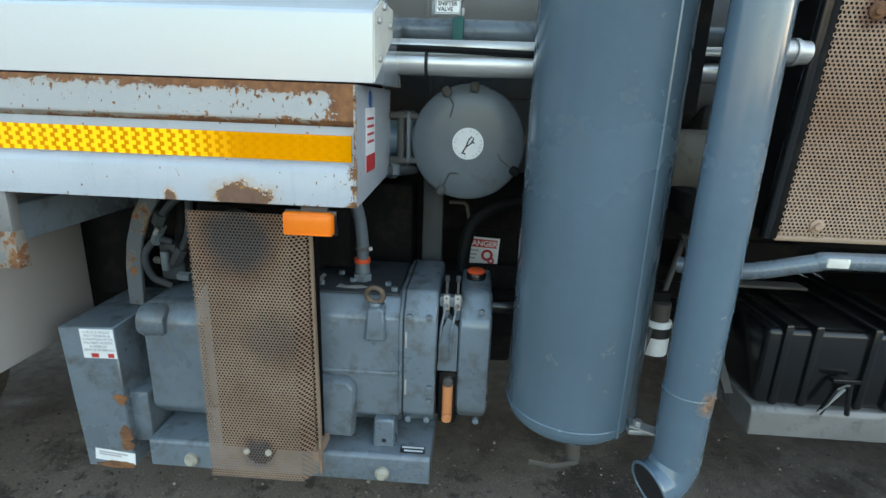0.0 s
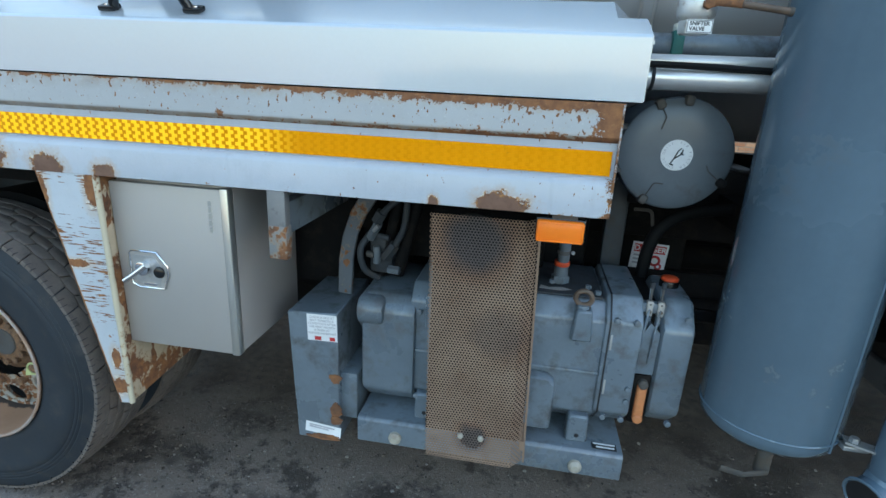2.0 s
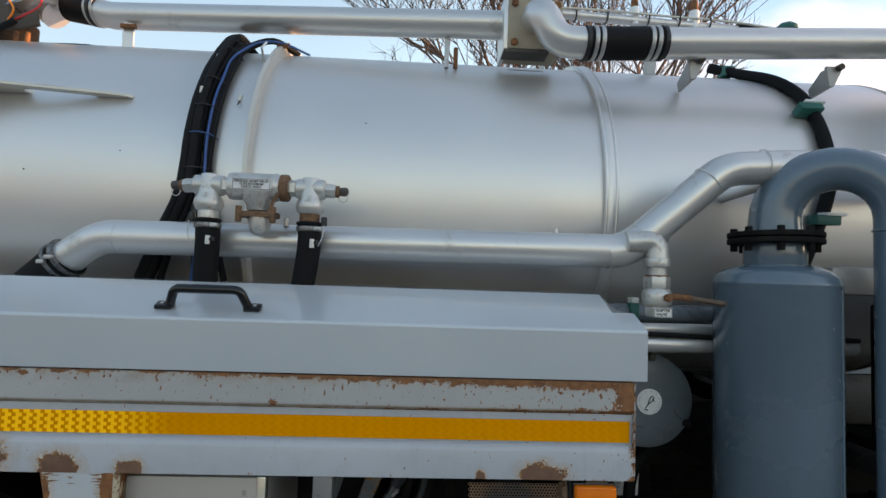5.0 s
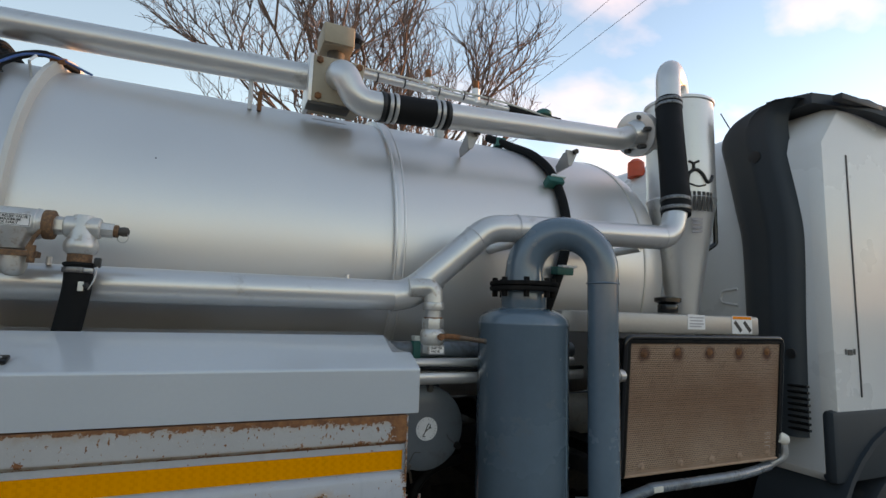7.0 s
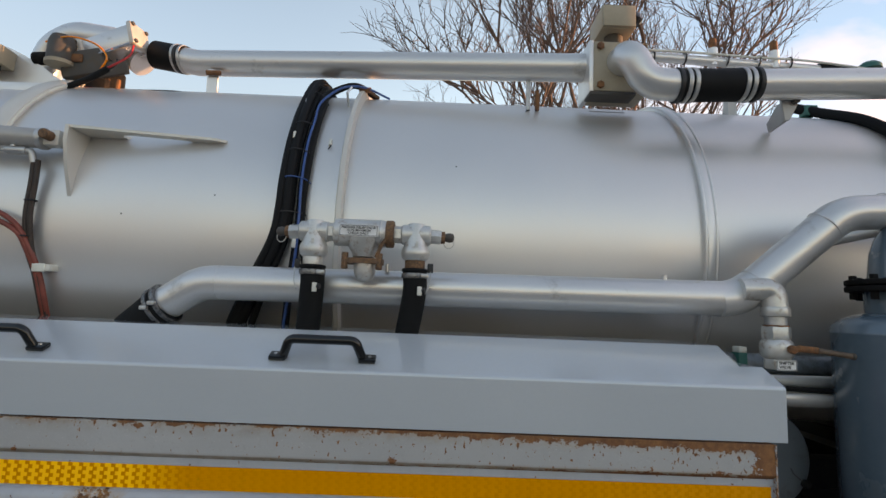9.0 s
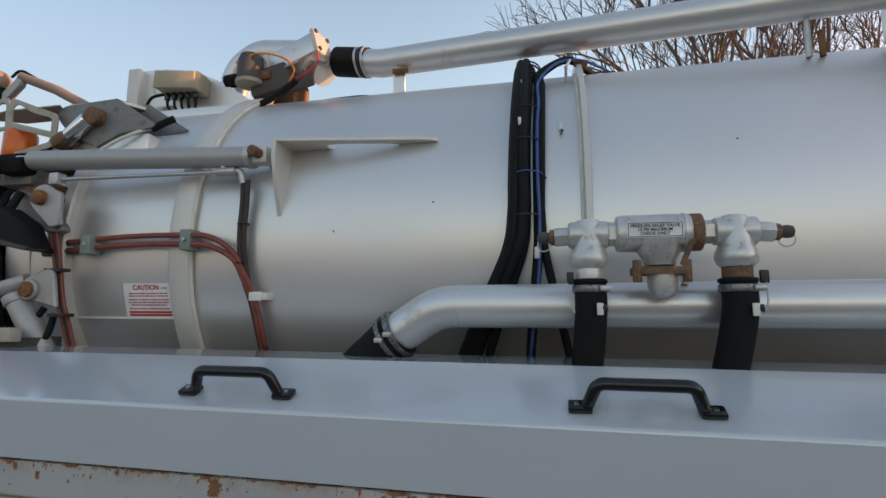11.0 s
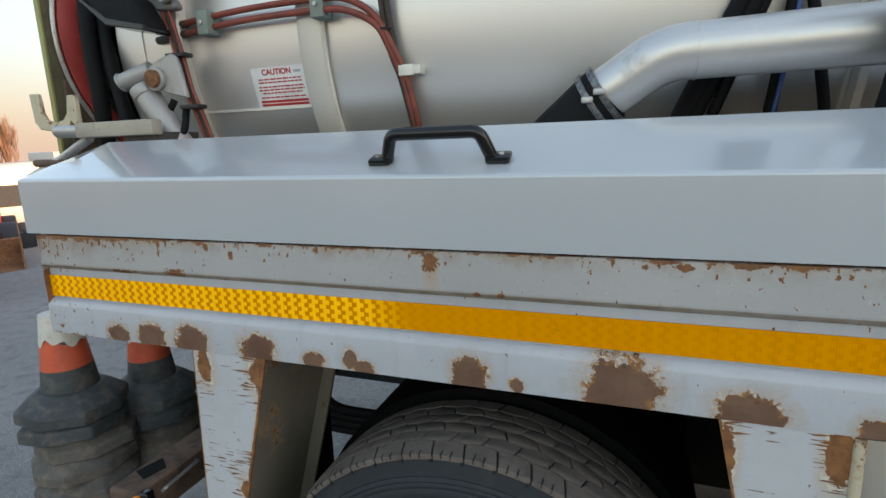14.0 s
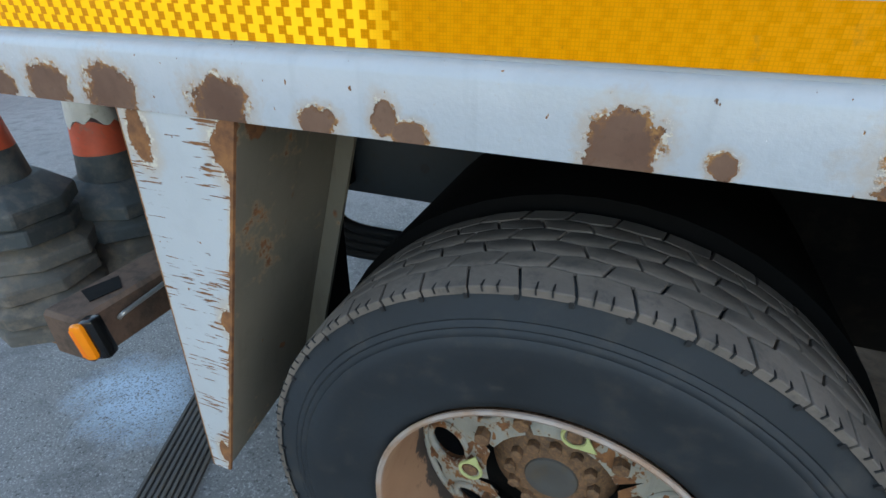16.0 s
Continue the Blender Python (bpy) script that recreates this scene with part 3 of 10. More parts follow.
M_TEAL = plain("nut_pointer", (0.50, 0.53, 0.23), 0.5)


def rim_mat():
    """Tan primer inside the rim, turning ragged black towards the disc."""
    k = Nodes("rim_primer")
    x, y, z = k.xyz()
    c = k.mix(k.ramp(k.noise(5, 6), 0.3, 0.7), (0.28, 0.145, 0.080), (0.38, 0.215, 0.125))
    c = k.mix(k.ramp(k.noise(38, 6, 0.65), 0.60, 0.74, 0, 0.6), c, (0.12, 0.065, 0.04))
    inward = k.math("ADD", y, k.math("MULTIPLY", k.math("SUBTRACT", k.noise(22, 7, 0.7), 0.5), 0.09))
    c = k.mix(k.ramp(inward, 0.148, 0.156, 0, 0.92), c, (0.022, 0.021, 0.021))
    lip = k.ramp(y, 0.020, 0.014)
    c = k.mix(k.math("MULTIPLY", lip, k.ramp(k.noise(14, 5), 0.4, 0.6, 0.2, 0.9)), c, (0.38, 0.31, 0.27))
    k.bump(k.noise(60, 4), 0.3, 0.001)
    return k.done(c, 0.68)


M_RIM = rim_mat()
M_RAM = surf("ram_grey", (0.40, 0.39, 0.375), 0.46, 0.35, 0.08, 4, 120, 0.05, 0.0004, dirt=(0.30, 0.28, 0.25), dirt_amount=0.1)
# glass with the reflected sky put into its colour
M_FARGLASS = plain("sky_tinted_glass", (0.15, 0.20, 0.22), 0.10)
M_BARK = surf("bark", (0.10, 0.075, 0.055), 0.9, 0, 0.3, 6, 60, 0.5, 0.003)
M_TWIG = surf("twigs", (0.20, 0.135, 0.105), 0.9, 0, 0.3, 2, 30, 0.3, 0.002)


def tape_mat():
    """Amber reflective tape: a fine honeycomb under clear film, with staggered cells that gleam when seen aslant."""
    k = Nodes("amber_tape")
    x, y, z = k.xyz()
    comb = k.n.new("ShaderNodeCombineXYZ")
    k.l.new(x, comb.inputs[0])
    k.l.new(z, comb.inputs[1])
    v = k.n.new("ShaderNodeTexVoronoi")
    v.feature = "DISTANCE_TO_EDGE"
    v.inputs["Scale"].default_value = 260
    v.inputs["Randomness"].default_value = 0.15
    k.l.new(comb.outputs[0], v.inputs["Vector"])
    # staggered rows of cells
    row = k.math("FLOOR", k.math("DIVIDE", k.math("SUBTRACT", z, 1.270), 0.0096))
    half = k.math("MULTIPLY", k.math("MODULO", row, 2.0), 0.30)
    u = k.math("FRACT", k.math("ADD", k.math("DIVIDE", k.math("ADD", x, 10.0), 0.027), half))
    cell = k.math("MULTIPLY", k.ramp(u, 0.36, 0.40), k.ramp(u, 0.99, 0.96))
    fine = k.ramp(v.outputs["Distance"], 0.0, 0.2, 0.72, 1.0)
    base = k.mix(k.noise(5, 4), (0.80, 0.265, 0.004), (0.87, 0.305, 0.006))
    base = k.mix(k.math("SUBTRACT", 1.0, fine), base, (0.40, 0.14, 0.003))
    base = k.mix(k.ramp(k.noise(40, 5, 0.7), 0.62, 0.72, 0, 0.35), base, (0.30, 0.14, 0.02))
    lw = k.n.new("ShaderNodeLayerWeight")
    lw.inputs["Blend"].default_value = 0.5
    tilt = k.n.new("ShaderNodeCombineXYZ")      # the prisms lean along the tape, so they gleam from one side only
    tilt.inputs[0].default_value, tilt.inputs[1].default_value = -0.707, -0.707
    k.l.new(tilt.outputs[0], lw.inputs["Normal"])
    slant = k.ramp(lw.outputs["Facing"], 0.66, 0.74)
    gleam = k.math("MULTIPLY", k.math("MULTIPLY", cell, slant), k.ramp(k.noise(30, 3), 0.3, 0.7, 0.85, 1.0))
    k.put(k.bsdf.inputs["IOR"], 6.0)
    k.put(k.bsdf.inputs["Specular Tint"], (1.0, 0.50, 0.02))
    lean = k.n.new("ShaderNodeMix")             # each raised cell leans towards the front and up
    lean.data_type = "VECTOR"
    k.l.new(cell, lean.inputs[0])
    k.l.new(k.geo.outputs["Normal"], lean.inputs[4])
    lean.inputs[5].default_value = (0.17, -0.965, 0.20)
    k.l.new(lean.outputs[1], k.bsdf.inputs["Normal"])
    k.put(k.bsdf.inputs["Specular IOR Level"], k.mixf(gleam, 0.03, 1.0))
    return k.done(base, 0.45, 0.0)


M_TAPE = tape_mat()


def asphalt_mat():
    k = Nodes("asphalt")
    x, y, z = k.xyz()
    base = k.mix(k.ramp(k.noise(0.35, 6), 0.3, 0.7), (0.160, 0.158, 0.158), (0.215, 0.212, 0.209))
    base = k.mix(k.ramp(k.noise(130, 3, 0.6), 0.54, 0.66), base, (0.37, 0.365, 0.36))
    base = k.mix(k.ramp(k.noise(90, 3, 0.6), 0.56, 0.7, 0, 0.7), base, (0.03, 0.03, 0.032))
    base = k.mix(k.ramp(k.noise(6, 7, 0.7), 0.50, 0.66, 0, 0.55), base, (0.075, 0.076, 0.08))
    # oil and mud below the machinery
    zone = k.math("MULTIPLY", k.ramp(x, -2.6, -1.8, 0, 1), k.ramp(y, 3.2, 2.4, 0, 1))
    zone = k.math("MULTIPLY", zone, k.ramp(y, -1.2, -0.4, 0, 1))
    oil = k.math("MULTIPLY", zone, k.ramp(k.noise(2.3, 8, 0.70), 0.50, 0.62))
    base = k.mix(k.math("MULTIPLY", zone, 0.75), base, (0.240, 0.178, 0.132))
    base = k.mix(k.math("MULTIPLY", oil, 0.82), base, (0.050, 0.040, 0.033))
    pale = k.math("MULTIPLY", zone, k.ramp(k.noise(14, 8, 0.75), 0.60, 0.70))
    base = k.mix(k.math("MULTIPLY", pale, 0.8), base, (0.33, 0.275, 0.225))
    grit = k.math("MULTIPLY", zone, k.ramp(k.noise(70, 5, 0.7), 0.58, 0.66))
    base = k.mix(k.math("MULTIPLY", grit, 0.85), base, (0.37, 0.325, 0.28))
    soak = k.math("MULTIPLY", zone, k.ramp(k.noise(5, 7, 0.7), 0.53, 0.60))
    base = k.mix(k.math("MULTIPLY", soak, 0.75), base, (0.030, 0.025, 0.021))
    speck = k.math("MULTIPLY", zone, k.ramp(k.noise(42, 4, 0.6), 0.60, 0.68))
    base = k.mix(k.math("MULTIPLY", speck, 0.55), base, (0.24, 0.205, 0.17))
    pit = k.math("MULTIPLY", zone, k.ramp(k.noise(30, 6, 0.7), 0.40, 0.33))
    base = k.mix(k.math("MULTIPLY", pit, 0.6), base, (0.020, 0.017, 0.015))
    # ground under the chassis: old oil, plus shade put into the colour
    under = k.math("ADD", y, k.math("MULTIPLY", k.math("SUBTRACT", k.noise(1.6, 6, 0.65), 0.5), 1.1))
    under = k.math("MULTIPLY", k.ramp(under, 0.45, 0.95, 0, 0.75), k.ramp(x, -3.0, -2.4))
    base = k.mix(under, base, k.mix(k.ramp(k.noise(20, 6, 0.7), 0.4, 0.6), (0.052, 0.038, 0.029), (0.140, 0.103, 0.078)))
    # spilt pale powder by the drain
    dx, dy = k.math("SUBTRACT", x, -3.53), k.math("SUBTRACT", y, 0.38)
    dd = k.math("SQRT", k.math("ADD", k.math("MULTIPLY", dx, dx), k.math("MULTIPLY", k.math("MULTIPLY", dy, dy), 1.6)))
    powder = k.ramp(k.math("ADD", dd, k.math("MULTIPLY", k.noise(7, 7, 0.7), 0.40)), 0.52, 0.30, 0, 0.95)
    base = k.mix(k.math("MULTIPLY", powder, k.ramp(k.noise(120, 3), 0.36, 0.50)), base, (0.40, 0.52, 0.64))
    wet = k.math("MULTIPLY", oil, k.ramp(k.noise(3.1, 5), 0.45, 0.6))
    r = k.mixf(wet, k.ramp(k.noise(40, 3), 0.3, 0.7, 0.75, 0.95), 0.28)
    k.bump(k.noise(110, 5, 0.68), 0.8, 0.007)
    return k.done(base, r)


M_ASPHALT = asphalt_mat()

# ---- shapes ----


def box(x0, x1, y0, y1, z0, z1, bev=0.0, seg=2):
    bm = bmesh.new()
    bmesh.ops.create_cube(bm, size=1)
    bmesh.ops.transform(bm, verts=bm.verts, matrix=Matrix.Translation(((x0 + x1) / 2, (y0 + y1) / 2, (z0 + z1) / 2)) @ Matrix.Diagonal((x1 - x0, y1 - y0, z1 - z0, 1)))
    if bev:
        bmesh.ops.bevel(bm, geom=bm.edges[:], offset=bev, segments=seg, profile=0.5, affect="EDGES")
    return bm


def obox(m, sx, sy, sz, bev=0.0):
    """A box of that size, centred, laid by the pose m."""
    bm = box(-sx / 2, sx / 2, -sy / 2, sy / 2, -sz / 2, sz / 2, bev)
    bm.transform(m)
    return bm


def axis_frame(d):
    d = Vector(d).normalized()
    u = d.orthogonal().normalized()
    if abs(d.z) < 0.9:
        u = (Vector((0, 0, 1)) - d * d.z).normalized()
    return u, d.cross(u), d


def lathe(origin, direction, profile, seg=32, cap=True):
    """A body of revolution. profile: (distance along the axis, radius)."""
    u, v, d = axis_frame(direction)
    o = Vector(origin)
    bm = bmesh.new()
    rings = []
    for h, r in profile:
        rings.append([bm.verts.new(o + d * h + (u * math.cos(a) + v * math.sin(a)) * max(r, 1e-4)) for a in (2 * math.pi * i / seg for i in range(seg))])
    for a, b in zip(rings, rings[1:]):
        for i in range(seg):
            bm.faces.new((a[i], a[(i + 1) % seg], b[(i + 1) % seg], b[i]))
    if cap:
        bm.faces.new(rings[0][::-1])
        bm.faces.new(rings[-1])
    bmesh.ops.recalc_face_normals(bm, faces=bm.faces[:])
    return bm


def cyl(p, q, r, seg=24, bev=0.0, r2=None):
    p, q = Vector(p), Vector(q)
    n = (q - p).length
    r2 = r if r2 is None else r2
    b = min(bev, n / 3)
    prof = [(0, r), (n, r2)] if not b else [(0, r - b), (b * 0.3, r - b * 0.3), (b, r), (n - b, r2), (n - b * 0.3, r2 - b * 0.3), (n, r2 - b)]
    return lathe(p, q - p, prof, seg)


def rounded_path(pts, fillet, steps=8):
    pts = [Vector(p) for p in pts]
    out = [pts[0]]
    for a, b, c in zip(pts, pts[1:], pts[2:]):
        da, dc = (a - b), (c - b)
        la, lc = da.length, dc.length
        da, dc = da / la, dc / lc
        ang = da.angle(dc)
        if fillet <= 0 or ang > 3.1:
            out.append(b)
            continue
        t = min(fillet / math.tan(ang / 2), la * 0.49, lc * 0.49)
        r = t * math.tan(ang / 2)
        centre = b + (da + dc).normalized() * (r / math.sin(ang / 2))
        s, e = b + da * t - centre, b + dc * t - centre
        tot = s.angle(e)
        ax = s.cross(e).normalized()
        for i in range(steps + 1):
            out.append(centre + Matrix.Rotation(tot * i / steps, 3, ax) @ s)
    out.append(pts[-1])
    return out


def sweep(pts, r, seg=16, fillet=0.0, steps=8, radii=None, flat=1.0):
    """A tube along a path with rounded corners. radii: for each point of the finished path, in place of r."""
    path = rounded_path(pts, fillet, steps) if fillet else [Vector(p) for p in pts]
    bm = bmesh.new()
    rings = []
    t = (path[1] - path[0]).normalized()
    u = axis_frame(t)[0]
    for i, p in enumerate(path):
        a = path[max(i - 1, 0)]
        b = path[min(i + 1, len(path) - 1)]
        t2 = (b - a).normalized()
        u = (u - t2 * u.dot(t2)).normalized()
        v = t2.cross(u)
        rr = radii(i / (len(path) - 1)) if radii else r
        rings.append([bm.verts.new(p + (u * math.cos(x) + v * math.sin(x) * flat) * rr) for x in (2 * math.pi * k / seg for k in range(seg))])
    for a, b in zip(rings, rings[1:]):
        for i in range(seg):
            bm.faces.new((a[i], a[(i + 1) % seg], b[(i + 1) % seg], b[i]))
    bm.faces.new(rings[0][::-1])
    bm.faces.new(rings[-1])
    bmesh.ops.recalc_face_normals(bm, faces=bm.faces[:])
    return bm


def spline(pts, n=8):
    """Points on a smooth curve through pts."""
    p = [Vector(q) for q in pts]
    p = [2 * p[0] - p[1], *p, 2 * p[-1] - p[-2]]
    out = []
    for a, b, c, d in zip(p, p[1:], p[2:], p[3:]):
        for i in range(n):
            t = i / n
            out.append(0.5 * ((2 * b) + (c - a) * t + (2 * a - 5 * b + 4 * c - d) * t * t + (3 * b - a - 3 * c + d) * t ** 3))
    out.append(p[-2])
    return out


def torus(centre, axis, big, small, seg=32, ring=10):
    u, v, d = axis_frame(axis)
    c = Vector(centre)
    bm = bmesh.new()
    rows = []
    for i in range(seg):
        a = 2 * math.pi * i / seg
        w = u * math.cos(a) + v * math.sin(a)
        rows.append([bm.verts.new(c + w * (big + small * math.cos(b)) + d * small * math.sin(b)) for b in (2 * math.pi * k / ring for k in range(ring))])
    for i in range(seg):
        a, b = rows[i], rows[(i + 1) % seg]
        for k in range(ring):
            bm.faces.new((a[k], b[k], b[(k + 1) % ring], a[(k + 1) % ring]))
    bmesh.ops.recalc_face_normals(bm, faces=bm.faces[:])
    return bm


def prism(poly, a0, a1, plane="xz", bev=0.0):
    """A flat polygon given in a plane, drawn out along the third axis from a0 to a1."""
    def at(p, a):
        return {"xz": (p[0], a, p[1]), "yz": (a, p[0], p[1]), "xy": (p[0], p[1], a)}[plane]
    bm = bmesh.new()
    lo = [bm.verts.new(at(p, a0)) for p in poly]
    hi = [bm.verts.new(at(p, a1)) for p in poly]
    bm.faces.new(lo)
    bm.faces.new(hi[::-1])
    for i in range(len(poly)):
        j = (i + 1) % len(poly)
        bm.faces.new((lo[i], hi[i], hi[j], lo[j]))
    bmesh.ops.recalc_face_normals(bm, faces=bm.faces[:])
    if bev:
        bmesh.ops.bevel(bm, geom=bm.edges[:], offset=bev, segments=1, profile=0.5, affect="EDGES")
    return bm


def join(*bms):
    """All the shapes in one bmesh."""
    out = bms[0]
    for b in bms[1:]:
        me = bpy.data.meshes.new("tmp")
        b.to_mesh(me)
        out.from_mesh(me)
        bpy.data.meshes.remove(me)
        b.free()
    return out


def loft(sections, caps=True):
    """A skin over sections that have the same number of points."""
    bm = bmesh.new()
    rows = [[bm.verts.new(p) for p in s] for s in sections]
    n = len(rows[0])
    for a, b in zip(rows, rows[1:]):
        for i in range(n):
            bm.faces.new((a[i], a[(i + 1) % n], b[(i + 1) % n], b[i]))
    if caps:
        bm.faces.new(rows[0][::-1])
        bm.faces.new(rows[-1])
    bmesh.ops.recalc_face_normals(bm, faces=bm.faces[:])
    return bm


def hex_bolt(p, d, r, h, seg=6):
    return cyl(p, Vector(p) + Vector(d).normalized() * h, r, seg, r * 0.12)


def thing(name, at, label, category, group="", kind=""):
    ob = new(name)
    ob.location = at
    ob.empty_display_size = 0.1
    return tagged(ob, label, category, group, kind)


def origin_of(ob):
    o = Vector((0, 0, 0))
    while ob is not None:
        o += ob.location
        ob = ob.parent
    return o


def finish(bm, name, material, smooth=38):
    me = bpy.data.meshes.new(name)
    bm.to_mesh(me)
    bm.free()
    me.materials.append(material)
    if smooth:
        me.shade_smooth()
        me.set_sharp_from_angle(angle=radians(smooth))
    return me


def part(name, bm, material, parent=None, label="", smooth=38, kind=""):
    """Links a bmesh, given in the world's metres, as one mesh under a thing or part."""
    if parent is not None:
        bm.transform(Matrix.Translation(-origin_of(parent)))
    ob = new(name, finish(bm, name, material, smooth))
    ob.parent = parent
    return tagged(ob, label, kind=kind)


def solid(name, bm, material, label, category="", group="", kind="", smooth=38):
    """A thing, or a piece of the setting, that is one mesh."""
    return tagged(part(name, bm, material, None, "", smooth), label, category, group, kind)


def text_mesh(s, size, m, material, parent, name="lettering", bold=0.0):
    cu = bpy.data.curves.new("t", "FONT")
    cu.body, cu.size, cu.align_x, cu.align_y = s, size, "CENTER", "CENTER"
    cu.extrude, cu.offset = 0.0003, bold
    tmp = bpy.data.objects.new("t", cu)
    scene.collection.objects.link(tmp)
    dg = bpy.context.evaluated_depsgraph_get()
    me = bpy.data.meshes.new_from_object(tmp.evaluated_get(dg))
    bpy.data.objects.remove(tmp)
    bm = bmesh.new()
    bm.from_mesh(me)
    bpy.data.meshes.remove(me)
    bm.transform(m)
    return part(name, bm, material, parent, smooth=0)


def facing(x, y, z, tilt=0.0, turn=0.0, spin=0.0):
    """A pose whose flat side looks towards -y: x runs to the right, y upwards."""
    return Matrix.Translation((x, y, z)) @ Euler((0, 0, radians(turn))).to_matrix().to_4x4() @ Euler((radians(90 + tilt), 0, 0)).to_matrix().to_4x4() @ Euler((0, 0, radians(spin))).to_matrix().to_4x4()


def flat_rect(m, x0, x1, y0, y1, t=0.0008):
    bm = box(x0, x1, y0, y1, -t, 0)
    bm.transform(m)
    return bm


def bars(m, rows, h, material, parent, lift=0.0006, name="print_line"):
    """Lines of unreadable print, as plain bars: (x0, x1, y) for each."""
    bm = None
    for x0, x1, y in rows:
        b = flat_rect(m @ Matrix.Translation((0, 0, lift)), x0, x1, y - h / 2, y + h / 2, 0.0005)
        bm = b if bm is None else join(bm, b)
    return part(name, bm, material, parent, smooth=0)


def perforated(m, w, h, pitch, r, thick, material, parent, name, bend=None, border=0.006, label=""):
    """Sheet metal with round holes in a staggered pattern. bend(x, y) gives the depth of the sheet at a place."""
    verts, faces = [], []
    bend = bend or (lambda x, y: 0.0)
    R = pitch / math.sqrt(3)
    row, y = 0, border + R
    while y < h - border:
        x = border + pitch / 2 + (pitch / 2 if row % 2 else 0)
        while x < w - border:
            s = len(verts)
            for k in range(6):
                a = math.pi / 6 + k * math.pi / 3
                verts.append((x + R * math.cos(a), y + R * math.sin(a), 0))
            for k in range(6):
                a = math.pi / 6 + k * math.pi / 3
                verts.append((x + r * math.cos(a), y + r * math.sin(a), 0))
            for k in range(6):
                a = math.pi / 6 + k * math.pi / 3
                verts.append((x + r * math.cos(a), y + r * math.sin(a), -thick))
            for k in range(6):
                j = (k + 1) % 6
                faces.append((s + k, s + j, s + 6 + j, s + 6 + k))
                faces.append((s + 6 + k, s + 6 + j, s + 12 + j, s + 12 + k))
            x += pitch
        y += R * 1.5
        row += 1
    pts = [m @ Vector((x, y, z + bend(x, y))) - (origin_of(parent) if parent else Vector()) for x, y, z in verts]
    me = bpy.data.meshes.new(name)
    me.from_pydata(pts, [], faces)
    me.materials.append(material)
    ob = new(name, me)
    ob.parent = parent
    return tagged(ob, label)


# ---- ground ----


def ground_at(x):
    """The yard is level round the tanker and falls away behind it."""
    return -0.046 - min(3.2, 0.075 * max(0.0, -4.2 - x))


def build_ground():
    n, far = 240, 260.0
    bm = bmesh.new()
    bmesh.ops.create_grid(bm, x_segments=n, y_segments=n, size=far)
    for v in bm.verts:
        d = v.co.xy.length
        v.co.z = ground_at(v.co.x) + 0.02 * math.sin(v.co.x * 0.11) * math.cos(v.co.y * 0.09) * min(1, max(0, d - 12) / 20)
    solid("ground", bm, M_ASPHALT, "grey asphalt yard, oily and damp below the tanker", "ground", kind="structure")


build_ground()

# ---- tank ----
TY, TZ, TR = 1.25, 2.03, 0.745


def tank_at(x, deg, r=TR):
    """A place on the barrel: degrees upwards from the side that faces -y."""
    a = radians(deg)
    return Vector((x, TY - r * math.cos(a), TZ + r * math.sin(a)))


def band(x, w, h, seg=96):
    return lathe((x - w / 2, TY, TZ), (1, 0, 0), [(0, TR - 0.01), (0, TR + h * 0.8), (w * 0.12, TR + h), (w * 0.88, TR + h), (w, TR + h * 0.8), (w, TR - 0.01)], seg, cap=False)


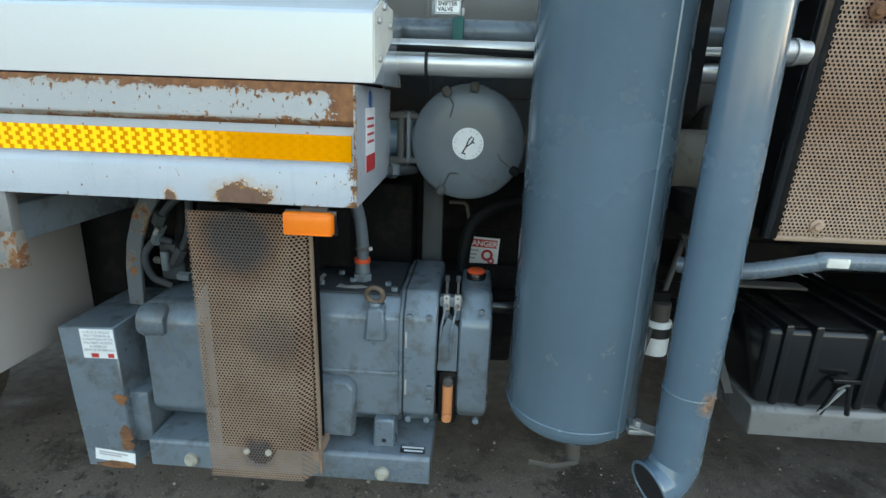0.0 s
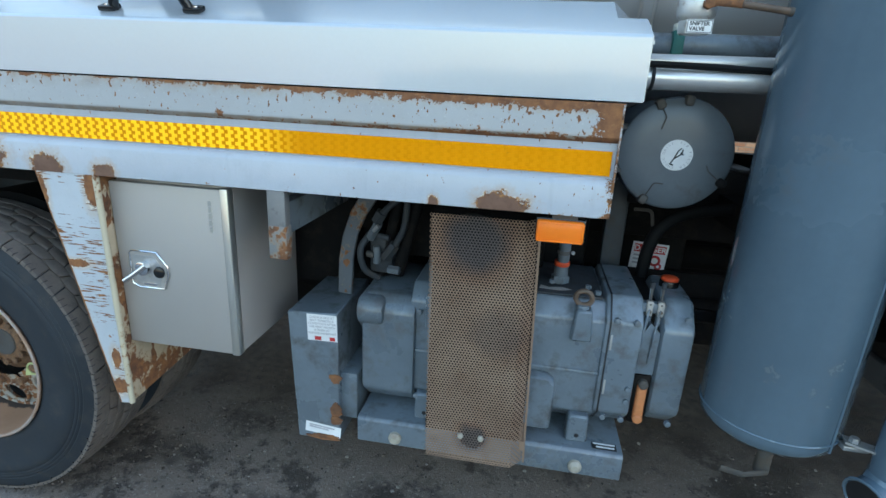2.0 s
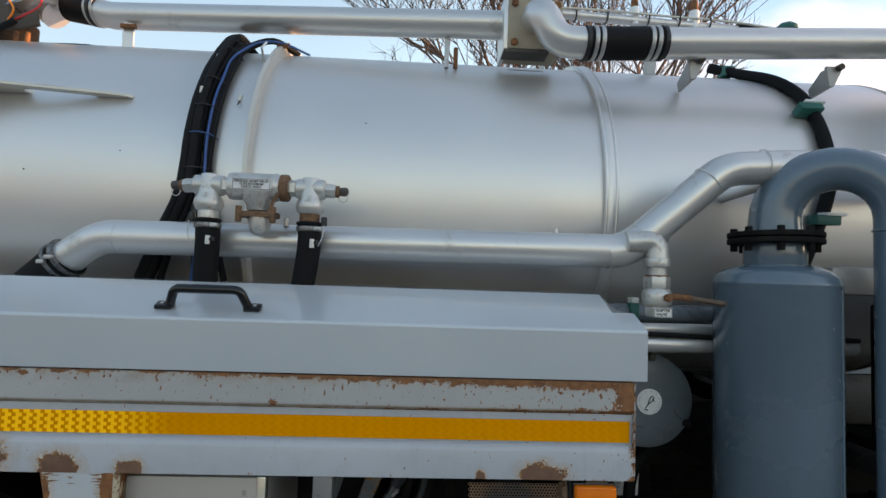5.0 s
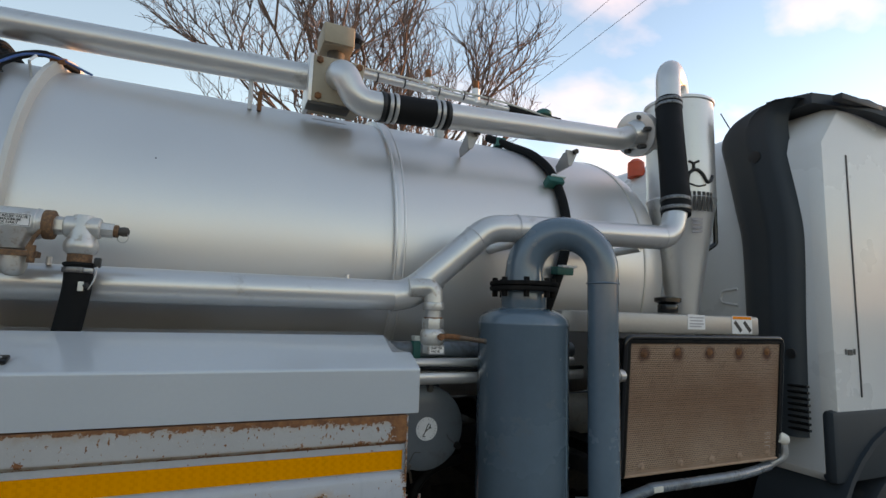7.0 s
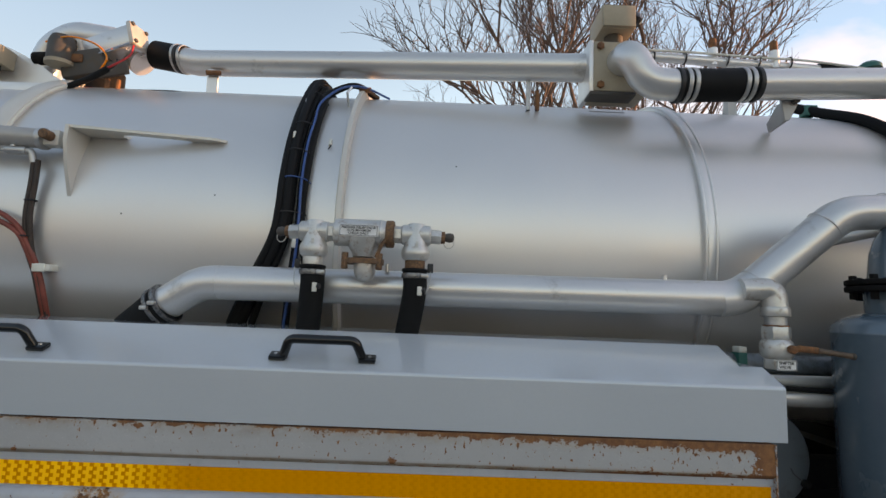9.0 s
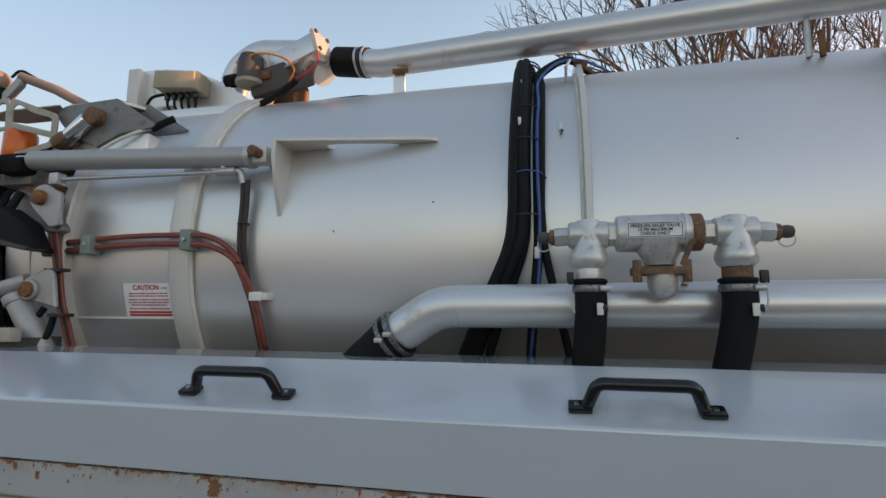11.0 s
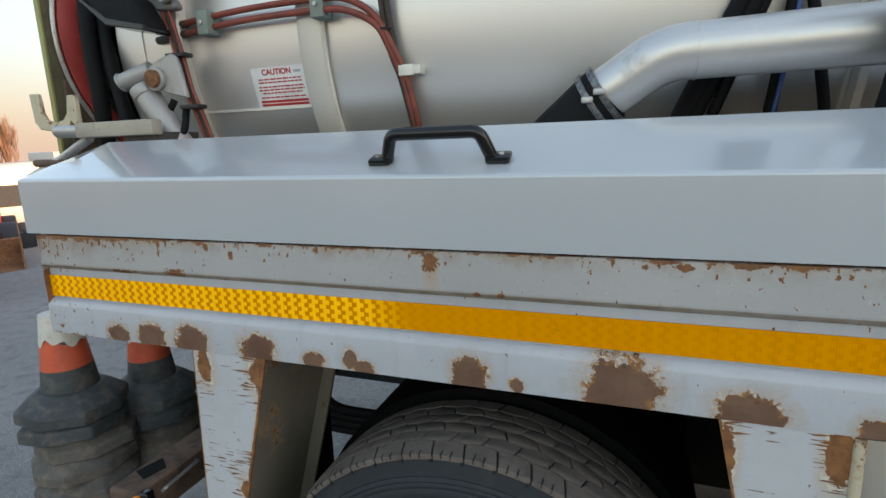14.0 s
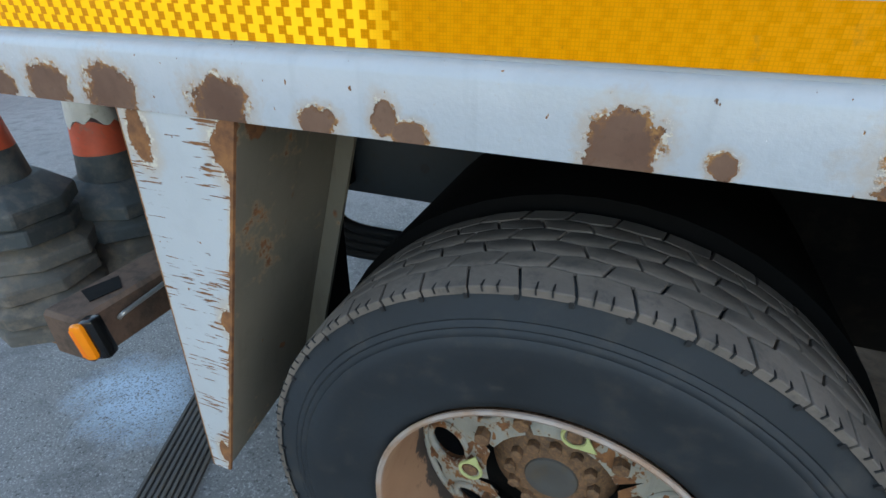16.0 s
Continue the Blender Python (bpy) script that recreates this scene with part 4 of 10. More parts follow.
def build_tank():
    t = thing("tank", (-0.8, TY, 1.2), "silver painted cylindrical vacuum tank on a lorry chassis", "tank")
    prof = [(-3.12, TR - 0.02), (-3.12, TR)]
    prof += [(x, TR) for x in (-2.6, -2.0, -1.26, -0.6, 0.11, 0.7, 1.49)]
    for i in range(1, 13):
        a = radians(90 * i / 12)
        prof.append((1.49 + 0.45 * math.sin(a), max(TR * math.cos(a), 0.0) if i < 12 else 0.001))
    bm = lathe((0, TY, TZ), (1, 0, 0), prof, 128)
    part("shell", bm, M_TANK, t)
    part("stiffening_ring", band(-1.252, 0.022, 0.045), M_RING, t)
    part("stiffening_ring", band(0.112, 0.045, 0.018), M_TANK, t)
    for dx in (-0.020, 0.020):
        part("ring_bead", torus((0.112 + dx, TY, TZ), (1, 0, 0), TR + 0.016, 0.006, 96, 8), M_TANK, t)
    part("stiffening_ring", band(-2.61, 0.080, 0.028), M_RING, t)
    # beads coloured cream to paint in the warm sunlit highlight of the ring edges
    part("ring_bead", torus((-2.571, TY, TZ), (1, 0, 0), TR + 0.012, 0.007, 96, 8), M_CREAM, t)
    part("ring_bead", torus((-1.266, TY, TZ), (1, 0, 0), TR + 0.004, 0.007, 96, 8), M_CREAM, t)
    part("door_ring", band(-3.105, 0.05, 0.035), M_RING, t)
    part("weld_seam", band(1.49, 0.012, 0.004), M_RING, t)
    part("seam_strip", prism([(-3.08, 1.762), (-2.635, 1.762), (-2.635, 1.770), (-3.08, 1.770)], TY - math.sqrt(TR ** 2 - (1.766 - TZ) ** 2) - 0.006, TY - 0.6), M_RING, t)
    # rear door, dished
    prof = [(0, TR + 0.01)] + [(-0.30 * math.sin(radians(a)), (TR - 0.01) * math.cos(radians(a))) for a in range(0, 90, 8)] + [(-0.30, 0.001)]
    part("door_drum", lathe((-3.395, TY, TZ), (1, 0, 0), [(0, TR - 0.10), (0, TR - 0.006), (0.004, TR), (0.115, TR), (0.116, TR + 0.004), (0.124, TR + 0.004), (0.125, TR), (0.27, TR)], 96, cap=False), M_TANK, t)
    part("rear_door", lathe((-3.395, TY, TZ), (1, 0, 0), [(h * 0.1, r) for h, r in prof], 96), M_TANK, t)
    # cradle below the barrel
    for x in (-2.4, -1.0, 0.4, 1.1):
        part("cradle", box(x - 0.05, x + 0.05, TY - 0.45, TY + 0.45, 1.16, 1.42, 0.01), M_DIRTY, t)
    # lifting bracket
    y0 = TY - TR
    a = [(-2.252, 0.457), (-1.775, 0.543), (-1.742, 0.553), (-1.722, 0.570), (-1.718, 0.595), (-1.735, 0.64), (-1.85, 0.64), (-1.845, 0.592), (-1.858, 0.574), (-1.885, 0.565), (-2.06, 0.532), (-2.09, 0.534), (-2.106, 0.550), (-2.100, 0.575), (-2.08, 0.588), (-2.09, 0.64), (-2.252, 0.64)]
    part("bracket_plate", prism([(x, y) for x, y in a], 2.352, 2.362, "xy"), M_RING, t)
    part("bracket_web", prism([(0.455, 2.362), (0.452, 2.30), (0.475, 2.20), (0.515, 2.09), (0.55, 2.09), (0.62, 2.352)], -2.256, -2.242, "yz"), M_RING, t)
    part("bracket_weld", sweep([(-2.238, 0.52, 2.092), (-2.238, 0.565, 2.22), (-2.238, 0.60, 2.35)], 0.005, 8), M_CREAM, t)
    part("bracket_rust", prism([(-2.03, 0.504), (-1.95, 0.518), (-1.955, 0.532), (-2.035, 0.52)], 2.3625, 2.3645, "xy"), M_RUST, t)
    # small tie point with a loop of wire, and a dark chip
    p = tank_at(-1.325, 27.5, TR + 0.004)
    part("tie_tab", obox(Matrix.Translation(p) @ Euler((radians(-27), 0, 0)).to_matrix().to_4x4(), 0.012, 0.006, 0.035, 0.002), M_CREAM, t)
    part("wire_loop", sweep(spline([tank_at(-1.325, 26.5, TR + 0.006), tank_at(-1.318, 25.4, TR + 0.014), tank_at(-1.328, 24.6, TR + 0.006)], 5), 0.002, 6), M_INK, t)
    for x, d in ((-0.832, 20.5), (-2.05, 1.5), (-1.72, 8), (-2.9, 24), (-2.45, 22)):
        part("paint_chip", lathe(tank_at(x, d, TR - 0.001), tank_at(x, d, 1) - Vector((x, TY, TZ)), [(0, 0.0035), (0.0016, 0.003)], 7), M_INK, t)
    return t


build_tank()


def build_panel():
    t = thing("side_guard", (-1.6, 0.1, 1.17), "grey painted steel side guard with rust patches", "side guard")
    x0, x1 = -3.165, 0.0
    body = [(-0.002, 1.172), (-0.002, 1.246), (0.0, 1.2515), (0.0045, 1.2575), (0.010, 1.2615), (0.016, 1.2645), (0.016, 1.345), (0.03, 1.352), (0.05, 1.36), (0.05, 1.425), (0.44, 1.43), (0.44, 1.425), (0.06, 1.415), (0.06, 1.18), (0.05, 1.172)]
    part("body", prism(body, x0, x1 - 0.004, "yz"), M_PANEL, t, smooth=45)
    part("top_strip", prism([(0.0, 1.3585), (0.004, 1.353), (0.016, 1.3455), (0.055, 1.352), (0.055, 1.434), (0.004, 1.434)], x0 - 0.002, x1 - 0.003, "yz"), M_STRIP, t)
    part("reflective_tape", prism([(0.0115, 1.270), (0.0145, 1.270), (0.0145, 1.327), (0.0115, 1.327)], x0 + 0.003, x1 - 0.012, "yz"), M_TAPE, t, "amber reflective tape")
    part("end_plate", prism([(0.0, 1.172), (0.05, 1.172), (0.46, 1.19), (0.46, 1.432), (0.0, 1.434)], x1 - 0.004, x1, "yz"), M_PANEL, t)
    part("end_plate", prism([(0.0, 1.172), (0.05, 1.172), (0.40, 1.19), (0.40, 1.432), (0.0, 1.434)], x0, x0 + 0.003, "yz"), M_STRIP, t)
    # stickers on the end plate
    m = Matrix.Translation((0.0008, 0.16, 1.31)) @ Euler((radians(90), 0, radians(90))).to_matrix().to_4x4()
    part("sticker", flat_rect(m, -0.055, 0.055, -0.075, 0.075), M_WHITE, t, "white and red warning sticker")
    part("sticker_border", flat_rect(m @ Matrix.Translation((0, 0, 0.0006)), -0.055, 0.055, -0.075, -0.035), M_RED, t)
    bars(m, [(-0.04, 0.04, 0.05 - 0.018 * i) for i in range(4)], 0.006, M_RED, t, 0.0008)
    part("sticker", lathe((0.0, 0.16, 1.405), (1, 0, 0), [(0, 0.02), (0.0012, 0.02)], 20), M_BLUE, t, "round blue sticker")
    return t


PANEL = build_panel()


def build_lid():
    t = thing("locker_lid", (-1.6, 0.1, 1.438), "glossy pale grey sheet metal locker lid with two black handles", "locker lid")

    def sec(x, clip, grow=0.0):
        pts = [(0.010 - grow, 1.438), (0.010, 1.577), (0.105, min(1.620, clip)), (0.215, min(1.670, clip)), (0.42, min(1.672, clip)), (0.42, 1.438)]
        return [(x, y, z) for y, z in pts]
    bm = loft([sec(-3.215, 1.612), sec(-3.195, 1.615), sec(-3.13, 1.70), sec(-0.03, 1.70), sec(0.028, 1.622), sec(0.036, 1.620)])
    bmesh.ops.bevel(bm, geom=[e for e in bm.edges if all(abs(v.co.z - 1.577) < 1e-3 for v in e.verts)], offset=0.006, segments=3, profile=0.5, affect="EDGES")
    part("lid_body", bm, M_LID, t, smooth=12)
    # cream end frame with bolts
    part("end_frame", prism([(0.016, 1.440), (0.016, 1.575), (0.10, 1.612), (0.25, 1.615), (0.25, 1.55)], 0.036, 0.039, "yz"), M_CREAM, t)
    for y, z in ((0.05, 1.565), (0.11, 1.60), (0.19, 1.572), (0.06, 1.49)):
        part("bolt", hex_bolt((0.039, y, z), (1, 0, 0), 0.008, 0.008), M_GALV, t)
    nrm = Vector((0, -0.42, 1)).normalized()
    for x in (-2.207, -1.325):
        h = tagged(new("handle"), "black plastic grab handle")
        h.location = Vector((x, 0.057, 1.60)) - t.location
        h.parent = t
        b = Vector((x, 0.060, 1.6005))
        def at(dx, up, dy=0.0):
            return b + Vector((dx, 0, 0)) + nrm * up + Vector((0, 0.92, 0.39)) * dy
        bar = sweep([at(0.030, 0.004), at(0.050, 0.058), at(0.226, 0.058), at(0.246, 0.004)], 0.0125, 12, 0.022, 6)
        part("grip", bar, M_BLACK, h)
        for dx in (0.018, 0.258):
            m = Matrix.Translation(at(dx, 0.006)) @ Euler((radians(22.8), 0, 0)).to_matrix().to_4x4()
            part("foot", obox(m, 0.046, 0.034, 0.013, 0.004), M_BLACK, h)
            e = at(dx + (-0.006 if dx < 0.1 else 0.006), 0.0115)
            part("screw", lathe(e, nrm, [(0, 0.006), (0.003, 0.005)], 10), M_CHROME, h)
    return t


build_lid()


def build_legs():
    t = thing("mudguard_bracket", (-1.47, 0.1, 0.44), "rust-streaked grey steel bracket below the side panel", "bracket", "mudguard brackets")
    part("face_plate", prism([(-1.567, 1.1715), (-1.376, 1.1715), (-1.369, 0.444), (-1.41, 0.44)], 0.0, 0.006), M_LEG, t)
    part("edge_bead", sweep([(-1.3725, -0.001, 1.168), (-1.3665, -0.001, 0.447)], 0.0085, 10), M_LEGEDGE, t, "cream and rust mottled edge")
    part("side_plate", prism([(0.006, 1.17), (0.42, 1.17), (0.40, 0.52), (0.31, 0.475), (0.006, 0.446)], -1.377, -1.370, "yz"), M_LEGRUST, t)
    t = thing("mudguard_bracket", (-2.68, 0.1, 0.40), "rust-streaked grey steel bracket beside the rear wheel", "bracket", "mudguard brackets")
    part("face_plate", prism([(-2.687, 1.1715), (-2.477, 1.1715), (-2.672, 0.40), (-2.717, 0.40)], 0.0, 0.006), M_LEG, t)
    bm = loft([[(-2.477, 0.006, 1.171), (-2.484, 0.006, 1.171), (-2.484, 0.30, 1.171), (-2.477, 0.30, 1.171)],
               [(-2.667, 0.006, 0.42), (-2.674, 0.006, 0.42), (-2.655, 0.26, 0.50), (-2.648, 0.26, 0.50)]])
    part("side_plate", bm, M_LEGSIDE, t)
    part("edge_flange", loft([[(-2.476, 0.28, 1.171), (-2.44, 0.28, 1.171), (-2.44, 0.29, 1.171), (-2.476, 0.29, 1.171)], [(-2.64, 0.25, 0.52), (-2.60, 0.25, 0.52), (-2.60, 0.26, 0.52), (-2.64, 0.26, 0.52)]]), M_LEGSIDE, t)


build_legs()


def build_toolbox():
    t = thing("toolbox", (-1.18, 0.24, 0.65), "brushed stainless steel toolbox with a chrome T-lock", "toolbox")
    part("body", box(-1.362, -0.998, 0.055, 0.43, 0.652, 1.158, 0.004), M_STAIN, t)
    d = part("door", box(-1.366, -1.004, 0.030, 0.052, 0.650, 1.154, 0.005), M_STAIN, t)
    part("door_edge", box(-1.022, -0.998, 0.027, 0.058, 0.648, 1.157, 0.004), M_STAINEDGE, d)
    # recessed lock
    m = facing(-1.267, 0.0295, 0.897)
    plate = [(-0.058, -0.045), (-0.058, 0.05), (-0.05, 0.056), (0.03, 0.056), (0.062, 0.015), (0.062, -0.01), (0.045, -0.056), (-0.035, -0.056)]
    bm = prism(plate, 0.0, 0.003, "xy")
    bm.transform(m)
    lock = part("lock_plate", bm, M_STAIN, d)
    bm = prism([(x * 0.78 - 0.004, y * 0.78) for x, y in plate], 0.003, 0.0038, "xy")
    bm.transform(m)
    part("recess", bm, M_GALV, lock)
    ring = [m @ Vector((x, y, 0.0035)) for x, y in plate + plate[:2]]
    part("lock_rim", sweep(ring, 0.0032, 6), M_CHROME, lock, "bright lock rim")
    part("lock_barrel", cyl((-1.277, 0.028, 0.905), (-1.277, 0.006, 0.905), 0.021, 20, 0.003), M_CHROME, lock)
    part("t_handle", sweep([(-1.258, 0.004, 0.918), (-1.30, -0.006, 0.885), (-1.322, -0.010, 0.870)], 0.0075, 10, 0.01), M_CHROME, lock)
    part("key_cover", lathe((-1.232, 0.027, 0.893), (0, -1, 0.1), [(0, 0.016), (0.004, 0.018), (0.008, 0.016), (0.010, 0.010)], 18), M_BLACK, lock)
    part("slot", box(-1.29, -1.245, 0.0255, 0.0290, 0.848, 0.856, 0.001), M_CHROME, lock)
    bars(facing(-1.055, 0.0298, 1.075, spin=90), [(-0.045, -0.030, 0), (-0.025, -0.010, 0), (-0.006, 0.010, 0), (0.014, 0.028, 0), (0.032, 0.046, 0)], 0.011, M_STAINEDGE, d, name="embossed_mark")
    part("hanger", box(-1.34, -1.02, 0.10, 0.40, 1.156, 1.1715), M_DIRTY, t)


build_toolbox()


M_LEGRUSTY = rusty_paint("half_rusted_paint", (0.20, 0.195, 0.185), 0.6, 0.185, scale=8, grime=0.3)


def build_hanger():
    t = thing("support_beam", (-0.84, 0.2, 0.98), "grey steel support beam with a rusty end post", "bracket")
    part("post", box(-0.868, -0.818, 0.0, 0.03, 0.985, 1.171, 0.002), M_HINGE, t)
    part("rusted_foot", box(-0.8675, -0.8165, -0.002, 0.032, 0.9835, 1.075, 0.002), M_LEGRUSTY, t)
    part("beam", box(-0.866, -0.826, 0.03, 0.85, 1.045, 1.135, 0.004), M_PUMP, t)


build_hanger()


# ---- wheel ----
WX, WZ, WR = -2.022, 0.488, 0.524


def ring_with_holes(n, r0, r1, rh, hole, y0, dish, seg=14):
    """A wheel disc with n round hand holes, facing -y."""
    bm = bmesh.new()
    half = math.pi / n

    def at(a, r):
        return Vector((WX + r * math.sin(a), y0 + dish * (r1 - r), WZ + r * math.cos(a)))
    for s in range(n):
        mid = 2 * half * s
        inner, outer = [], []
        for k in range(seg):
            th = 2 * math.pi * k / seg
            ux, ur = math.cos(th), math.sin(th)
            inner.append((mid + hole * ux / rh, rh + hole * ur))
            step = 0.001
            d = hole
            while d < 0.5:
                a, r = mid + d * ux / rh, rh + d * ur
                if abs(a - mid) >= half or r <= r0 or r >= r1:
                    break
                d += step
            outer.append((min(max(a, mid - half), mid + half), min(max(r, r0), r1)))
        vi = [bm.verts.new(at(*p)) for p in inner]
        vb = [bm.verts.new(at(*p) + Vector((0, 0.012, 0))) for p in inner]
        vo = [bm.verts.new(at(*p)) for p in outer]
        for k in range(seg):
            j = (k + 1) % seg
            bm.faces.new((vi[k], vi[j], vo[j], vo[k]))
            bm.faces.new((vb[k], vb[j], vi[j], vi[k]))
    bmesh.ops.remove_doubles(bm, verts=bm.verts[:], dist=0.0015)
    bmesh.ops.recalc_face_normals(bm, faces=bm.faces[:])
    return bm


def tread_blocks(y0, y1, n, r):
    """Six rows of worn blocks that interlock along zigzag grooves round the tyre."""
    bm = bmesh.new()
    wide = (0.195, 0.1525, 0.1525, 0.1525, 0.1525, 0.195)
    last = len(wide) - 1
    ya = y0
    step = 2 * math.pi / n
    amp, slot = 0.0026, 0.0013
    rnd = random.Random(17)
    for c, share in enumerate(wide):
        yb = ya + share * (y1 - y0)
        lo, hi = ya + (0.0 if c == 0 else slot), yb - (0.0 if c == last else slot)
        zl, zh = (0.0 if c == 0 else amp), (0.0 if c == last else amp)
        for i in range(n):
            gap = 0.020 + 0.014 * rnd.random()
            a0, a1 = step * (i + gap + 0.5 * (c % 2)), step * (i + 1 - gap + 0.5 * (c % 2))
            am = (a0 + a1) / 2
            skew = step * 0.07 * (1 if c % 2 else -1)
            plan = ((lo + zl, a0 - skew), (lo - zl, am), (lo + zl, a1 - skew), ((lo + hi) / 2, a1), (hi - zh, a1 + skew), (hi + zh, am), (hi - zh, a0 + skew), ((lo + hi) / 2, a0))
            rows = []
            drop = 0.0012 * rnd.random()
            for rr, ins in ((r - 0.012, 0.0), (r - 0.0012 - drop, 0.0), (r - drop, 0.0014)):
                ring = []
                for y, a in plan:
                    yy = y + (ins if y < (lo + hi) / 2 else -ins)
                    aa = a + (ins / r if a < am else -ins / r)
                    edge = min(1.0, abs(yy - (y0 + y1) / 2) / ((y1 - y0) / 2))
                    q = rr - 0.008 * edge ** 3
                    ring.append(bm.verts.new((WX + q * math.sin(aa), yy, WZ + q * math.cos(aa))))
                rows.append(ring)
            bm.faces.new(rows[2])
            for ra, rb in zip(rows, rows[1:]):
                for k in range(8):
                    bm.faces.new((ra[k], ra[(k + 1) % 8], rb[(k + 1) % 8], rb[k]))
        ya = yb
    bmesh.ops.recalc_face_normals(bm, faces=bm.faces[:])
    return bm


def shoulder_slits(y0, n, r):
    """Short narrow cuts in the shoulder blocks, and the notches between them down the sidewall."""
    out = None
    step = 2 * math.pi / n
    for i in range(n):
        for f, deep, wide, q in ((0.36, 0.020, 0.0011, 0.0), (0.66, 0.016, 0.0011, 0.0), (0.0, 0.012, 0.0030, -0.012)):
            b = box(-wide, wide, y0 - 0.0015, y0 + deep, r - (0.0265 if f == 0 else 0.016), r - 0.0065 + q)
            b.transform(Matrix.Translation((WX, 0, WZ)) @ Matrix.Rotation(step * (i + f), 4, "Y"))
            out = b if out is None else join(out, b)
    return out


def tyre_profile(y0, w, r):
    return [(y0 + 0.040, 0.290), (y0 + 0.022, 0.302), (y0 + 0.016, 0.320), (y0 + 0.0140, 0.335), (y0 + 0.008, 0.375), (y0 + 0.002, 0.405), (y0 + 0.0, 0.425),
            (y0 + 0.002, 0.440), (y0 + 0.0038, 0.442), (y0 + 0.0025, 0.445), (y0 + 0.004, 0.452), (y0 + 0.006, 0.454), (y0 + 0.0045, 0.457), (y0 + 0.0065, 0.464), (y0 + 0.0085, 0.466), (y0 + 0.007, 0.469), (y0 + 0.012, 0.490), (y0 + 0.017, r - 0.014), (y0 + 0.03, r - 0.009),
            (y0 + w - 0.05, r - 0.009), (y0 + w - 0.020, r - 0.018), (y0 + w, 0.425), (y0 + w - 0.03, 0.318), (y0 + w - 0.05, 0.300)]


CHASSIS = thing("chassis", (0, TY, 0.95), "dark grimy lorry chassis with twin rear wheels", "chassis")


def wheel_part(name, at, label):
    """An Empty for a wheel that turns on the chassis."""
    ob = tagged(new(name), label)
    ob.location = Vector(at) - CHASSIS.location
    ob.parent = CHASSIS
    return ob


def build_wheel():
    t = wheel_part("outer_wheel", (WX, 0.2, 0.0), "dusty black lorry tyre on a rusty silver steel wheel")
    y0, w = 0.000, 0.270
    part("tyre", lathe((WX, 0, WZ), (0, 1, 0), tyre_profile(y0, w, WR), 96, cap=False), M_TYRE, t)
    part("tread", tread_blocks(y0 + 0.012, y0 + w - 0.012, 46, WR), M_TREAD, t, "worn brown-grey tread blocks", kind="stuff")
    part("shoulder_slit", shoulder_slits(y0 + 0.012, 46, WR), M_INK, t, kind="stuff")
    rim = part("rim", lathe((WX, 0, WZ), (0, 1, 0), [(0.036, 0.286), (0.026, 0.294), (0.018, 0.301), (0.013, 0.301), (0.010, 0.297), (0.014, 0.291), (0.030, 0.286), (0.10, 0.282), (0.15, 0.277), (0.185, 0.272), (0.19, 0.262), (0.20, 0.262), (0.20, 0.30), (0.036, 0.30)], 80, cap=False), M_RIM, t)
    part("disc", ring_with_holes(8, 0.125, 0.272, 0.212, 0.046, 0.185, -0.28), M_WHEEL, t, "silver wheel disc with rust round the hand holes")
    for i in range(8):
        a = 2 * math.pi * i / 8
        lip = torus((0, 0, 0), (0, 1, 0), 0.0475, 0.0075, 24, 8)
        lip.transform(Matrix.Translation((WX + 0.212 * math.sin(a), 0.1675, WZ + 0.212 * math.cos(a))) @ Matrix.Rotation(a, 4, "Y") @ Matrix.Rotation(radians(-15.6), 4, "X"))
        part("hole_lip", lip, M_WHEEL, t)
    part("disc_lip", torus((WX, 0.181, WZ), (0, 1, 0), 0.268, 0.007, 64, 8), M_WHEEL, t)
    part("brake_drum", cyl((WX, 0.26, WZ), (WX, 0.34, WZ), 0.245, 40), M_DARK, t)
    hub = part("hub", lathe((WX, 0, WZ), (0, 1, 0), [(0.160, 0.050), (0.162, 0.072), (0.170, 0.090), (0.176, 0.098), (0.186, 0.118), (0.20, 0.126), (0.24, 0.126)], 40), M_RUSTDARK, t, "rusty brown hub")
    for i in range(10):
        a = 2 * math.pi * i / 10 + 0.2
        p = Vector((WX + 0.155 * math.sin(a), 0.150, WZ + 0.155 * math.cos(a)))
        part("wheel_nut", hex_bolt(p + Vector((0, -0.018, 0)), (0, 1, 0), 0.016, 0.034), M_RUSTDARK, t)
        if i in (0, 3, 7):
            u = Vector((math.sin(a + 1.9), 0, math.cos(a + 1.9)))
            v = Vector((u.z, 0, -u.x))
            tip = [(p + Vector((0, -0.017, 0)) + u * q[0] + v * q[1]) for q in ((0.020, -0.015), (0.020, 0.015), (0.046, 0.0))]
            part("pointer_tip", prism([(q.x, q.z) for q in tip], p.y - 0.019, p.y - 0.016), M_TEAL, t)
            part("nut_pointer", torus(p + Vector((0, -0.016, 0)), (0, 1, 0), 0.022, 0.0036, 20, 6), M_TEAL, t, "yellow-green nut pointer")
    part("hub_face", lathe((WX, 0.1605, WZ), (0, -1, 0), [(0, 0.052), (0.004, 0.050), (0.006, 0.034), (0.004, 0.030), (0.005, 0.001)], 32), M_DIRTY, t, "grey dusty hub centre")
    for i in range(12):
        a = 2 * math.pi * i / 12
        part("hub_bolt", hex_bolt((WX + 0.080 * math.sin(a), 0.168, WZ + 0.080 * math.cos(a)), (0, -1, 0), 0.013, 0.016), M_RUSTDARK, t)
    t2 = wheel_part("inner_wheel", (WX, 0.5, 0.0), "dark inner tyre of a twin rear wheel")
    part("tyre", lathe((WX, 0, WZ), (0, 1, 0), tyre_profile(0.345, w, WR), 72, cap=False), M_TYRE, t2)
    part("tread", tread_blocks(0.357, 0.345 + w - 0.012, 46, WR), M_TREAD, t2, kind="stuff")
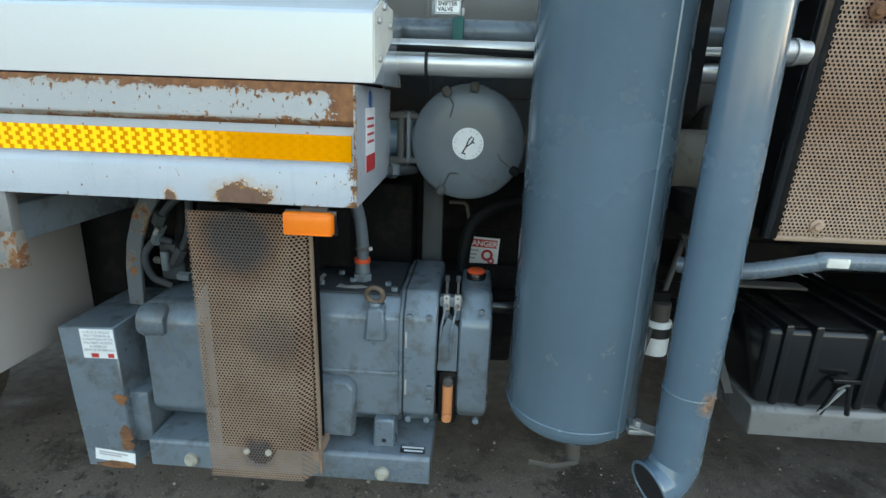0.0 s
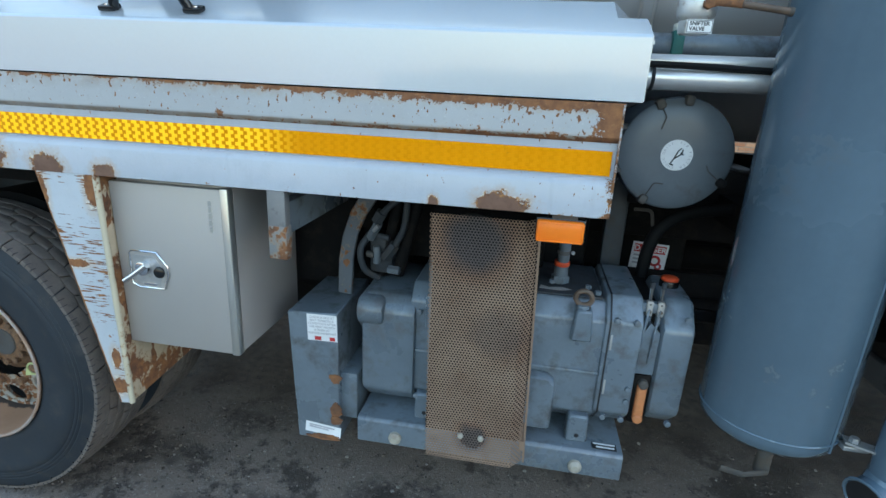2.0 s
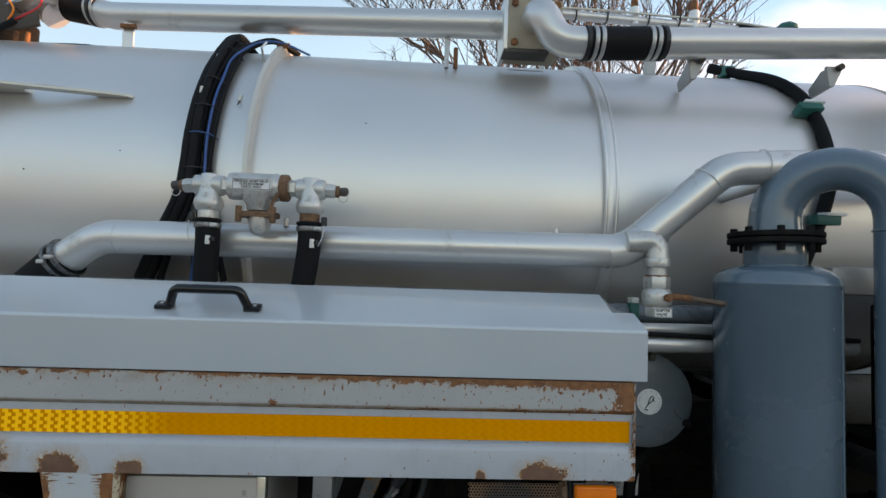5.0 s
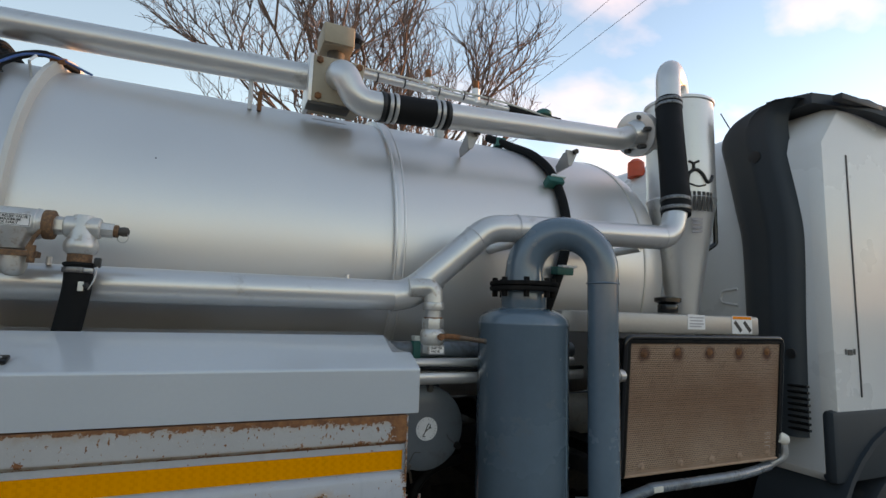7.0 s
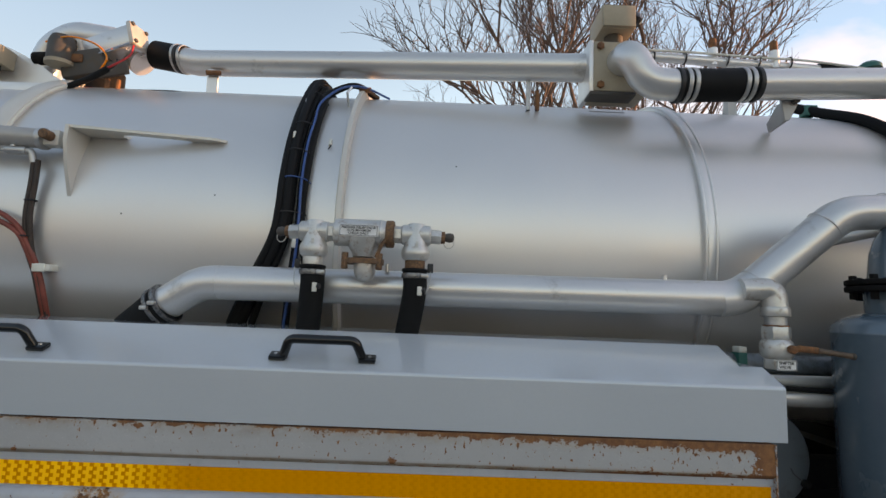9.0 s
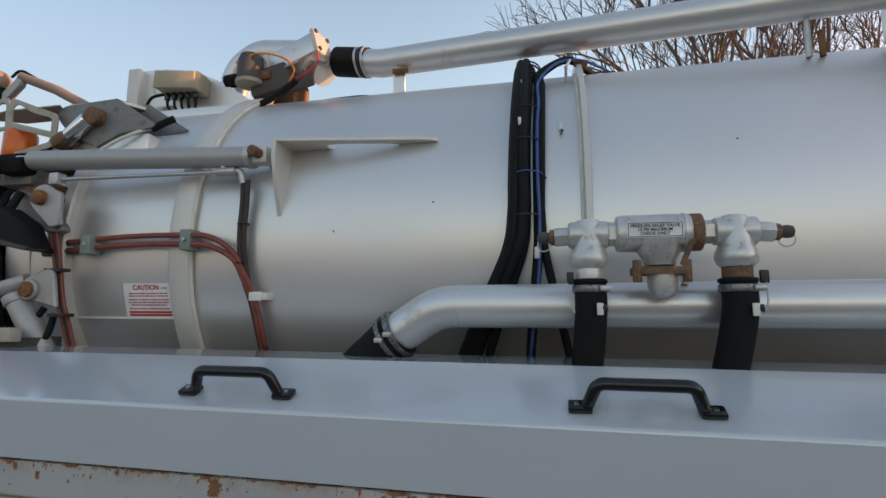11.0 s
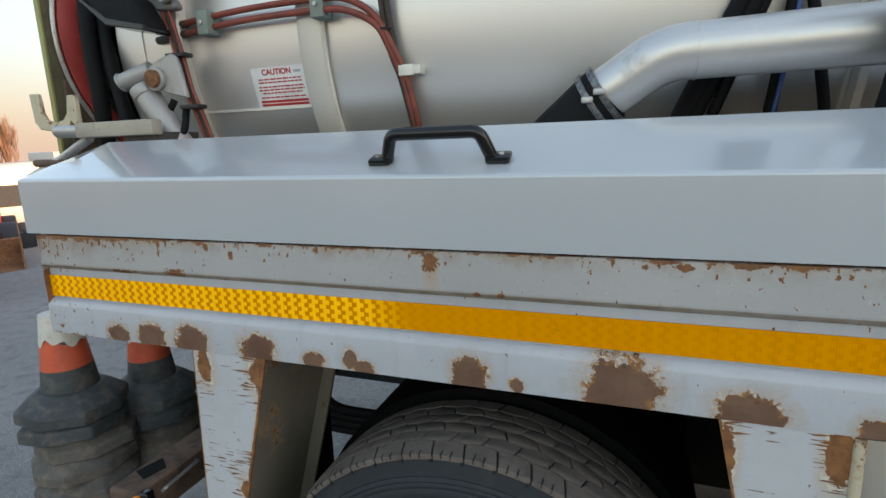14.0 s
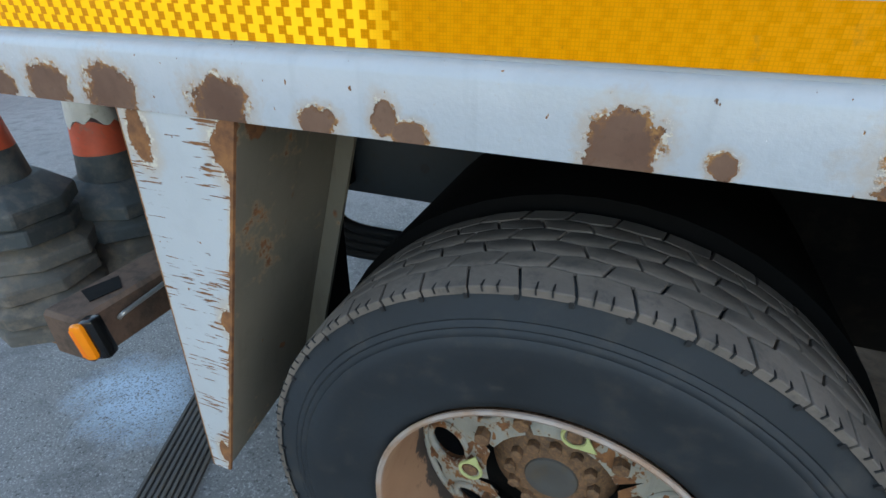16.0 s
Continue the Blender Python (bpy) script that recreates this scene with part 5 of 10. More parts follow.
    part("rim", lathe((WX, 0, WZ), (0, 1, 0), [(0.36, 0.30), (0.37, 0.27), (0.50, 0.26), (0.50, 0.0)], 48, cap=False), M_DARK, t2)


build_wheel()


def build_chassis():
    t = CHASSIS
    part("rail", box(-3.6, 3.2, 0.82, 0.90, 0.93, 1.20, 0.006), M_DARK, t)
    part("rail", box(-3.6, 3.2, 1.62, 1.70, 0.93, 1.20, 0.006), M_DARK, t)
    for x in (-3.2, -2.6, -1.5, -0.3, 0.8, 2.0):
        part("cross_member", box(x - 0.04, x + 0.04, 0.88, 1.64, 0.97, 1.15, 0.004), M_DARK, t)
    part("axle", cyl((WX, 0.3, WZ), (WX, 2.2, WZ), 0.075, 20), M_DARK, t)
    part("differential", lathe((WX, 1.25, WZ), (0, 1, 0), [(-0.28, 0.08), (-0.16, 0.20), (0, 0.24), (0.16, 0.20), (0.28, 0.08)], 28), M_DARK, t)
    part("spring_hanger", box(-2.25, -1.85, 0.84, 0.92, 0.50, 0.95, 0.01), M_DARK, t)
    part("far_wheel", cyl((WX, 1.88, WZ), (WX, 2.46, WZ), WR, 48, 0.03), M_TYRE, t)
    part("subframe", box(-3.4, 0.42, 0.80, 1.70, 1.20, 1.26, 0.005), M_DARK, t)
    part("subframe", box(1.02, 1.4, 0.80, 1.70, 1.20, 1.26, 0.005), M_DARK, t)
    part("air_tank", lathe((0.93, 0.80, 1.235), (1, 0, 0), [(0, 0.02), (0.01, 0.07), (0.035, 0.098), (0.06, 0.105), (0.90, 0.105), (0.93, 0.07), (0.935, 0.01)], 32), M_TAN, t, "dull beige air reservoir")
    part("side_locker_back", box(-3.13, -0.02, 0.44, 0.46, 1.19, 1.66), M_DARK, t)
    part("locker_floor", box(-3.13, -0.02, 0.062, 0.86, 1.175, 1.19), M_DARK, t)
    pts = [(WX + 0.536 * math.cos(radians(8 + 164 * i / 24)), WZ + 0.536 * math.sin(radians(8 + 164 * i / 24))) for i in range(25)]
    # mudguard and side sheet coloured near-black for the shade behind the tyre
    part("mudguard", prism(pts + [(WX + (x - WX) * 0.985, WZ + (z - WZ) * 0.985) for x, z in reversed(pts)], 0.285, 0.80), M_SHADE, t)
    part("mudguard_side", prism(pts + [(WX + (x - WX) * 0.72, WZ + (z - WZ) * 0.72) for x, z in reversed(pts)], 0.280, 0.286), M_SHADE, t)
    # added flap that hides lit ground behind the bracket
    part("flap_block", box(-2.665, -2.65, 0.34, 0.50, 0.30, 1.15, 0.004), M_DARK, t)
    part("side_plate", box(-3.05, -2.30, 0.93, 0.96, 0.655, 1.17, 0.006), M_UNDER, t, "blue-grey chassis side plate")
    # plain dark plates, added to close off bright ground beyond the wheel
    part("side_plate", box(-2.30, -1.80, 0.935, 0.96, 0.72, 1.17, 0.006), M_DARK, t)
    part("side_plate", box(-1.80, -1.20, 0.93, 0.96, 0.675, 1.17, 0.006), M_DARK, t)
    part("plate_hole", lathe((-2.604, 0.9295, 0.775), (0, -1, 0), [(0, 0.016), (0.001, 0.016)], 18), M_INK, t)
    part("plate_stud", lathe((-2.72, 0.9295, 0.86), (0, -1, 0), [(0, 0.014), (0.010, 0.012)], 12), M_UNDER, t)
    part("low_rail", box(-1.80, -1.15, 0.97, 1.01, 0.40, 0.642, 0.006), M_DARK, t)
    for i in range(4):
        pts = [(-2.95, 0.80 + 0.03 * i, 0.50 + 0.035 * i), (-2.78, 0.74, 0.53 + 0.032 * i), (-2.60, 0.74, 0.535 + 0.028 * i), (-2.46, 0.80, 0.50 + 0.03 * i)]
        part("brake_hose", sweep(spline(pts, 6), 0.017, 12), M_RUBBER, t)
    # unseen far panels and infill, added to stop light leaking under the chassis
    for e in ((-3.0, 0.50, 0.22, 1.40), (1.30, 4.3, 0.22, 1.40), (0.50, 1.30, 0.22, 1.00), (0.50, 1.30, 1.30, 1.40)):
        part("far_block", box(e[0], e[1], 2.40, 2.44, e[2], e[3], 0.005), M_DARK, t)
    part("far_low_block", box(0.3, 4.3, 2.38, 2.40, 0.0, 0.24), M_DARK, t)
    part("infill_box", box(-1.36, -0.72, 0.50, 0.86, 0.72, 1.17, 0.01), M_DARK, t)
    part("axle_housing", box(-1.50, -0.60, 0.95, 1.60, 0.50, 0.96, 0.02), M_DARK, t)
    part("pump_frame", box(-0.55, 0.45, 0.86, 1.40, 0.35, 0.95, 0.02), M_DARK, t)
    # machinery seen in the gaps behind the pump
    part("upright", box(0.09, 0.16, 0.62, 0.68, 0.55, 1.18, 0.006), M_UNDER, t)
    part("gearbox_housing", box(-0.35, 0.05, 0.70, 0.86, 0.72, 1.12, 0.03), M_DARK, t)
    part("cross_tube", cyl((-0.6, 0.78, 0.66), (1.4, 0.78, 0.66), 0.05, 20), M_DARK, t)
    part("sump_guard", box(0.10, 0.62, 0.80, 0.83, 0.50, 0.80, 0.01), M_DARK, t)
    part("prop_shaft", cyl((-1.6, 1.25, 0.70), (2.5, 1.25, 0.78), 0.06, 20), M_DARK, t)
    part("fuel_tank", box(0.5, 1.6, 1.7, 2.3, 0.45, 1.05, 0.06), M_DARK, t)
    part("loom", sweep(spline([(0.235, 0.60, 0.84), (0.245, 0.60, 0.95), (0.28, 0.60, 1.03), (0.36, 0.62, 1.075), (0.50, 0.66, 1.09), (0.70, 0.70, 1.10)], 6), 0.022, 12), M_RUBBER, t)
    part("air_tee", cyl((-0.04, 0.42, 1.195), (0.075, 0.50, 1.205), 0.022, 12, 0.003), M_UNDER, t)
    part("air_tee_nut", cyl((0.0, 0.45, 1.20), (0.02, 0.464, 1.20), 0.028, 6, 0.003), M_FILTER, t)
    part("bracket_rod", sweep([(0.18, 0.62, 1.075), (0.24, 0.62, 1.075), (0.25, 0.62, 1.02)], 0.006, 8, 0.02), M_DIRTY, t)
    return t


build_chassis()


def rust_patch(cx, cz, w, h, seed, y, parent, chop=1.172, white=0.0, turn=0.0):
    """A bare, flaked patch: rust in the middle, lifted paint round it, cut off at the lower edge of the sheet."""
    rnd = random.Random(seed)
    ph = [rnd.uniform(0, 6.28) for _ in range(6)]

    def outline(grow, lift):
        out = []
        for i in range(44):
            a = 2 * math.pi * i / 44
            k = 1 + 0.10 * math.sin(3 * a + ph[0]) + 0.07 * math.sin(5 * a + ph[1]) + 0.05 * math.sin(9 * a + ph[2]) + 0.05 * math.sin(14 * a + ph[3]) + rnd.uniform(-0.05, 0.05) * grow * 1.5
            px, pz = cx + 0.5 * w * k * grow * math.cos(a), cz + 0.5 * h * k * grow * math.sin(a)
            out.append((px, max(pz, chop + lift)))
        return out
    part("flaked_edge", prism(outline(1.16, 0.0002), y - 0.0016, y + 0.001), M_WHITEFLAKE if white else M_RUST, parent, smooth=0)
    part("rust_patch", prism(outline(0.98, 0.0004), y - 0.0026, y + 0.001), M_RUST, parent, "bare rusted patch", smooth=0)


# ---- vacuum pump ----


M_CAPRED = plain("cap_red", (0.62, 0.07, 0.02), 0.45)
M_BRKT = rusty_paint("bracket_paint", (0.105, 0.118, 0.130), 0.5, 0.135, scale=9, grime=0.2)
M_GREASE = surf("greasy_brown", (0.13, 0.085, 0.058), 0.55, 0, 0.3, 20, 90, 0.4, 0.001)


def build_belt_guard():
    t = thing("belt_guard", (-0.83, 0.3, 0.28), "dark grey steel belt guard with white warning labels", "belt guard")
    part("front_shell", prism([(-0.915, 0.745), (-0.748, 0.752), (-0.742, 0.283), (-0.893, 0.275)], 0.175, 0.60, bev=0.004), M_PUMP, t)
    part("side_cover", box(-0.752, -0.690, 0.20, 0.56, 0.36, 0.53, 0.004), M_PUMP, t)
    for z, w in ((0.52, 0.03), (0.40, 0.045), (0.36, 0.03)):
        rust_patch(-0.755, z, 0.035, w, int(z * 100), 0.174, t, 0.2)
    rust_patch(-0.80, 0.287, 0.10, 0.02, 5, 0.174, t, 0.2)
    m = facing(-0.798, 0.1745, 0.699, spin=1.5)
    lab = part("warning_label", flat_rect(m, -0.05, 0.05, -0.046, 0.046), M_WHITE, t, "white warning label with red symbols")
    for i, s in enumerate(("CHECK & ADJUST", "BELT TENSION &", "CONDITION AFTER", "THE FIRST MONTH", "& THEN AT", "SERVICE INTERVALS")):
        text_mesh(s, 0.0105, m @ Matrix.Translation((0, 0.036 - 0.0112 * i, 0.0005)), M_FADED, lab)
    bars(m, [(-0.026, -0.004, -0.037), (0.024, 0.042, -0.037)], 0.013, M_RED, lab, name="red_symbol")
    m = facing(-0.803, 0.1745, 0.316, spin=-6)
    lab = part("lower_label", flat_rect(m, -0.063, 0.063, -0.02, 0.02), M_WHITE, t, "curled white label")
    bars(m, [(-0.05, 0.04, 0.010), (-0.05, 0.02, 0.002)], 0.005, M_FADED, lab)


build_belt_guard()


def build_pump():
    t = thing("vacuum_pump", (-0.25, 0.35, 0.31), "dark blue-grey cast vane vacuum pump on a steel base", "vacuum pump")
    # channel base
    base = part("base_frame", prism([(0.155, 0.312), (0.155, 0.392), (0.165, 0.402), (0.62, 0.402), (0.62, 0.312)], -0.675, 0.172, "yz", 0.003), M_PUMP, t)
    for x in (-0.545, 0.032):
        part("base_bolt", lathe((x, 0.155, 0.345), (0, -1, 0), [(0, 0.021), (0.010, 0.021), (0.016, 0.016), (0.020, 0.012)], 18), M_TAN, base)
    m = facing(0.118, 0.1965, 0.4035, tilt=-90)
    lab = part("base_label", flat_rect(m, -0.037, 0.037, -0.022, 0.010), M_INK, base)
    bars(m, [(-0.033, 0.033, 0.003), (-0.025, 0.03, -0.012)], 0.007, M_WHITE, lab)
    # barrel with flattened crown, in three castings
    def section(x, z0, z1, y0, y1, cut, round_=0.06):
        return [(x, y0, z0 + round_), (x, y0, z1 - cut), (x, y0 + cut * 0.9, z1), (x, y1 - cut, z1), (x, y1, z1 - cut), (x, y1, z0 + round_), (x, y1 - round_, z0), (x, y0 + round_, z0)]

    def cast(x0, x1, z0, z1, y0, y1, cut, bev=0.008):
        bm = loft([section(x0, z0, z1, y0, y1, cut), section(x1, z0, z1, y0, y1, cut)])
        bmesh.ops.bevel(bm, geom=bm.edges[:], offset=bev, segments=2, profile=0.5, affect="EDGES")
        return bm
    part("centre_housing", cast(-0.52, 0.075, 0.462, 0.882, 0.215, 0.62, 0.05), M_PUMP, t)
    part("end_housing", cast(-0.675, -0.50, 0.452, 0.838, 0.195, 0.60, 0.045, 0.014), M_PUMP, t)
    part("end_flange", cast(-0.69, -0.60, 0.70, 0.832, 0.180, 0.60, 0.03, 0.016), M_PUMP, t)
    part("front_housing", cast(0.068, 0.176, 0.478, 0.905, 0.205, 0.62, 0.065, 0.010), M_PUMP, t)
    part("joint", cast(0.080, 0.085, 0.475, 0.908, 0.2035, 0.62, 0.065, 0.001), M_INK, t)
    # gear cover and the gap with the sight glass
    part("neck", box(0.17, 0.25, 0.29, 0.60, 0.48, 0.86, 0.01), M_DARK, t)
    part("gear_cover", cast(0.238, 0.332, 0.478, 0.895, 0.235, 0.60, 0.075, 0.018), M_PUMP, t)
    part("bridge", prism([(0.178, 0.66), (0.236, 0.66), (0.236, 0.80), (0.205, 0.83), (0.192, 0.80)], 0.25, 0.30), M_PUMP, t)
    sg = part("sight_glass_frame", box(0.184, 0.240, 0.252, 0.285, 0.478, 0.655, 0.012), M_DARK, t)
    part("sight_glass", box(0.197, 0.228, 0.238, 0.256, 0.505, 0.628, 0.010, 3), M_ORANGEPAINT, sg, "orange sight glass")
    for z in (0.506, 0.628):
        part("glass_bolt", lathe((0.2125, 0.256, z), (0, -1, 0), [(0, 0.015), (0.020, 0.015), (0.024, 0.010)], 16), M_DIRTY if z > 0.6 else M_ORANGEPAINT, sg)
    for z in (0.628, 0.585):
        part("side_bolt", hex_bolt((0.160, 0.205, z), (0, -1, 0), 0.009, 0.008), M_PUMP, t)
    for x, z in ((0.10, 0.845), (0.10, 0.52), (0.155, 0.845), (0.155, 0.52), (-0.49, 0.80), (-0.49, 0.50), (0.30, 0.86), (0.30, 0.51)):
        part("case_bolt", hex_bolt((x, 0.213 if x < 0.2 else 0.238, z), (0, -1, 0), 0.010, 0.014), M_PUMP, t)
    part("case_rib", box(-0.52, 0.07, 0.208, 0.222, 0.655, 0.668, 0.004), M_PUMP, t)
    # pale strips that paint in the shine along the casting edge
    for x, z in ((0.088, 0.60), (0.088, 0.75)):
        part("edge_glint", box(x, x + 0.006, 0.2030, 0.2045, z, z + 0.05, 0.0005), M_RAM, t)
    # filler cap
    part("filler_neck", cyl((0.282, 0.42, 0.88), (0.282, 0.42, 0.915), 0.030, 20, 0.004), M_BLACK, t)
    part("filler_cap", lathe((0.282, 0.42, 0.915), (0, 0, 1), [(0, 0.027), (0.006, 0.028), (0.010, 0.024), (0.012, 0.016)], 20), M_CAPRED, t, "red filler cap")
    # lifting eye
    eye = part("eye_boss", prism([(-0.028, 0.768), (0.034, 0.768), (0.027, 0.868), (-0.019, 0.868)], 0.195, 0.26, bev=0.006), M_PUMP, t)
    part("lifting_eye", torus((-0.001, 0.222, 0.899), (0.1, 1, 0.15), 0.0235, 0.0078, 28, 10), M_GREASE, eye, "tan lifting eye bolt")
    part("eye_collar", cyl((-0.001, 0.222, 0.862), (-0.001, 0.222, 0.878), 0.018, 16, 0.003), M_PUMP, eye)
    # ribs, feet, side pocket
    for x in (-0.45,):
        part("rib", box(x - 0.02, x + 0.02, 0.200, 0.24, 0.74, 0.86, 0.008), M_PUMP, t)
    part("pocket", prism([(-0.16, 0.462), (-0.058, 0.462), (-0.052, 0.62), (-0.075, 0.645), (-0.16, 0.65)], 0.175, 0.22, bev=0.008), M_PUMP, t)
    for x in (-0.46, 0.03):
        part("foot", prism([(x - 0.034, 0.40), (x + 0.034, 0.40), (x + 0.03, 0.495), (x - 0.03, 0.495)], 0.195, 0.26, bev=0.006), M_PUMP, t)
        part("foot_bolt", hex_bolt((x, 0.20, 0.425), (0, -1, 0), 0.008, 0.006), M_INK, t)
    # top gear: plate, bolts, oil lines
    part("top_plate", box(-0.22, 0.06, 0.262, 0.56, 0.882, 0.890, 0.003), M_UNDER, t, "greasy dark top plate")
    part("drip_smear", prism([(-0.13, 0.29), (-0.07, 0.285), (-0.03, 0.30), (-0.06, 0.315), (-0.10, 0.305), (-0.125, 0.318)], 0.8905, 0.8912, "xy"), M_RAM, t)
    part("wing_tap", prism([(-0.180, 0.893), (-0.170, 0.893), (-0.168, 0.915), (-0.160, 0.922), (-0.168, 0.928), (-0.178, 0.918)], 0.296, 0.302), M_GALV, t)
    for x, y in ((-0.175, 0.30), (-0.09, 0.34), (0.02, 0.32), (0.045, 0.28), (-0.14, 0.40)):
        part("top_bolt", hex_bolt((x, y, 0.892), (0, 0, 1), 0.010, 0.012), M_PUMP, t)
    for dx in (0.0, 0.032):
        p = (0.195 + dx, 0.30, 0.80)
        ln = part("oil_line", sweep([(0.182 + dx, 0.248, 0.70), (0.186 + dx, 0.243, 0.80), (0.198 + dx, 0.27, 0.87), (0.198 + dx, 0.30, 0.93)], 0.0035, 8, 0.02), M_PUMP, t)
        part("oil_union", cyl((0.198 + dx, 0.276, 0.815), (0.198 + dx, 0.276, 0.842), 0.010, 6, 0.001), M_PUMP, ln)
        part("sight_feed", box(0.198 + dx - 0.0095, 0.198 + dx + 0.0095, 0.266, 0.285, 0.845, 0.892, 0.003), M_STEELBAR, ln)
        part("feed_window", lathe((0.198 + dx, 0.266, 0.860), (0, -1, 0), [(0, 0.0062), (0.001, 0.0062)], 12), M_GREASE, ln)
        part("feed_screw", lathe((0.198 + dx, 0.266, 0.883), (0, -1, 0), [(0, 0.003), (0.001, 0.003)], 8), M_INK, ln)
        part("needle_valve", cyl((0.198 + dx, 0.276, 0.892), (0.198 + dx, 0.278, 0.938), 0.0036, 10), M_DIRTY, ln)
        part("valve_knob", cyl((0.198 + dx, 0.278, 0.932), (0.198 + dx, 0.278, 0.950), 0.0075, 8, 0.001), M_UNDER, ln)
    part("oil_manifold", box(0.178, 0.245, 0.27, 0.30, 0.855, 0.885, 0.003), M_PUMP, t)
    # suction hose with an orange ring
    hz = part("oil_hose", sweep(spline([(-0.065, 0.36, 0.92), (-0.062, 0.35, 1.0), (-0.068, 0.33, 1.10), (-0.09, 0.30, 1.18)], 6), 0.018, 14), M_FILTER, t, "grey oil hose")
    part("hose_tail", cyl((-0.065, 0.362, 0.885), (-0.065, 0.358, 0.95), 0.022, 16, 0.003), M_FILTER, hz)
    part("orange_ring", cyl((-0.065, 0.357, 0.950), (-0.065, 0.356, 0.964), 0.0245, 18, 0.002), M_CAPRED, hz)
    part("hose_nut", cyl((-0.065, 0.36, 0.892), (-0.065, 0.36, 0.915), 0.029, 6, 0.002), M_PUMP, hz)
    part("clip_screw", cyl((-0.038, 0.345, 0.997), (-0.036, 0.34, 0.997), 0.006, 8), M_GALV, hz)
    part("hose_clip", cyl((-0.064, 0.352, 0.99), (-0.064, 0.351, 1.003), 0.021, 18), M_DIRTY, hz)
    # pulley side: bracket plate, fittings
    part("rear_bracket", prism([(-0.805, 0.757), (-0.800, 0.88), (-0.787, 0.96), (-0.757, 1.05), (-0.715, 1.12), (-0.668, 1.135), (-0.672, 1.09), (-0.705, 1.04), (-0.735, 0.97), (-0.750, 0.88), (-0.755, 0.754)], 0.335, 0.350, bev=0.003), M_BRKT, t, "rusty curved bracket plate")
    part("rear_bracket_web", box(-0.785, -0.76, 0.352, 0.60, 0.80, 0.95, 0.006), M_DARK, t)
    f = part("valve_block", box(-0.695, -0.615, 0.345, 0.43, 0.86, 0.99, 0.012), M_UNDER, t)
    for p, q, r, mt in (((-0.690, 0.33, 0.985), (-0.655, 0.315, 1.045), 0.016, M_FILTER), ((-0.660, 0.31, 1.05), (-0.640, 0.30, 1.085), 0.020, M_UNDER), ((-0.668, 0.30, 1.02), (-0.650, 0.29, 1.04), 0.007, M_GALV),
                        ((-0.640, 0.335, 0.92), (-0.600, 0.32, 0.975), 0.018, M_UNDER), ((-0.665, 0.33, 0.90), (-0.665, 0.33, 0.96), 0.013, M_FILTER), ((-0.625, 0.325, 0.885), (-0.585, 0.32, 0.885), 0.015, M_FILTER),
                        ((-0.700, 0.335, 0.93), (-0.672, 0.325, 0.93), 0.011, M_DIRTY), ((-0.655, 0.305, 1.005), (-0.615, 0.30, 1.0), 0.010, M_UNDER)):
        part("fitting", cyl(p, q, r, 6 if r > 0.014 else 12, 0.002), mt, f)
    for pts in ([(-0.690, 0.335, 1.0), (-0.715, 0.31, 0.95), (-0.705, 0.32, 0.88), (-0.66, 0.34, 0.845)], [(-0.64, 0.30, 1.08), (-0.60, 0.29, 1.12), (-0.55, 0.30, 1.16)], [(-0.60, 0.32, 0.975), (-0.57, 0.31, 1.04), (-0.56, 0.31, 1.15)]):
        part("small_hose", sweep(spline(pts, 6), 0.011, 10), M_UNDER, f)
    part("elbow_pipe", sweep([(-0.60, 0.36, 0.86), (-0.57, 0.35, 0.98), (-0.53, 0.34, 1.12), (-0.50, 0.34, 1.17)], 0.020, 12, 0.05), M_DARK, t)
    part("elbow_pipe", sweep([(-0.66, 0.37, 0.85), (-0.63, 0.36, 0.98), (-0.60, 0.35, 1.12)], 0.018, 12, 0.05), M_DARK, t)
    part("hanger_plate", box(-0.60, -0.12, 0.44, 0.62, 0.88, 1.19, 0.01), M_DARK, t)
    part("hanger_post", box(-0.66, -0.60, 0.58, 0.66, 0.31, 0.95), M_DARK, t)
    part("drive_shaft_cover", cyl((0.32, 0.42, 0.805), (0.66, 0.42, 0.805), 0.022, 18), M_BLACK, t)
    # the castings sit a little low on their feet
    for c in t.children:
        if c.name.split(".")[0] not in ("base_frame", "foot", "foot_bolt", "rear_bracket", "rear_bracket_web", "hanger_plate", "hanger_post"):
            c.location.z -= 0.020
    return t


build_pump()


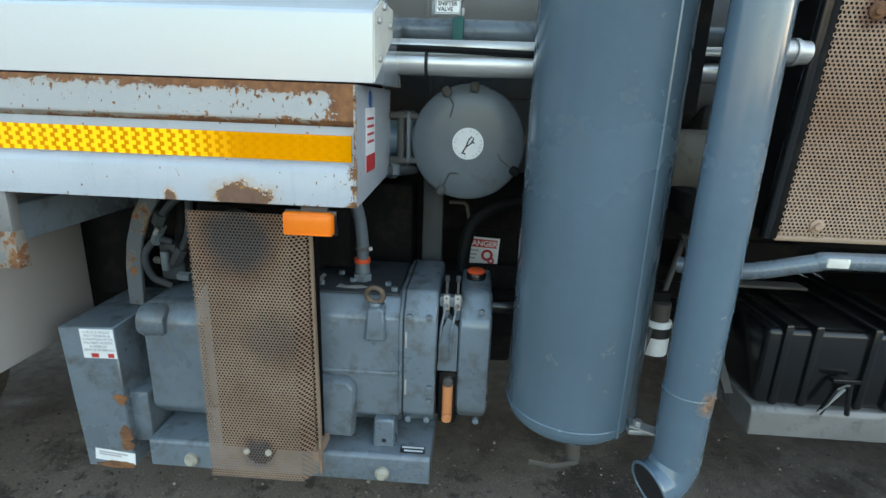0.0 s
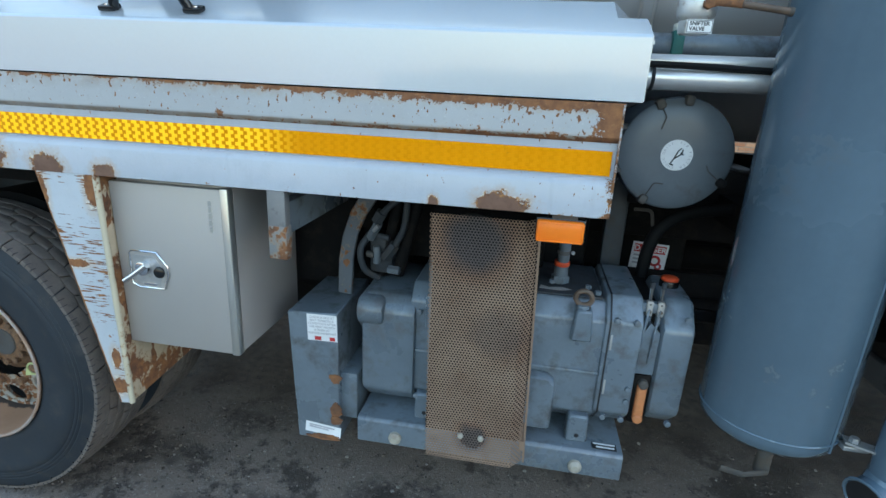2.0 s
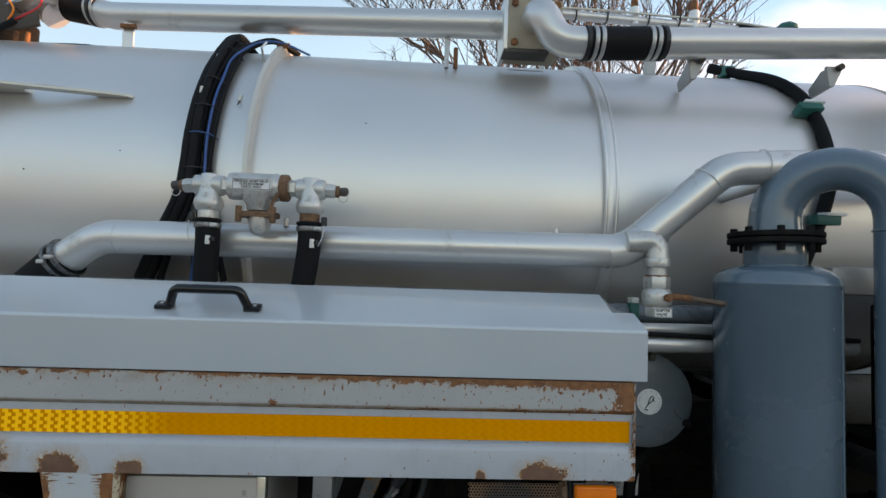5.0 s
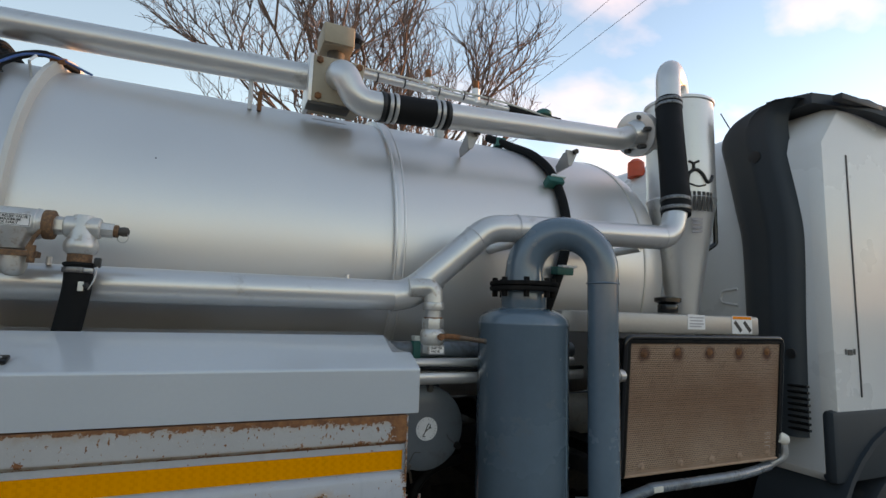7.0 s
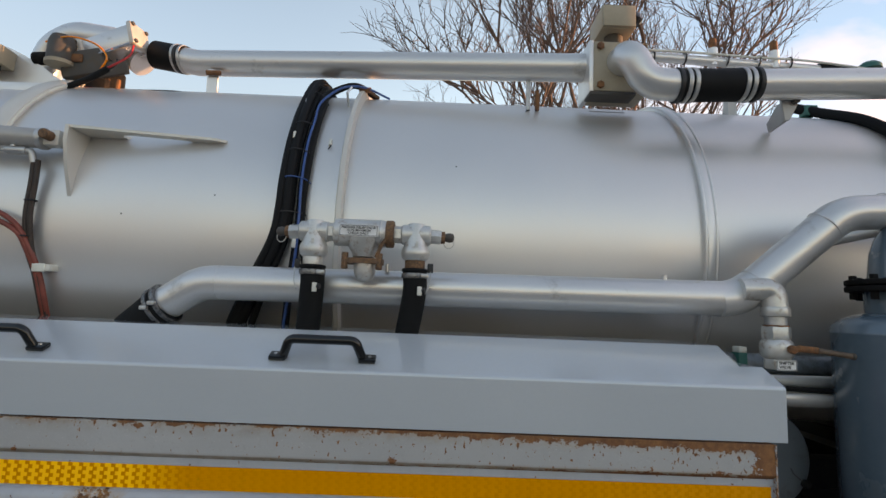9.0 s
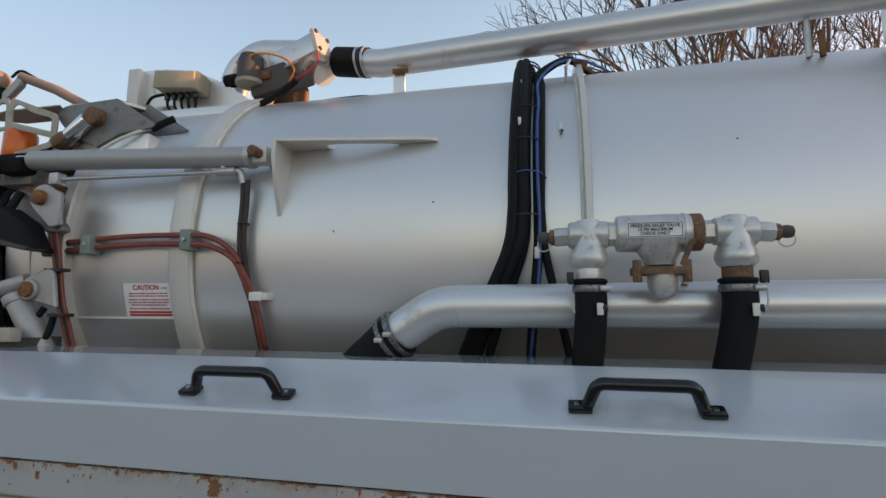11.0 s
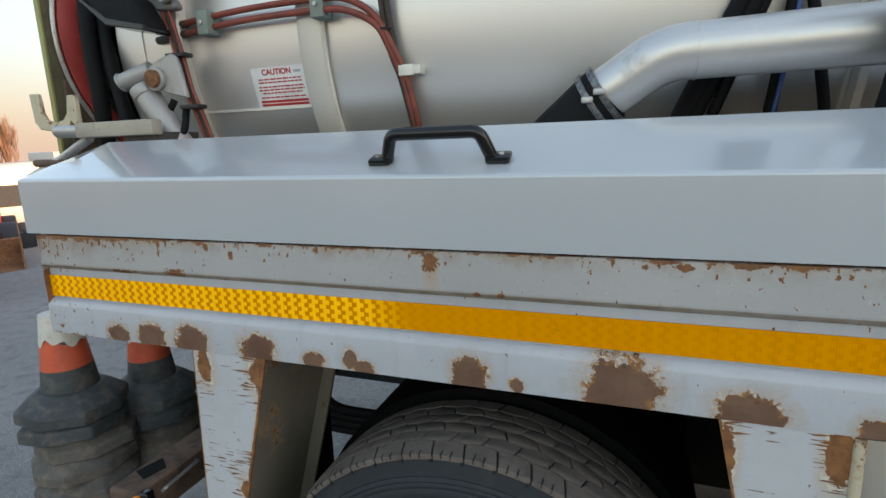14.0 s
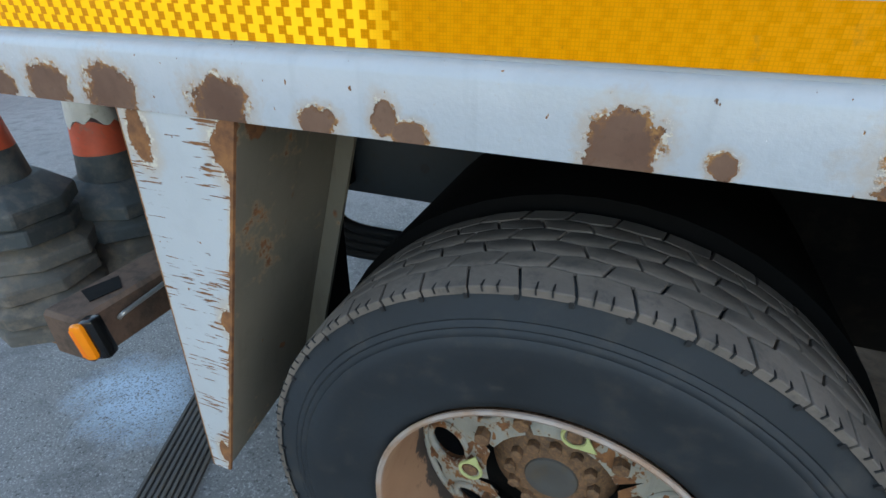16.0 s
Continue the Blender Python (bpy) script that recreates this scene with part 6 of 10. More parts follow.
def build_mesh_guard():
    t = thing("mesh_guard", (-0.29, 0.06, 0.38), "rusty perforated steel guard over the hot pump", "mesh guard")

    def bend(x, y):
        k = max(0.0, x - 0.262)
        return -k * 1.35
    lo, hi = Vector((-0.430, 0.043, 0.383)), Vector((-0.452, 0.088, 1.135))
    up = (hi - lo).normalized()
    right = Vector((1, 0, 0.0))
    nrm = right.cross(up).normalized()
    m = Matrix.Translation(lo) @ Matrix((right, up, nrm)).transposed().to_4x4()
    perforated(m, 0.302, 0.75, 0.0088, 0.0032, 0.0015, M_GUARD, t, "perforated_sheet", bend)
    for e in ((0.297, 0, 0.303, 0.752),):
        dz = -0.046 if e[0] > 0.2 else 0.0
        b = box(e[0], e[2], e[1], e[3], -0.0016 + dz * 1.3, 0.0012 + dz)
        b.transform(m)
        part("hem", b, M_GUARD, t)
    # sheet added behind the guard only to keep its holes dark
    part("dark_backing", box(-0.445, -0.14, 0.155, 0.165, 0.40, 1.13), M_SHADE, t)
    # side return towards the pump
    for y in (0.05, 0.7):
        b = box(0.285, 0.30, y, y + 0.03, -0.14, -0.03)
        b.transform(m)
        part("stay", b, M_GUARD, t)
    # the hose end behind the sheet, and the lower boss with two bolts
    b = lathe((0.122, 0.672, -0.030), (0, 0, 1), [(-0.10, 0.075), (-0.003, 0.078), (0.0, 0.06)], 32)
    b.transform(m)
    part("outlet_flange", b, M_DARK, t)
    b = lathe((0.146, 0.088, -0.006), (0, 0, 1), [(-0.05, 0.036), (0.002, 0.038)], 24)
    b.transform(m)
    part("lower_boss", b, M_DARK, t)
    for dx in (-0.036, 0.024):
        b = lathe((0.148 + dx, 0.09, 0.0), (0, 0, 1), [(0, 0.009), (0.006, 0.008), (0.008, 0.004)], 12)
        b.transform(m)
        part("bolt", b, M_TAN, t)


build_mesh_guard()


def build_marker():
    t = thing("side_marker_lamp", (-0.11, 0.0, 1.13), "orange side marker lamp below the side panel", "marker lamp")
    part("lens", box(-0.166, -0.053, -0.012, 0.014, 1.104, 1.157, 0.006), M_ORANGE, t)
    part("housing", box(-0.168, -0.048, 0.012, 0.03, 1.101, 1.160, 0.004), M_BLACK, t)
    for e in ((-0.163, -0.056, 1.1065, 1.110), (-0.163, -0.056, 1.151, 1.1545), (-0.163, -0.1595, 1.110, 1.151), (-0.0595, -0.056, 1.110, 1.151)):
        part("lens_rim", box(e[0], e[1], -0.0136, -0.0118, e[2], e[3], 0.0006), M_ORANGE, t)
    for e in ((-0.120, -0.116), (-0.104, -0.100)):
        part("moulded_mark", box(e[0], e[1], -0.0126, -0.0118, 1.121, 1.139), M_ORANGE, t)
    part("mount", box(-0.13, -0.07, 0.012, 0.026, 1.158, 1.173), M_DIRTY, t)


build_marker()


def build_filter():
    t = thing("air_filter_housing", (0.236, 0.6, 1.29), "grey round air filter housing with a white badge", "filter housing")
    c = Vector((0.236, 0.44, 1.288))
    part("drum", lathe(c, (0, 1, 0), [(0.02, 0.160), (0.03, 0.155), (0.36, 0.155), (0.38, 0.13)], 64), M_FILTER, t)
    cov = part("cover", lathe(c, (0, 1, 0), [(-0.012, 0.001), (-0.010, 0.10), (-0.004, 0.155), (0.004, 0.166), (0.022, 0.170), (0.034, 0.166)], 72), M_FILTER, t)
    part("badge", lathe(c + Vector((0.0, -0.011, 0)), (0, -1, 0), [(0, 0.046), (0.0016, 0.046)], 40), M_WHITE, cov, "round white badge")
    m = facing(c.x, c.y - 0.0128, c.z)
    for i, ch in enumerate("AIR FILTER"):
        text_mesh(ch, 0.011, m @ Matrix.Translation((0.038 * math.sin(radians(10 + 16 * i)), 0.038 * math.cos(radians(10 + 16 * i)), 0)) @ Matrix.Rotation(-radians(10 + 16 * i), 4, "Z"), M_FADED, cov)
    for i, ch in enumerate("CHECK DAILY"):
        d = radians(192 + 14 * i)
        text_mesh(ch, 0.010, m @ Matrix.Translation((0.038 * math.sin(d), 0.038 * math.cos(d), 0)) @ Matrix.Rotation(-d, 4, "Z"), M_FADED, cov)
    pts = [(-0.014, -0.024), (-0.006, -0.010), (0.002, 0.012), (0.010, 0.021), (0.016, 0.016), (0.012, 0.004), (0.002, -0.004), (-0.008, -0.012)]
    bm = sweep([m @ Vector((x, y, 0.0004)) for x, y in pts], 0.0021, 6)
    part("badge_mark", bm, M_INK, cov)
    bm = sweep([m @ Vector((x, y, 0.0004)) for x, y in [(-0.018, -0.026), (-0.006, -0.030)]], 0.0022, 6)
    part("badge_mark", bm, M_INK, cov)
    part("badge_mark", sweep([m @ Vector((x, y, 0.0004)) for x, y in [(0.010, 0.008), (0.019, 0.002)]], 0.0018, 6), M_INK, cov)
    for a in (-25, 118, 208, 4):
        d = Vector((math.sin(radians(a)), 0, math.cos(radians(a))))
        p = c + d * 0.160
        part("toggle_clip", obox(Matrix.Translation(p + Vector((0, 0.004, 0))) @ Matrix.Rotation(radians(a), 4, "Y"), 0.026, 0.045, 0.030, 0.008), M_DIRTY if a != 118 else M_DARK, t)
        if a != 4:
            part("clip_wire", sweep([p + Vector((0, -0.004, 0)), p - d * 0.05 + Vector((0, -0.014, 0.01)), p - d * 0.07 + d.cross(Vector((0, 1, 0))) * 0.02 + Vector((0, -0.014, 0))], 0.0018, 6, 0.01), M_DIRTY, t)
    # flanged inlet
    part("inlet_pipe", cyl((-0.05, 0.52, 1.29), (0.10, 0.52, 1.29), 0.062, 28), M_VESSEL, t)
    part("inlet_flange", box(0.024, 0.046, 0.44, 0.60, 1.215, 1.375, 0.012), M_DIRTY, t)
    part("inlet_flange", box(0.049, 0.066, 0.44, 0.60, 1.215, 1.375, 0.012), M_FILTER, t)
    for z in (1.23, 1.36):
        part("flange_bolt", cyl((0.0, 0.45, z), (0.085, 0.45, z), 0.011, 6, 0.002), M_DIRTY, t)
    part("hanger", box(0.15, 0.32, 0.60, 0.83, 1.10, 1.15, 0.006), M_DARK, t)
    part("hanger_strap", box(0.20, 0.27, 0.62, 0.70, 1.12, 1.20), M_DARK, t)


build_filter()


def build_danger():
    t = thing("danger_sign", (0.31, 0.83, 0.85), "white danger sign with a red heading", "sign")
    m = facing(0.302, 0.815, 0.835, spin=-3)
    part("plate", flat_rect(m, -0.068, 0.068, -0.07, 0.07, 0.002), M_WHITE, t)
    part("heading", flat_rect(m @ Matrix.Translation((0, 0, 0.0008)), -0.060, 0.060, 0.030, 0.062), M_RED, t)
    text_mesh("DANGER", 0.030, m @ Matrix.Translation((0, 0.045, 0.0016)), M_WHITE, t, bold=0.0006)
    part("lower_plate", flat_rect(m, -0.066, 0.050, -0.108, -0.073, 0.002), M_WHITE, t)
    bars(m, [(-0.058, 0.040, -0.084), (-0.058, 0.02, -0.097)], 0.005, M_FADED, t)
    bars(m, [(-0.058, -0.01, 0.016), (-0.058, -0.016, 0.0), (-0.058, -0.02, -0.016), (-0.058, 0.055, -0.042), (-0.058, 0.04, -0.055)], 0.007, M_FADED, t)
    b = torus((0.025, 0.0, 0.001), (0, 0, 1), 0.018, 0.005, 18, 6)
    b.transform(m)
    part("symbol", b, M_RED, t)
    b = torus((0.042, -0.022, 0.001), (0, 0, 1), 0.010, 0.004, 16, 6)
    b.transform(m)
    part("symbol", b, M_RED, t)


build_danger()


def build_vessel():
    t = thing("silencer_vessel", (0.573, 0.248, 0.5), "tall blue-grey painted steel silencer vessel", "silencer")
    x, y, r = 0.573, 0.248, 0.183
    prof = [(0.514, 0.001), (0.515, 0.06), (0.520, 0.12), (0.531, 0.158), (0.550, 0.177), (0.572, r)]
    prof += [(1.715, r), (1.72, r + 0.003), (1.726, r + 0.003), (1.73, r)]
    prof += [(1.745, 0.180), (1.765, 0.160), (1.782, 0.120), (1.79, 0.085), (1.792, 0.001)]
    part("body", lathe((x, y, 0), (0, 0, 1), prof, 72), M_VESSEL, t)
    part("base_weld", torus((x, y, 0.585), (0, 0, 1), r + 0.0005, 0.003, 72, 6), M_VESSEL, t)
    part("seam", sweep([(x + 0.10, y - 0.1545, 0.56), (x + 0.10, y - 0.1545, 1.71)], 0.004, 6), M_VESSEL, t)
    part("drain", cyl((x + 0.03, y, 0.36), (x + 0.03, y, 0.51), 0.022, 14), M_DIRTY, t)
    part("drain_lever", sweep([(x + 0.04, y - 0.02, 0.37), (x - 0.04, y - 0.05, 0.372), (x - 0.11, y - 0.05, 0.385)], 0.010, 8, 0.02, flat=0.4), M_DIRTY, t)
    # neck and flange
    part("neck", cyl((x, y, 1.78), (x, y, 1.87), 0.092, 40, 0.004), M_VESSEL, t)
    part("flange", cyl((x, y, 1.855), (x, y, 1.872), 0.140, 40, 0.003), M_DARK, t)
    part("flange", cyl((x, y, 1.876), (x, y, 1.893), 0.140, 40, 0.003), M_DARK, t)
    for i in range(8):
        a = 2 * math.pi * (i + 0.4) / 8
        part("flange_bolt", cyl((x + 0.118 * math.cos(a), y + 0.118 * math.sin(a), 1.83), (x + 0.118 * math.cos(a), y + 0.118 * math.sin(a), 1.908), 0.012, 6, 0.002), M_DARK, t)
    # mounting strap to the chassis
    part("mount", box(x - 0.06, x + 0.06, y + 0.17, 0.83, 1.02, 1.12, 0.006), M_DARK, t)
    g = thing("gooseneck_pipe", (0.814, 0.05, 0.4), "blue-grey exhaust pipe bent over from the silencer", "pipe")
    gx, gy, gr = 0.814, 0.050, 0.0585
    mid = Vector(((x + gx) / 2, (y + gy) / 2, 0))
    half = (Vector((gx, gy, 0)) - Vector((x, y, 0))) / 2
    path = [Vector((x, y, 1.885)), Vector((x, y, 1.93))]
    for i in range(1, 17):
        a = math.pi * (1 - i / 16)
        path.append(mid + half * math.cos(a) + Vector((0, 0, 1.935 + half.length * 1.02 * math.sin(a))))
    path += [Vector((gx, gy, 1.90)), Vector((gx, gy, 0.60))]
    part("bent_pipe", sweep(path, gr + 0.012, 36, radii=lambda f: 0.082 if f < 0.05 else (0.078 - 0.018 * min(1, max(0, f - 0.05) / 0.85))), M_VESSEL, g)
    part("weld", torus((gx, gy, 1.892), (0, 0, 1), gr + 0.002, 0.004, 36, 8), M_VESSEL, g)
    part("weld", torus((gx, gy, 0.745), (0, 0, 1), gr + 0.0015, 0.003, 36, 8), M_VESSEL, g)
    tail = [(gx, gy, 0.62), (gx, gy, 0.535), (gx - 0.022, gy - 0.010, 0.490), (gx - 0.066, gy - 0.028, 0.476)]
    part("tail_elbow", sweep(tail, gr + 0.001, 32, 0.05, 8), M_VESSEL, g)
    part("outlet_rim", torus((gx - 0.066, gy - 0.028, 0.476), (-0.88, -0.36, -0.28), gr + 0.004, 0.005, 36, 8), M_VESSEL, g)
    part("outlet_dark", lathe((gx - 0.0666, gy - 0.0284, 0.4758), (-0.88, -0.36, -0.28), [(0, gr - 0.002), (0.001, gr - 0.002)], 32), M_INK, g)
    part("clamp_lug", box(0.70, 0.765, 0.09, 0.12, 0.575, 0.590, 0.003), M_GALV, g)
    part("clamp_lug", prism([(0.70, 0.09), (0.77, 0.05), (0.785, 0.08), (0.71, 0.125)], 0.598, 0.604, "xy"), M_GALV, g)
    part("clamp_bolt", hex_bolt((0.722, 0.095, 0.604), (0, 0, 1), 0.012, 0.014), M_GALV, g)
    part("side_stub", cyl((gx + 0.05, gy + 0.02, 1.53), (gx + 0.12, gy + 0.03, 1.53), 0.024, 18), M_GALV, g)
    part("stub_ring", cyl((gx + 0.085, gy + 0.025, 1.53), (gx + 0.095, gy + 0.0265, 1.53), 0.028, 18), M_GALV, g)
    part("strut", box(gx - 0.03, gx + 0.03, gy + 0.05, 0.30, 1.15, 1.21, 0.004), M_DARK, g)


build_vessel()


# ---- pipework beside the tank ----


M_BAND = surf("hose_band", (0.22, 0.22, 0.22), 0.35, 0.85, 0.2, 30, 140, 0.2, 0.0006, dirt=(0.03, 0.03, 0.03), dirt_amount=0.5)


def hose_clamp(p, d, r, parent, w=0.014, screw=True):
    d = Vector(d).normalized()
    p = Vector(p)
    c = part("hose_clamp", cyl(p - d * w / 2, p + d * w / 2, r + 0.0025, 28, 0.001), M_BAND, parent)
    if screw:
        u = axis_frame(d)[1]
        if u.y > 0:
            u = -u
        part("clamp_screw", obox(Matrix.Translation(p + u * (r + 0.008)), 0.024, 0.016, 0.013, 0.003), M_GALV, c)
    return c


def build_main_pipe():
    t = thing("vacuum_pipe", (-0.7, 0.33, 1.75), "silver painted steel vacuum pipe running along the tank", "pipe")
    r = 0.0565
    part("lower_run", sweep([(-1.775, 0.360, 1.733), (-1.66, 0.347, 1.806), (0.075, 0.305, 1.818), (0.20, 0.30, 1.90)], r, 36, 0.16, 10), M_PIPE, t)
    part("riser", sweep([(0.02, 0.305, 1.812), (0.10, 0.303, 1.825), (0.41, 0.262, 2.105), (0.60, 0.25, 2.118), (1.40, 0.25, 2.150), (1.452, 0.262, 2.30)], r, 36, 0.15, 10), M_PIPE, t)
    for p, d in (((-1.60, 0.3455, 1.806), (1, 0, 0)), ((0.53, 0.252, 2.117), (1, 0, 0)), ((0.355, 0.267, 2.06), (0.75, -0.1, 0.66)), ((0.145, 0.297, 1.868), (0.75, -0.1, 0.66)), ((1.33, 0.25, 2.147), (1, 0, 0))):
        part("weld", torus(p, d, r, 0.0016, 36, 6), M_PIPE, t)
    part("bung", cyl((-0.15, 0.30, 1.87), (-0.15, 0.30, 1.885), 0.008, 10), M_PIPE, t)
    part("bung", cyl((-1.05, 0.30, 1.86), (-1.05, 0.30, 1.885), 0.008, 10), M_PIPE, t)
    for x, z in ((0.55, 2.06), (1.22, 2.09)):
        part("standoff", cyl((x, 0.26, z), (x, 0.56, z - 0.01), 0.020, 12), M_TANK, t)
    part("standoff", cyl((-1.5, 0.35, 1.79), (-1.5, 0.60, 1.79), 0.018, 12), M_TANK, t)
    # black hose at the rear end
    h = part("rubber_hose", sweep(spline([(-1.775, 0.360, 1.733), (-1.83, 0.366, 1.685), (-1.92, 0.375, 1.60), (-1.98, 0.38, 1.50)], 6), 0.066, 28), M_RUBBER, t, "black rubber hose")
    d = Vector((-0.115, 0.013, -0.073))
    for k in (0.15, 0.36):
        hose_clamp(Vector((-1.772, 0.36, 1.735)) + d * (k - 0.1), d, 0.0675, h)
    # hose up to the cyclone
    h = part("rubber_hose", sweep(spline([(1.452, 0.262, 2.27), (1.475, 0.285, 2.40), (1.56, 0.38, 2.68), (1.625, 0.45, 2.90), (1.64, 0.465, 2.97)], 8), 0.069, 28), M_RUBBER, t, "black rubber hose")
    for p, d in (((1.455, 0.266, 2.30), (0.05, 0.05, 1)), ((1.462, 0.273, 2.345), (0.1, 0.1, 1)), ((1.63, 0.455, 2.93), (0.1, 0.1, 1)), ((1.638, 0.462, 2.96), (0.1, 0.1, 1))):
        hose_clamp(p, d, 0.070, h, 0.018, False)
    part("top_elbow", sweep([(1.64, 0.465, 2.95), (1.65, 0.475, 3.19), (1.88, 0.62, 3.19), (1.88, 0.62, 3.04)], 0.064, 32, 0.125, 10), M_PIPE, t)
    return t


build_main_pipe()


def build_snifter():
    t = thing("snifter_valve", (0.172, 0.25, 1.62), "silver ball valve with a rusty lever below the vacuum pipe", "valve")
    x, y = 0.172, 0.245
    part("elbow", sweep([(0.075, 0.262, 1.845), (0.172, y + 0.005, 1.852), (x, y, 1.79)], 0.036, 28, 0.06, 8), M_CAST, t)
    part("collar", cyl((x, y, 1.765), (x, y, 1.795), 0.041, 28, 0.004), M_CAST, t)
    part("nipple", cyl((x, y, 1.72), (x, y, 1.768), 0.031, 24), M_GALV, t)
    part("hex_nut", cyl((x, y, 1.695), (x, y, 1.735), 0.042, 6, 0.004), M_CAST, t)
    part("thread_rust", cyl((x, y, 1.733), (x, y, 1.739), 0.036, 20), M_RUST, t)
    part("valve_body", lathe((x, y, 0), (0, 0, 1), [(1.635, 0.036), (1.642, 0.043), (1.65, 0.046), (1.675, 0.047), (1.688, 0.044), (1.696, 0.036)], 28), M_CAST, t)
    part("outlet", cyl((x, y, 1.605), (x, y, 1.64), 0.037, 8, 0.003), M_CAST, t)
    m = facing(x + 0.004, y - 0.0378, 1.620)
    lab = part("label_plate", flat_rect(m, -0.030, 0.030, -0.0155, 0.0155), M_WHITE, t)
    for e in ((-0.029, 0.029, 0.0128, 0.0142), (-0.029, 0.029, -0.0142, -0.0128), (-0.029, -0.0276, -0.0142, 0.0142), (0.0276, 0.029, -0.0142, 0.0142)):
        part("label_frame", flat_rect(m @ Matrix.Translation((0, 0, 0.0004)), *e), M_INK, lab)
    text_mesh("SNIFTER", 0.0125, m @ Matrix.Translation((-0.001, 0.006, 0.0006)), M_INK, lab, bold=0.0003)
    text_mesh("VALVE", 0.0125, m @ Matrix.Translation((-0.006, -0.006, 0.0006)), M_INK, lab, bold=0.0003)
    lv = part("lever", sweep([(x + 0.010, y - 0.052, 1.667), (x + 0.03, y - 0.060, 1.672), (x + 0.085, y - 0.060, 1.668)], 0.010, 10, 0.01, flat=0.55), M_RUST, t, "rusty lever")
    part("lever_grip", sweep([(x + 0.082, y - 0.060, 1.668), (x + 0.19, y - 0.055, 1.655)], 0.0085, 12), M_GREASE, lv)
    part("lever_grip_end", sweep([(x + 0.188, y - 0.055, 1.655), (x + 0.197, y - 0.055, 1.654)], 0.0105, 12), M_DIRTY, lv)
    part("stem_nut", hex_bolt((x + 0.012, y - 0.045, 1.668), (0, -1, 0), 0.013, 0.018), M_RUST, t)


build_snifter()


def build_relief_valve():
    t = thing("pressure_relief_valve", (-1.12, 0.225, 1.9), "silver cast pressure relief valve with rusty joints", "valve")
    y, z = 0.225, 1.972
    ax = (1, 0, 0)
    body = part("valve_body", lathe((0, y, z), ax, [(-1.212, 0.030), (-1.208, 0.041), (-1.195, 0.043), (-1.06, 0.043), (-1.05, 0.040), (-1.045, 0.034)], 32), M_CAST, t)
    part("rust_collar", cyl((-1.052, y, z), (-1.026, y, z), 0.043, 20, 0.005), M_RUSTDARK, t, "rusty collar")
    part("body_weld", torus((-1.066, y, z), ax, 0.0425, 0.003, 28, 6), M_CAST, t)
    part("funnel", lathe((-1.118, y - 0.002, z), (0, 0, -1), [(0.018, 0.052), (0.045, 0.046), (0.062, 0.036), (0.075, 0.033)], 28), M_CAST, t)
    fl = part("bonnet_flange", prism([(-1.18, -0.02), (-1.165, -0.036), (-1.14, -0.04), (-1.10, -0.04), (-1.07, -0.036), (-1.056, -0.02), (-1.056, 0.02), (-1.07, 0.036), (-1.165, 0.036), (-1.18, 0.02)], 1.876, 1.892, "xy"), M_RUSTDARK, t, "rusty flange")
    fl.data.transform(Matrix.Translation((0, y, 0)))
    for dx in (-0.052, 0.052):
        part("flange_bolt", cyl((-1.118 + dx, y - 0.028, 1.858), (-1.118 + dx, y - 0.028, 1.908), 0.010, 8, 0.002), M_RUSTDARK, t)
    part("strap", sweep([(-1.076, y - 0.03, 1.895), (-1.062, y - 0.035, 1.93), (-1.046, y - 0.03, 1.96)], 0.006, 8), M_RUSTDARK, t)
    part("bonnet", lathe((-1.112, y, 1.878), (0, 0, -1), [(0, 0.034), (0.03, 0.033), (0.048, 0.026), (0.056, 0.014), (0.058, 0.001)], 28), M_CAST, t)
    # label
    m = facing(-1.128, y - 0.0437, z + 0.002, spin=0)
    lab = part("label_plate", flat_rect(m, -0.062, 0.056, -0.0175, 0.0175), M_WHITE, t)
    for e in ((-0.060, 0.054, 0.0145, 0.016), (-0.060, 0.054, -0.016, -0.0145), (-0.060, -0.0585, -0.016, 0.016), (0.0525, 0.054, -0.016, 0.016)):
        part("label_frame", flat_rect(m @ Matrix.Translation((0, 0, 0.0004)), *e), M_INK, lab)
    for i, s in enumerate(("PRESSURE RELIEF VALVE", "15 PSI MAXIMUM", "CHECK DAILY")):
        text_mesh(s, 0.0098, m @ Matrix.Translation((-0.003, 0.0088 - 0.0088 * i, 0.0006)), M_INK, lab, bold=0.0002)
    # tees either side
    for k, (x, s) in enumerate(((-1.272, -1), (-0.958, 1))):
        tee = part("tee", lathe((0, y, z), ax, [(x - 0.046, 0.026), (x - 0.042, 0.031), (x - 0.028, 0.032), (x + 0.028, 0.032), (x + 0.042, 0.031), (x + 0.046, 0.026)], 24), M_CAST, t)
        part("tee_boss", lathe((x, y, 0), (0, 0, 1), [(2.008, 0.018), (2.006, 0.026), (1.99, 0.030), (1.972, 0.034), (1.94, 0.036), (1.925, 0.043), (1.912, 0.0445), (1.900, 0.041), (1.892, 0.033)], 28), M_CAST, tee)
        bars(facing(x + 0.004, y - 0.0405, 1.932, spin=90), [(-0.013, -0.006, 0), (-0.003, 0.003, 0), (0.006, 0.013, 0)], 0.008, M_GALV, tee, name="cast_mark")
        part("nipple", cyl((x, y, 1.855), (x, y, 1.898), 0.031, 24, 0.002), M_RUSTDARK if k else M_CAST, t)
        hose = part("drain_hose", sweep(spline([(x, y, 1.865), (x + 0.002, y + 0.002, 1.80), (x - 0.006 * (1 + k), y + 0.02, 1.70), (x - 0.018 * (1 + k), y + 0.05, 1.58)], 6), 0.0365, 24), M_RUBBER, t, "black rubber drain hose")
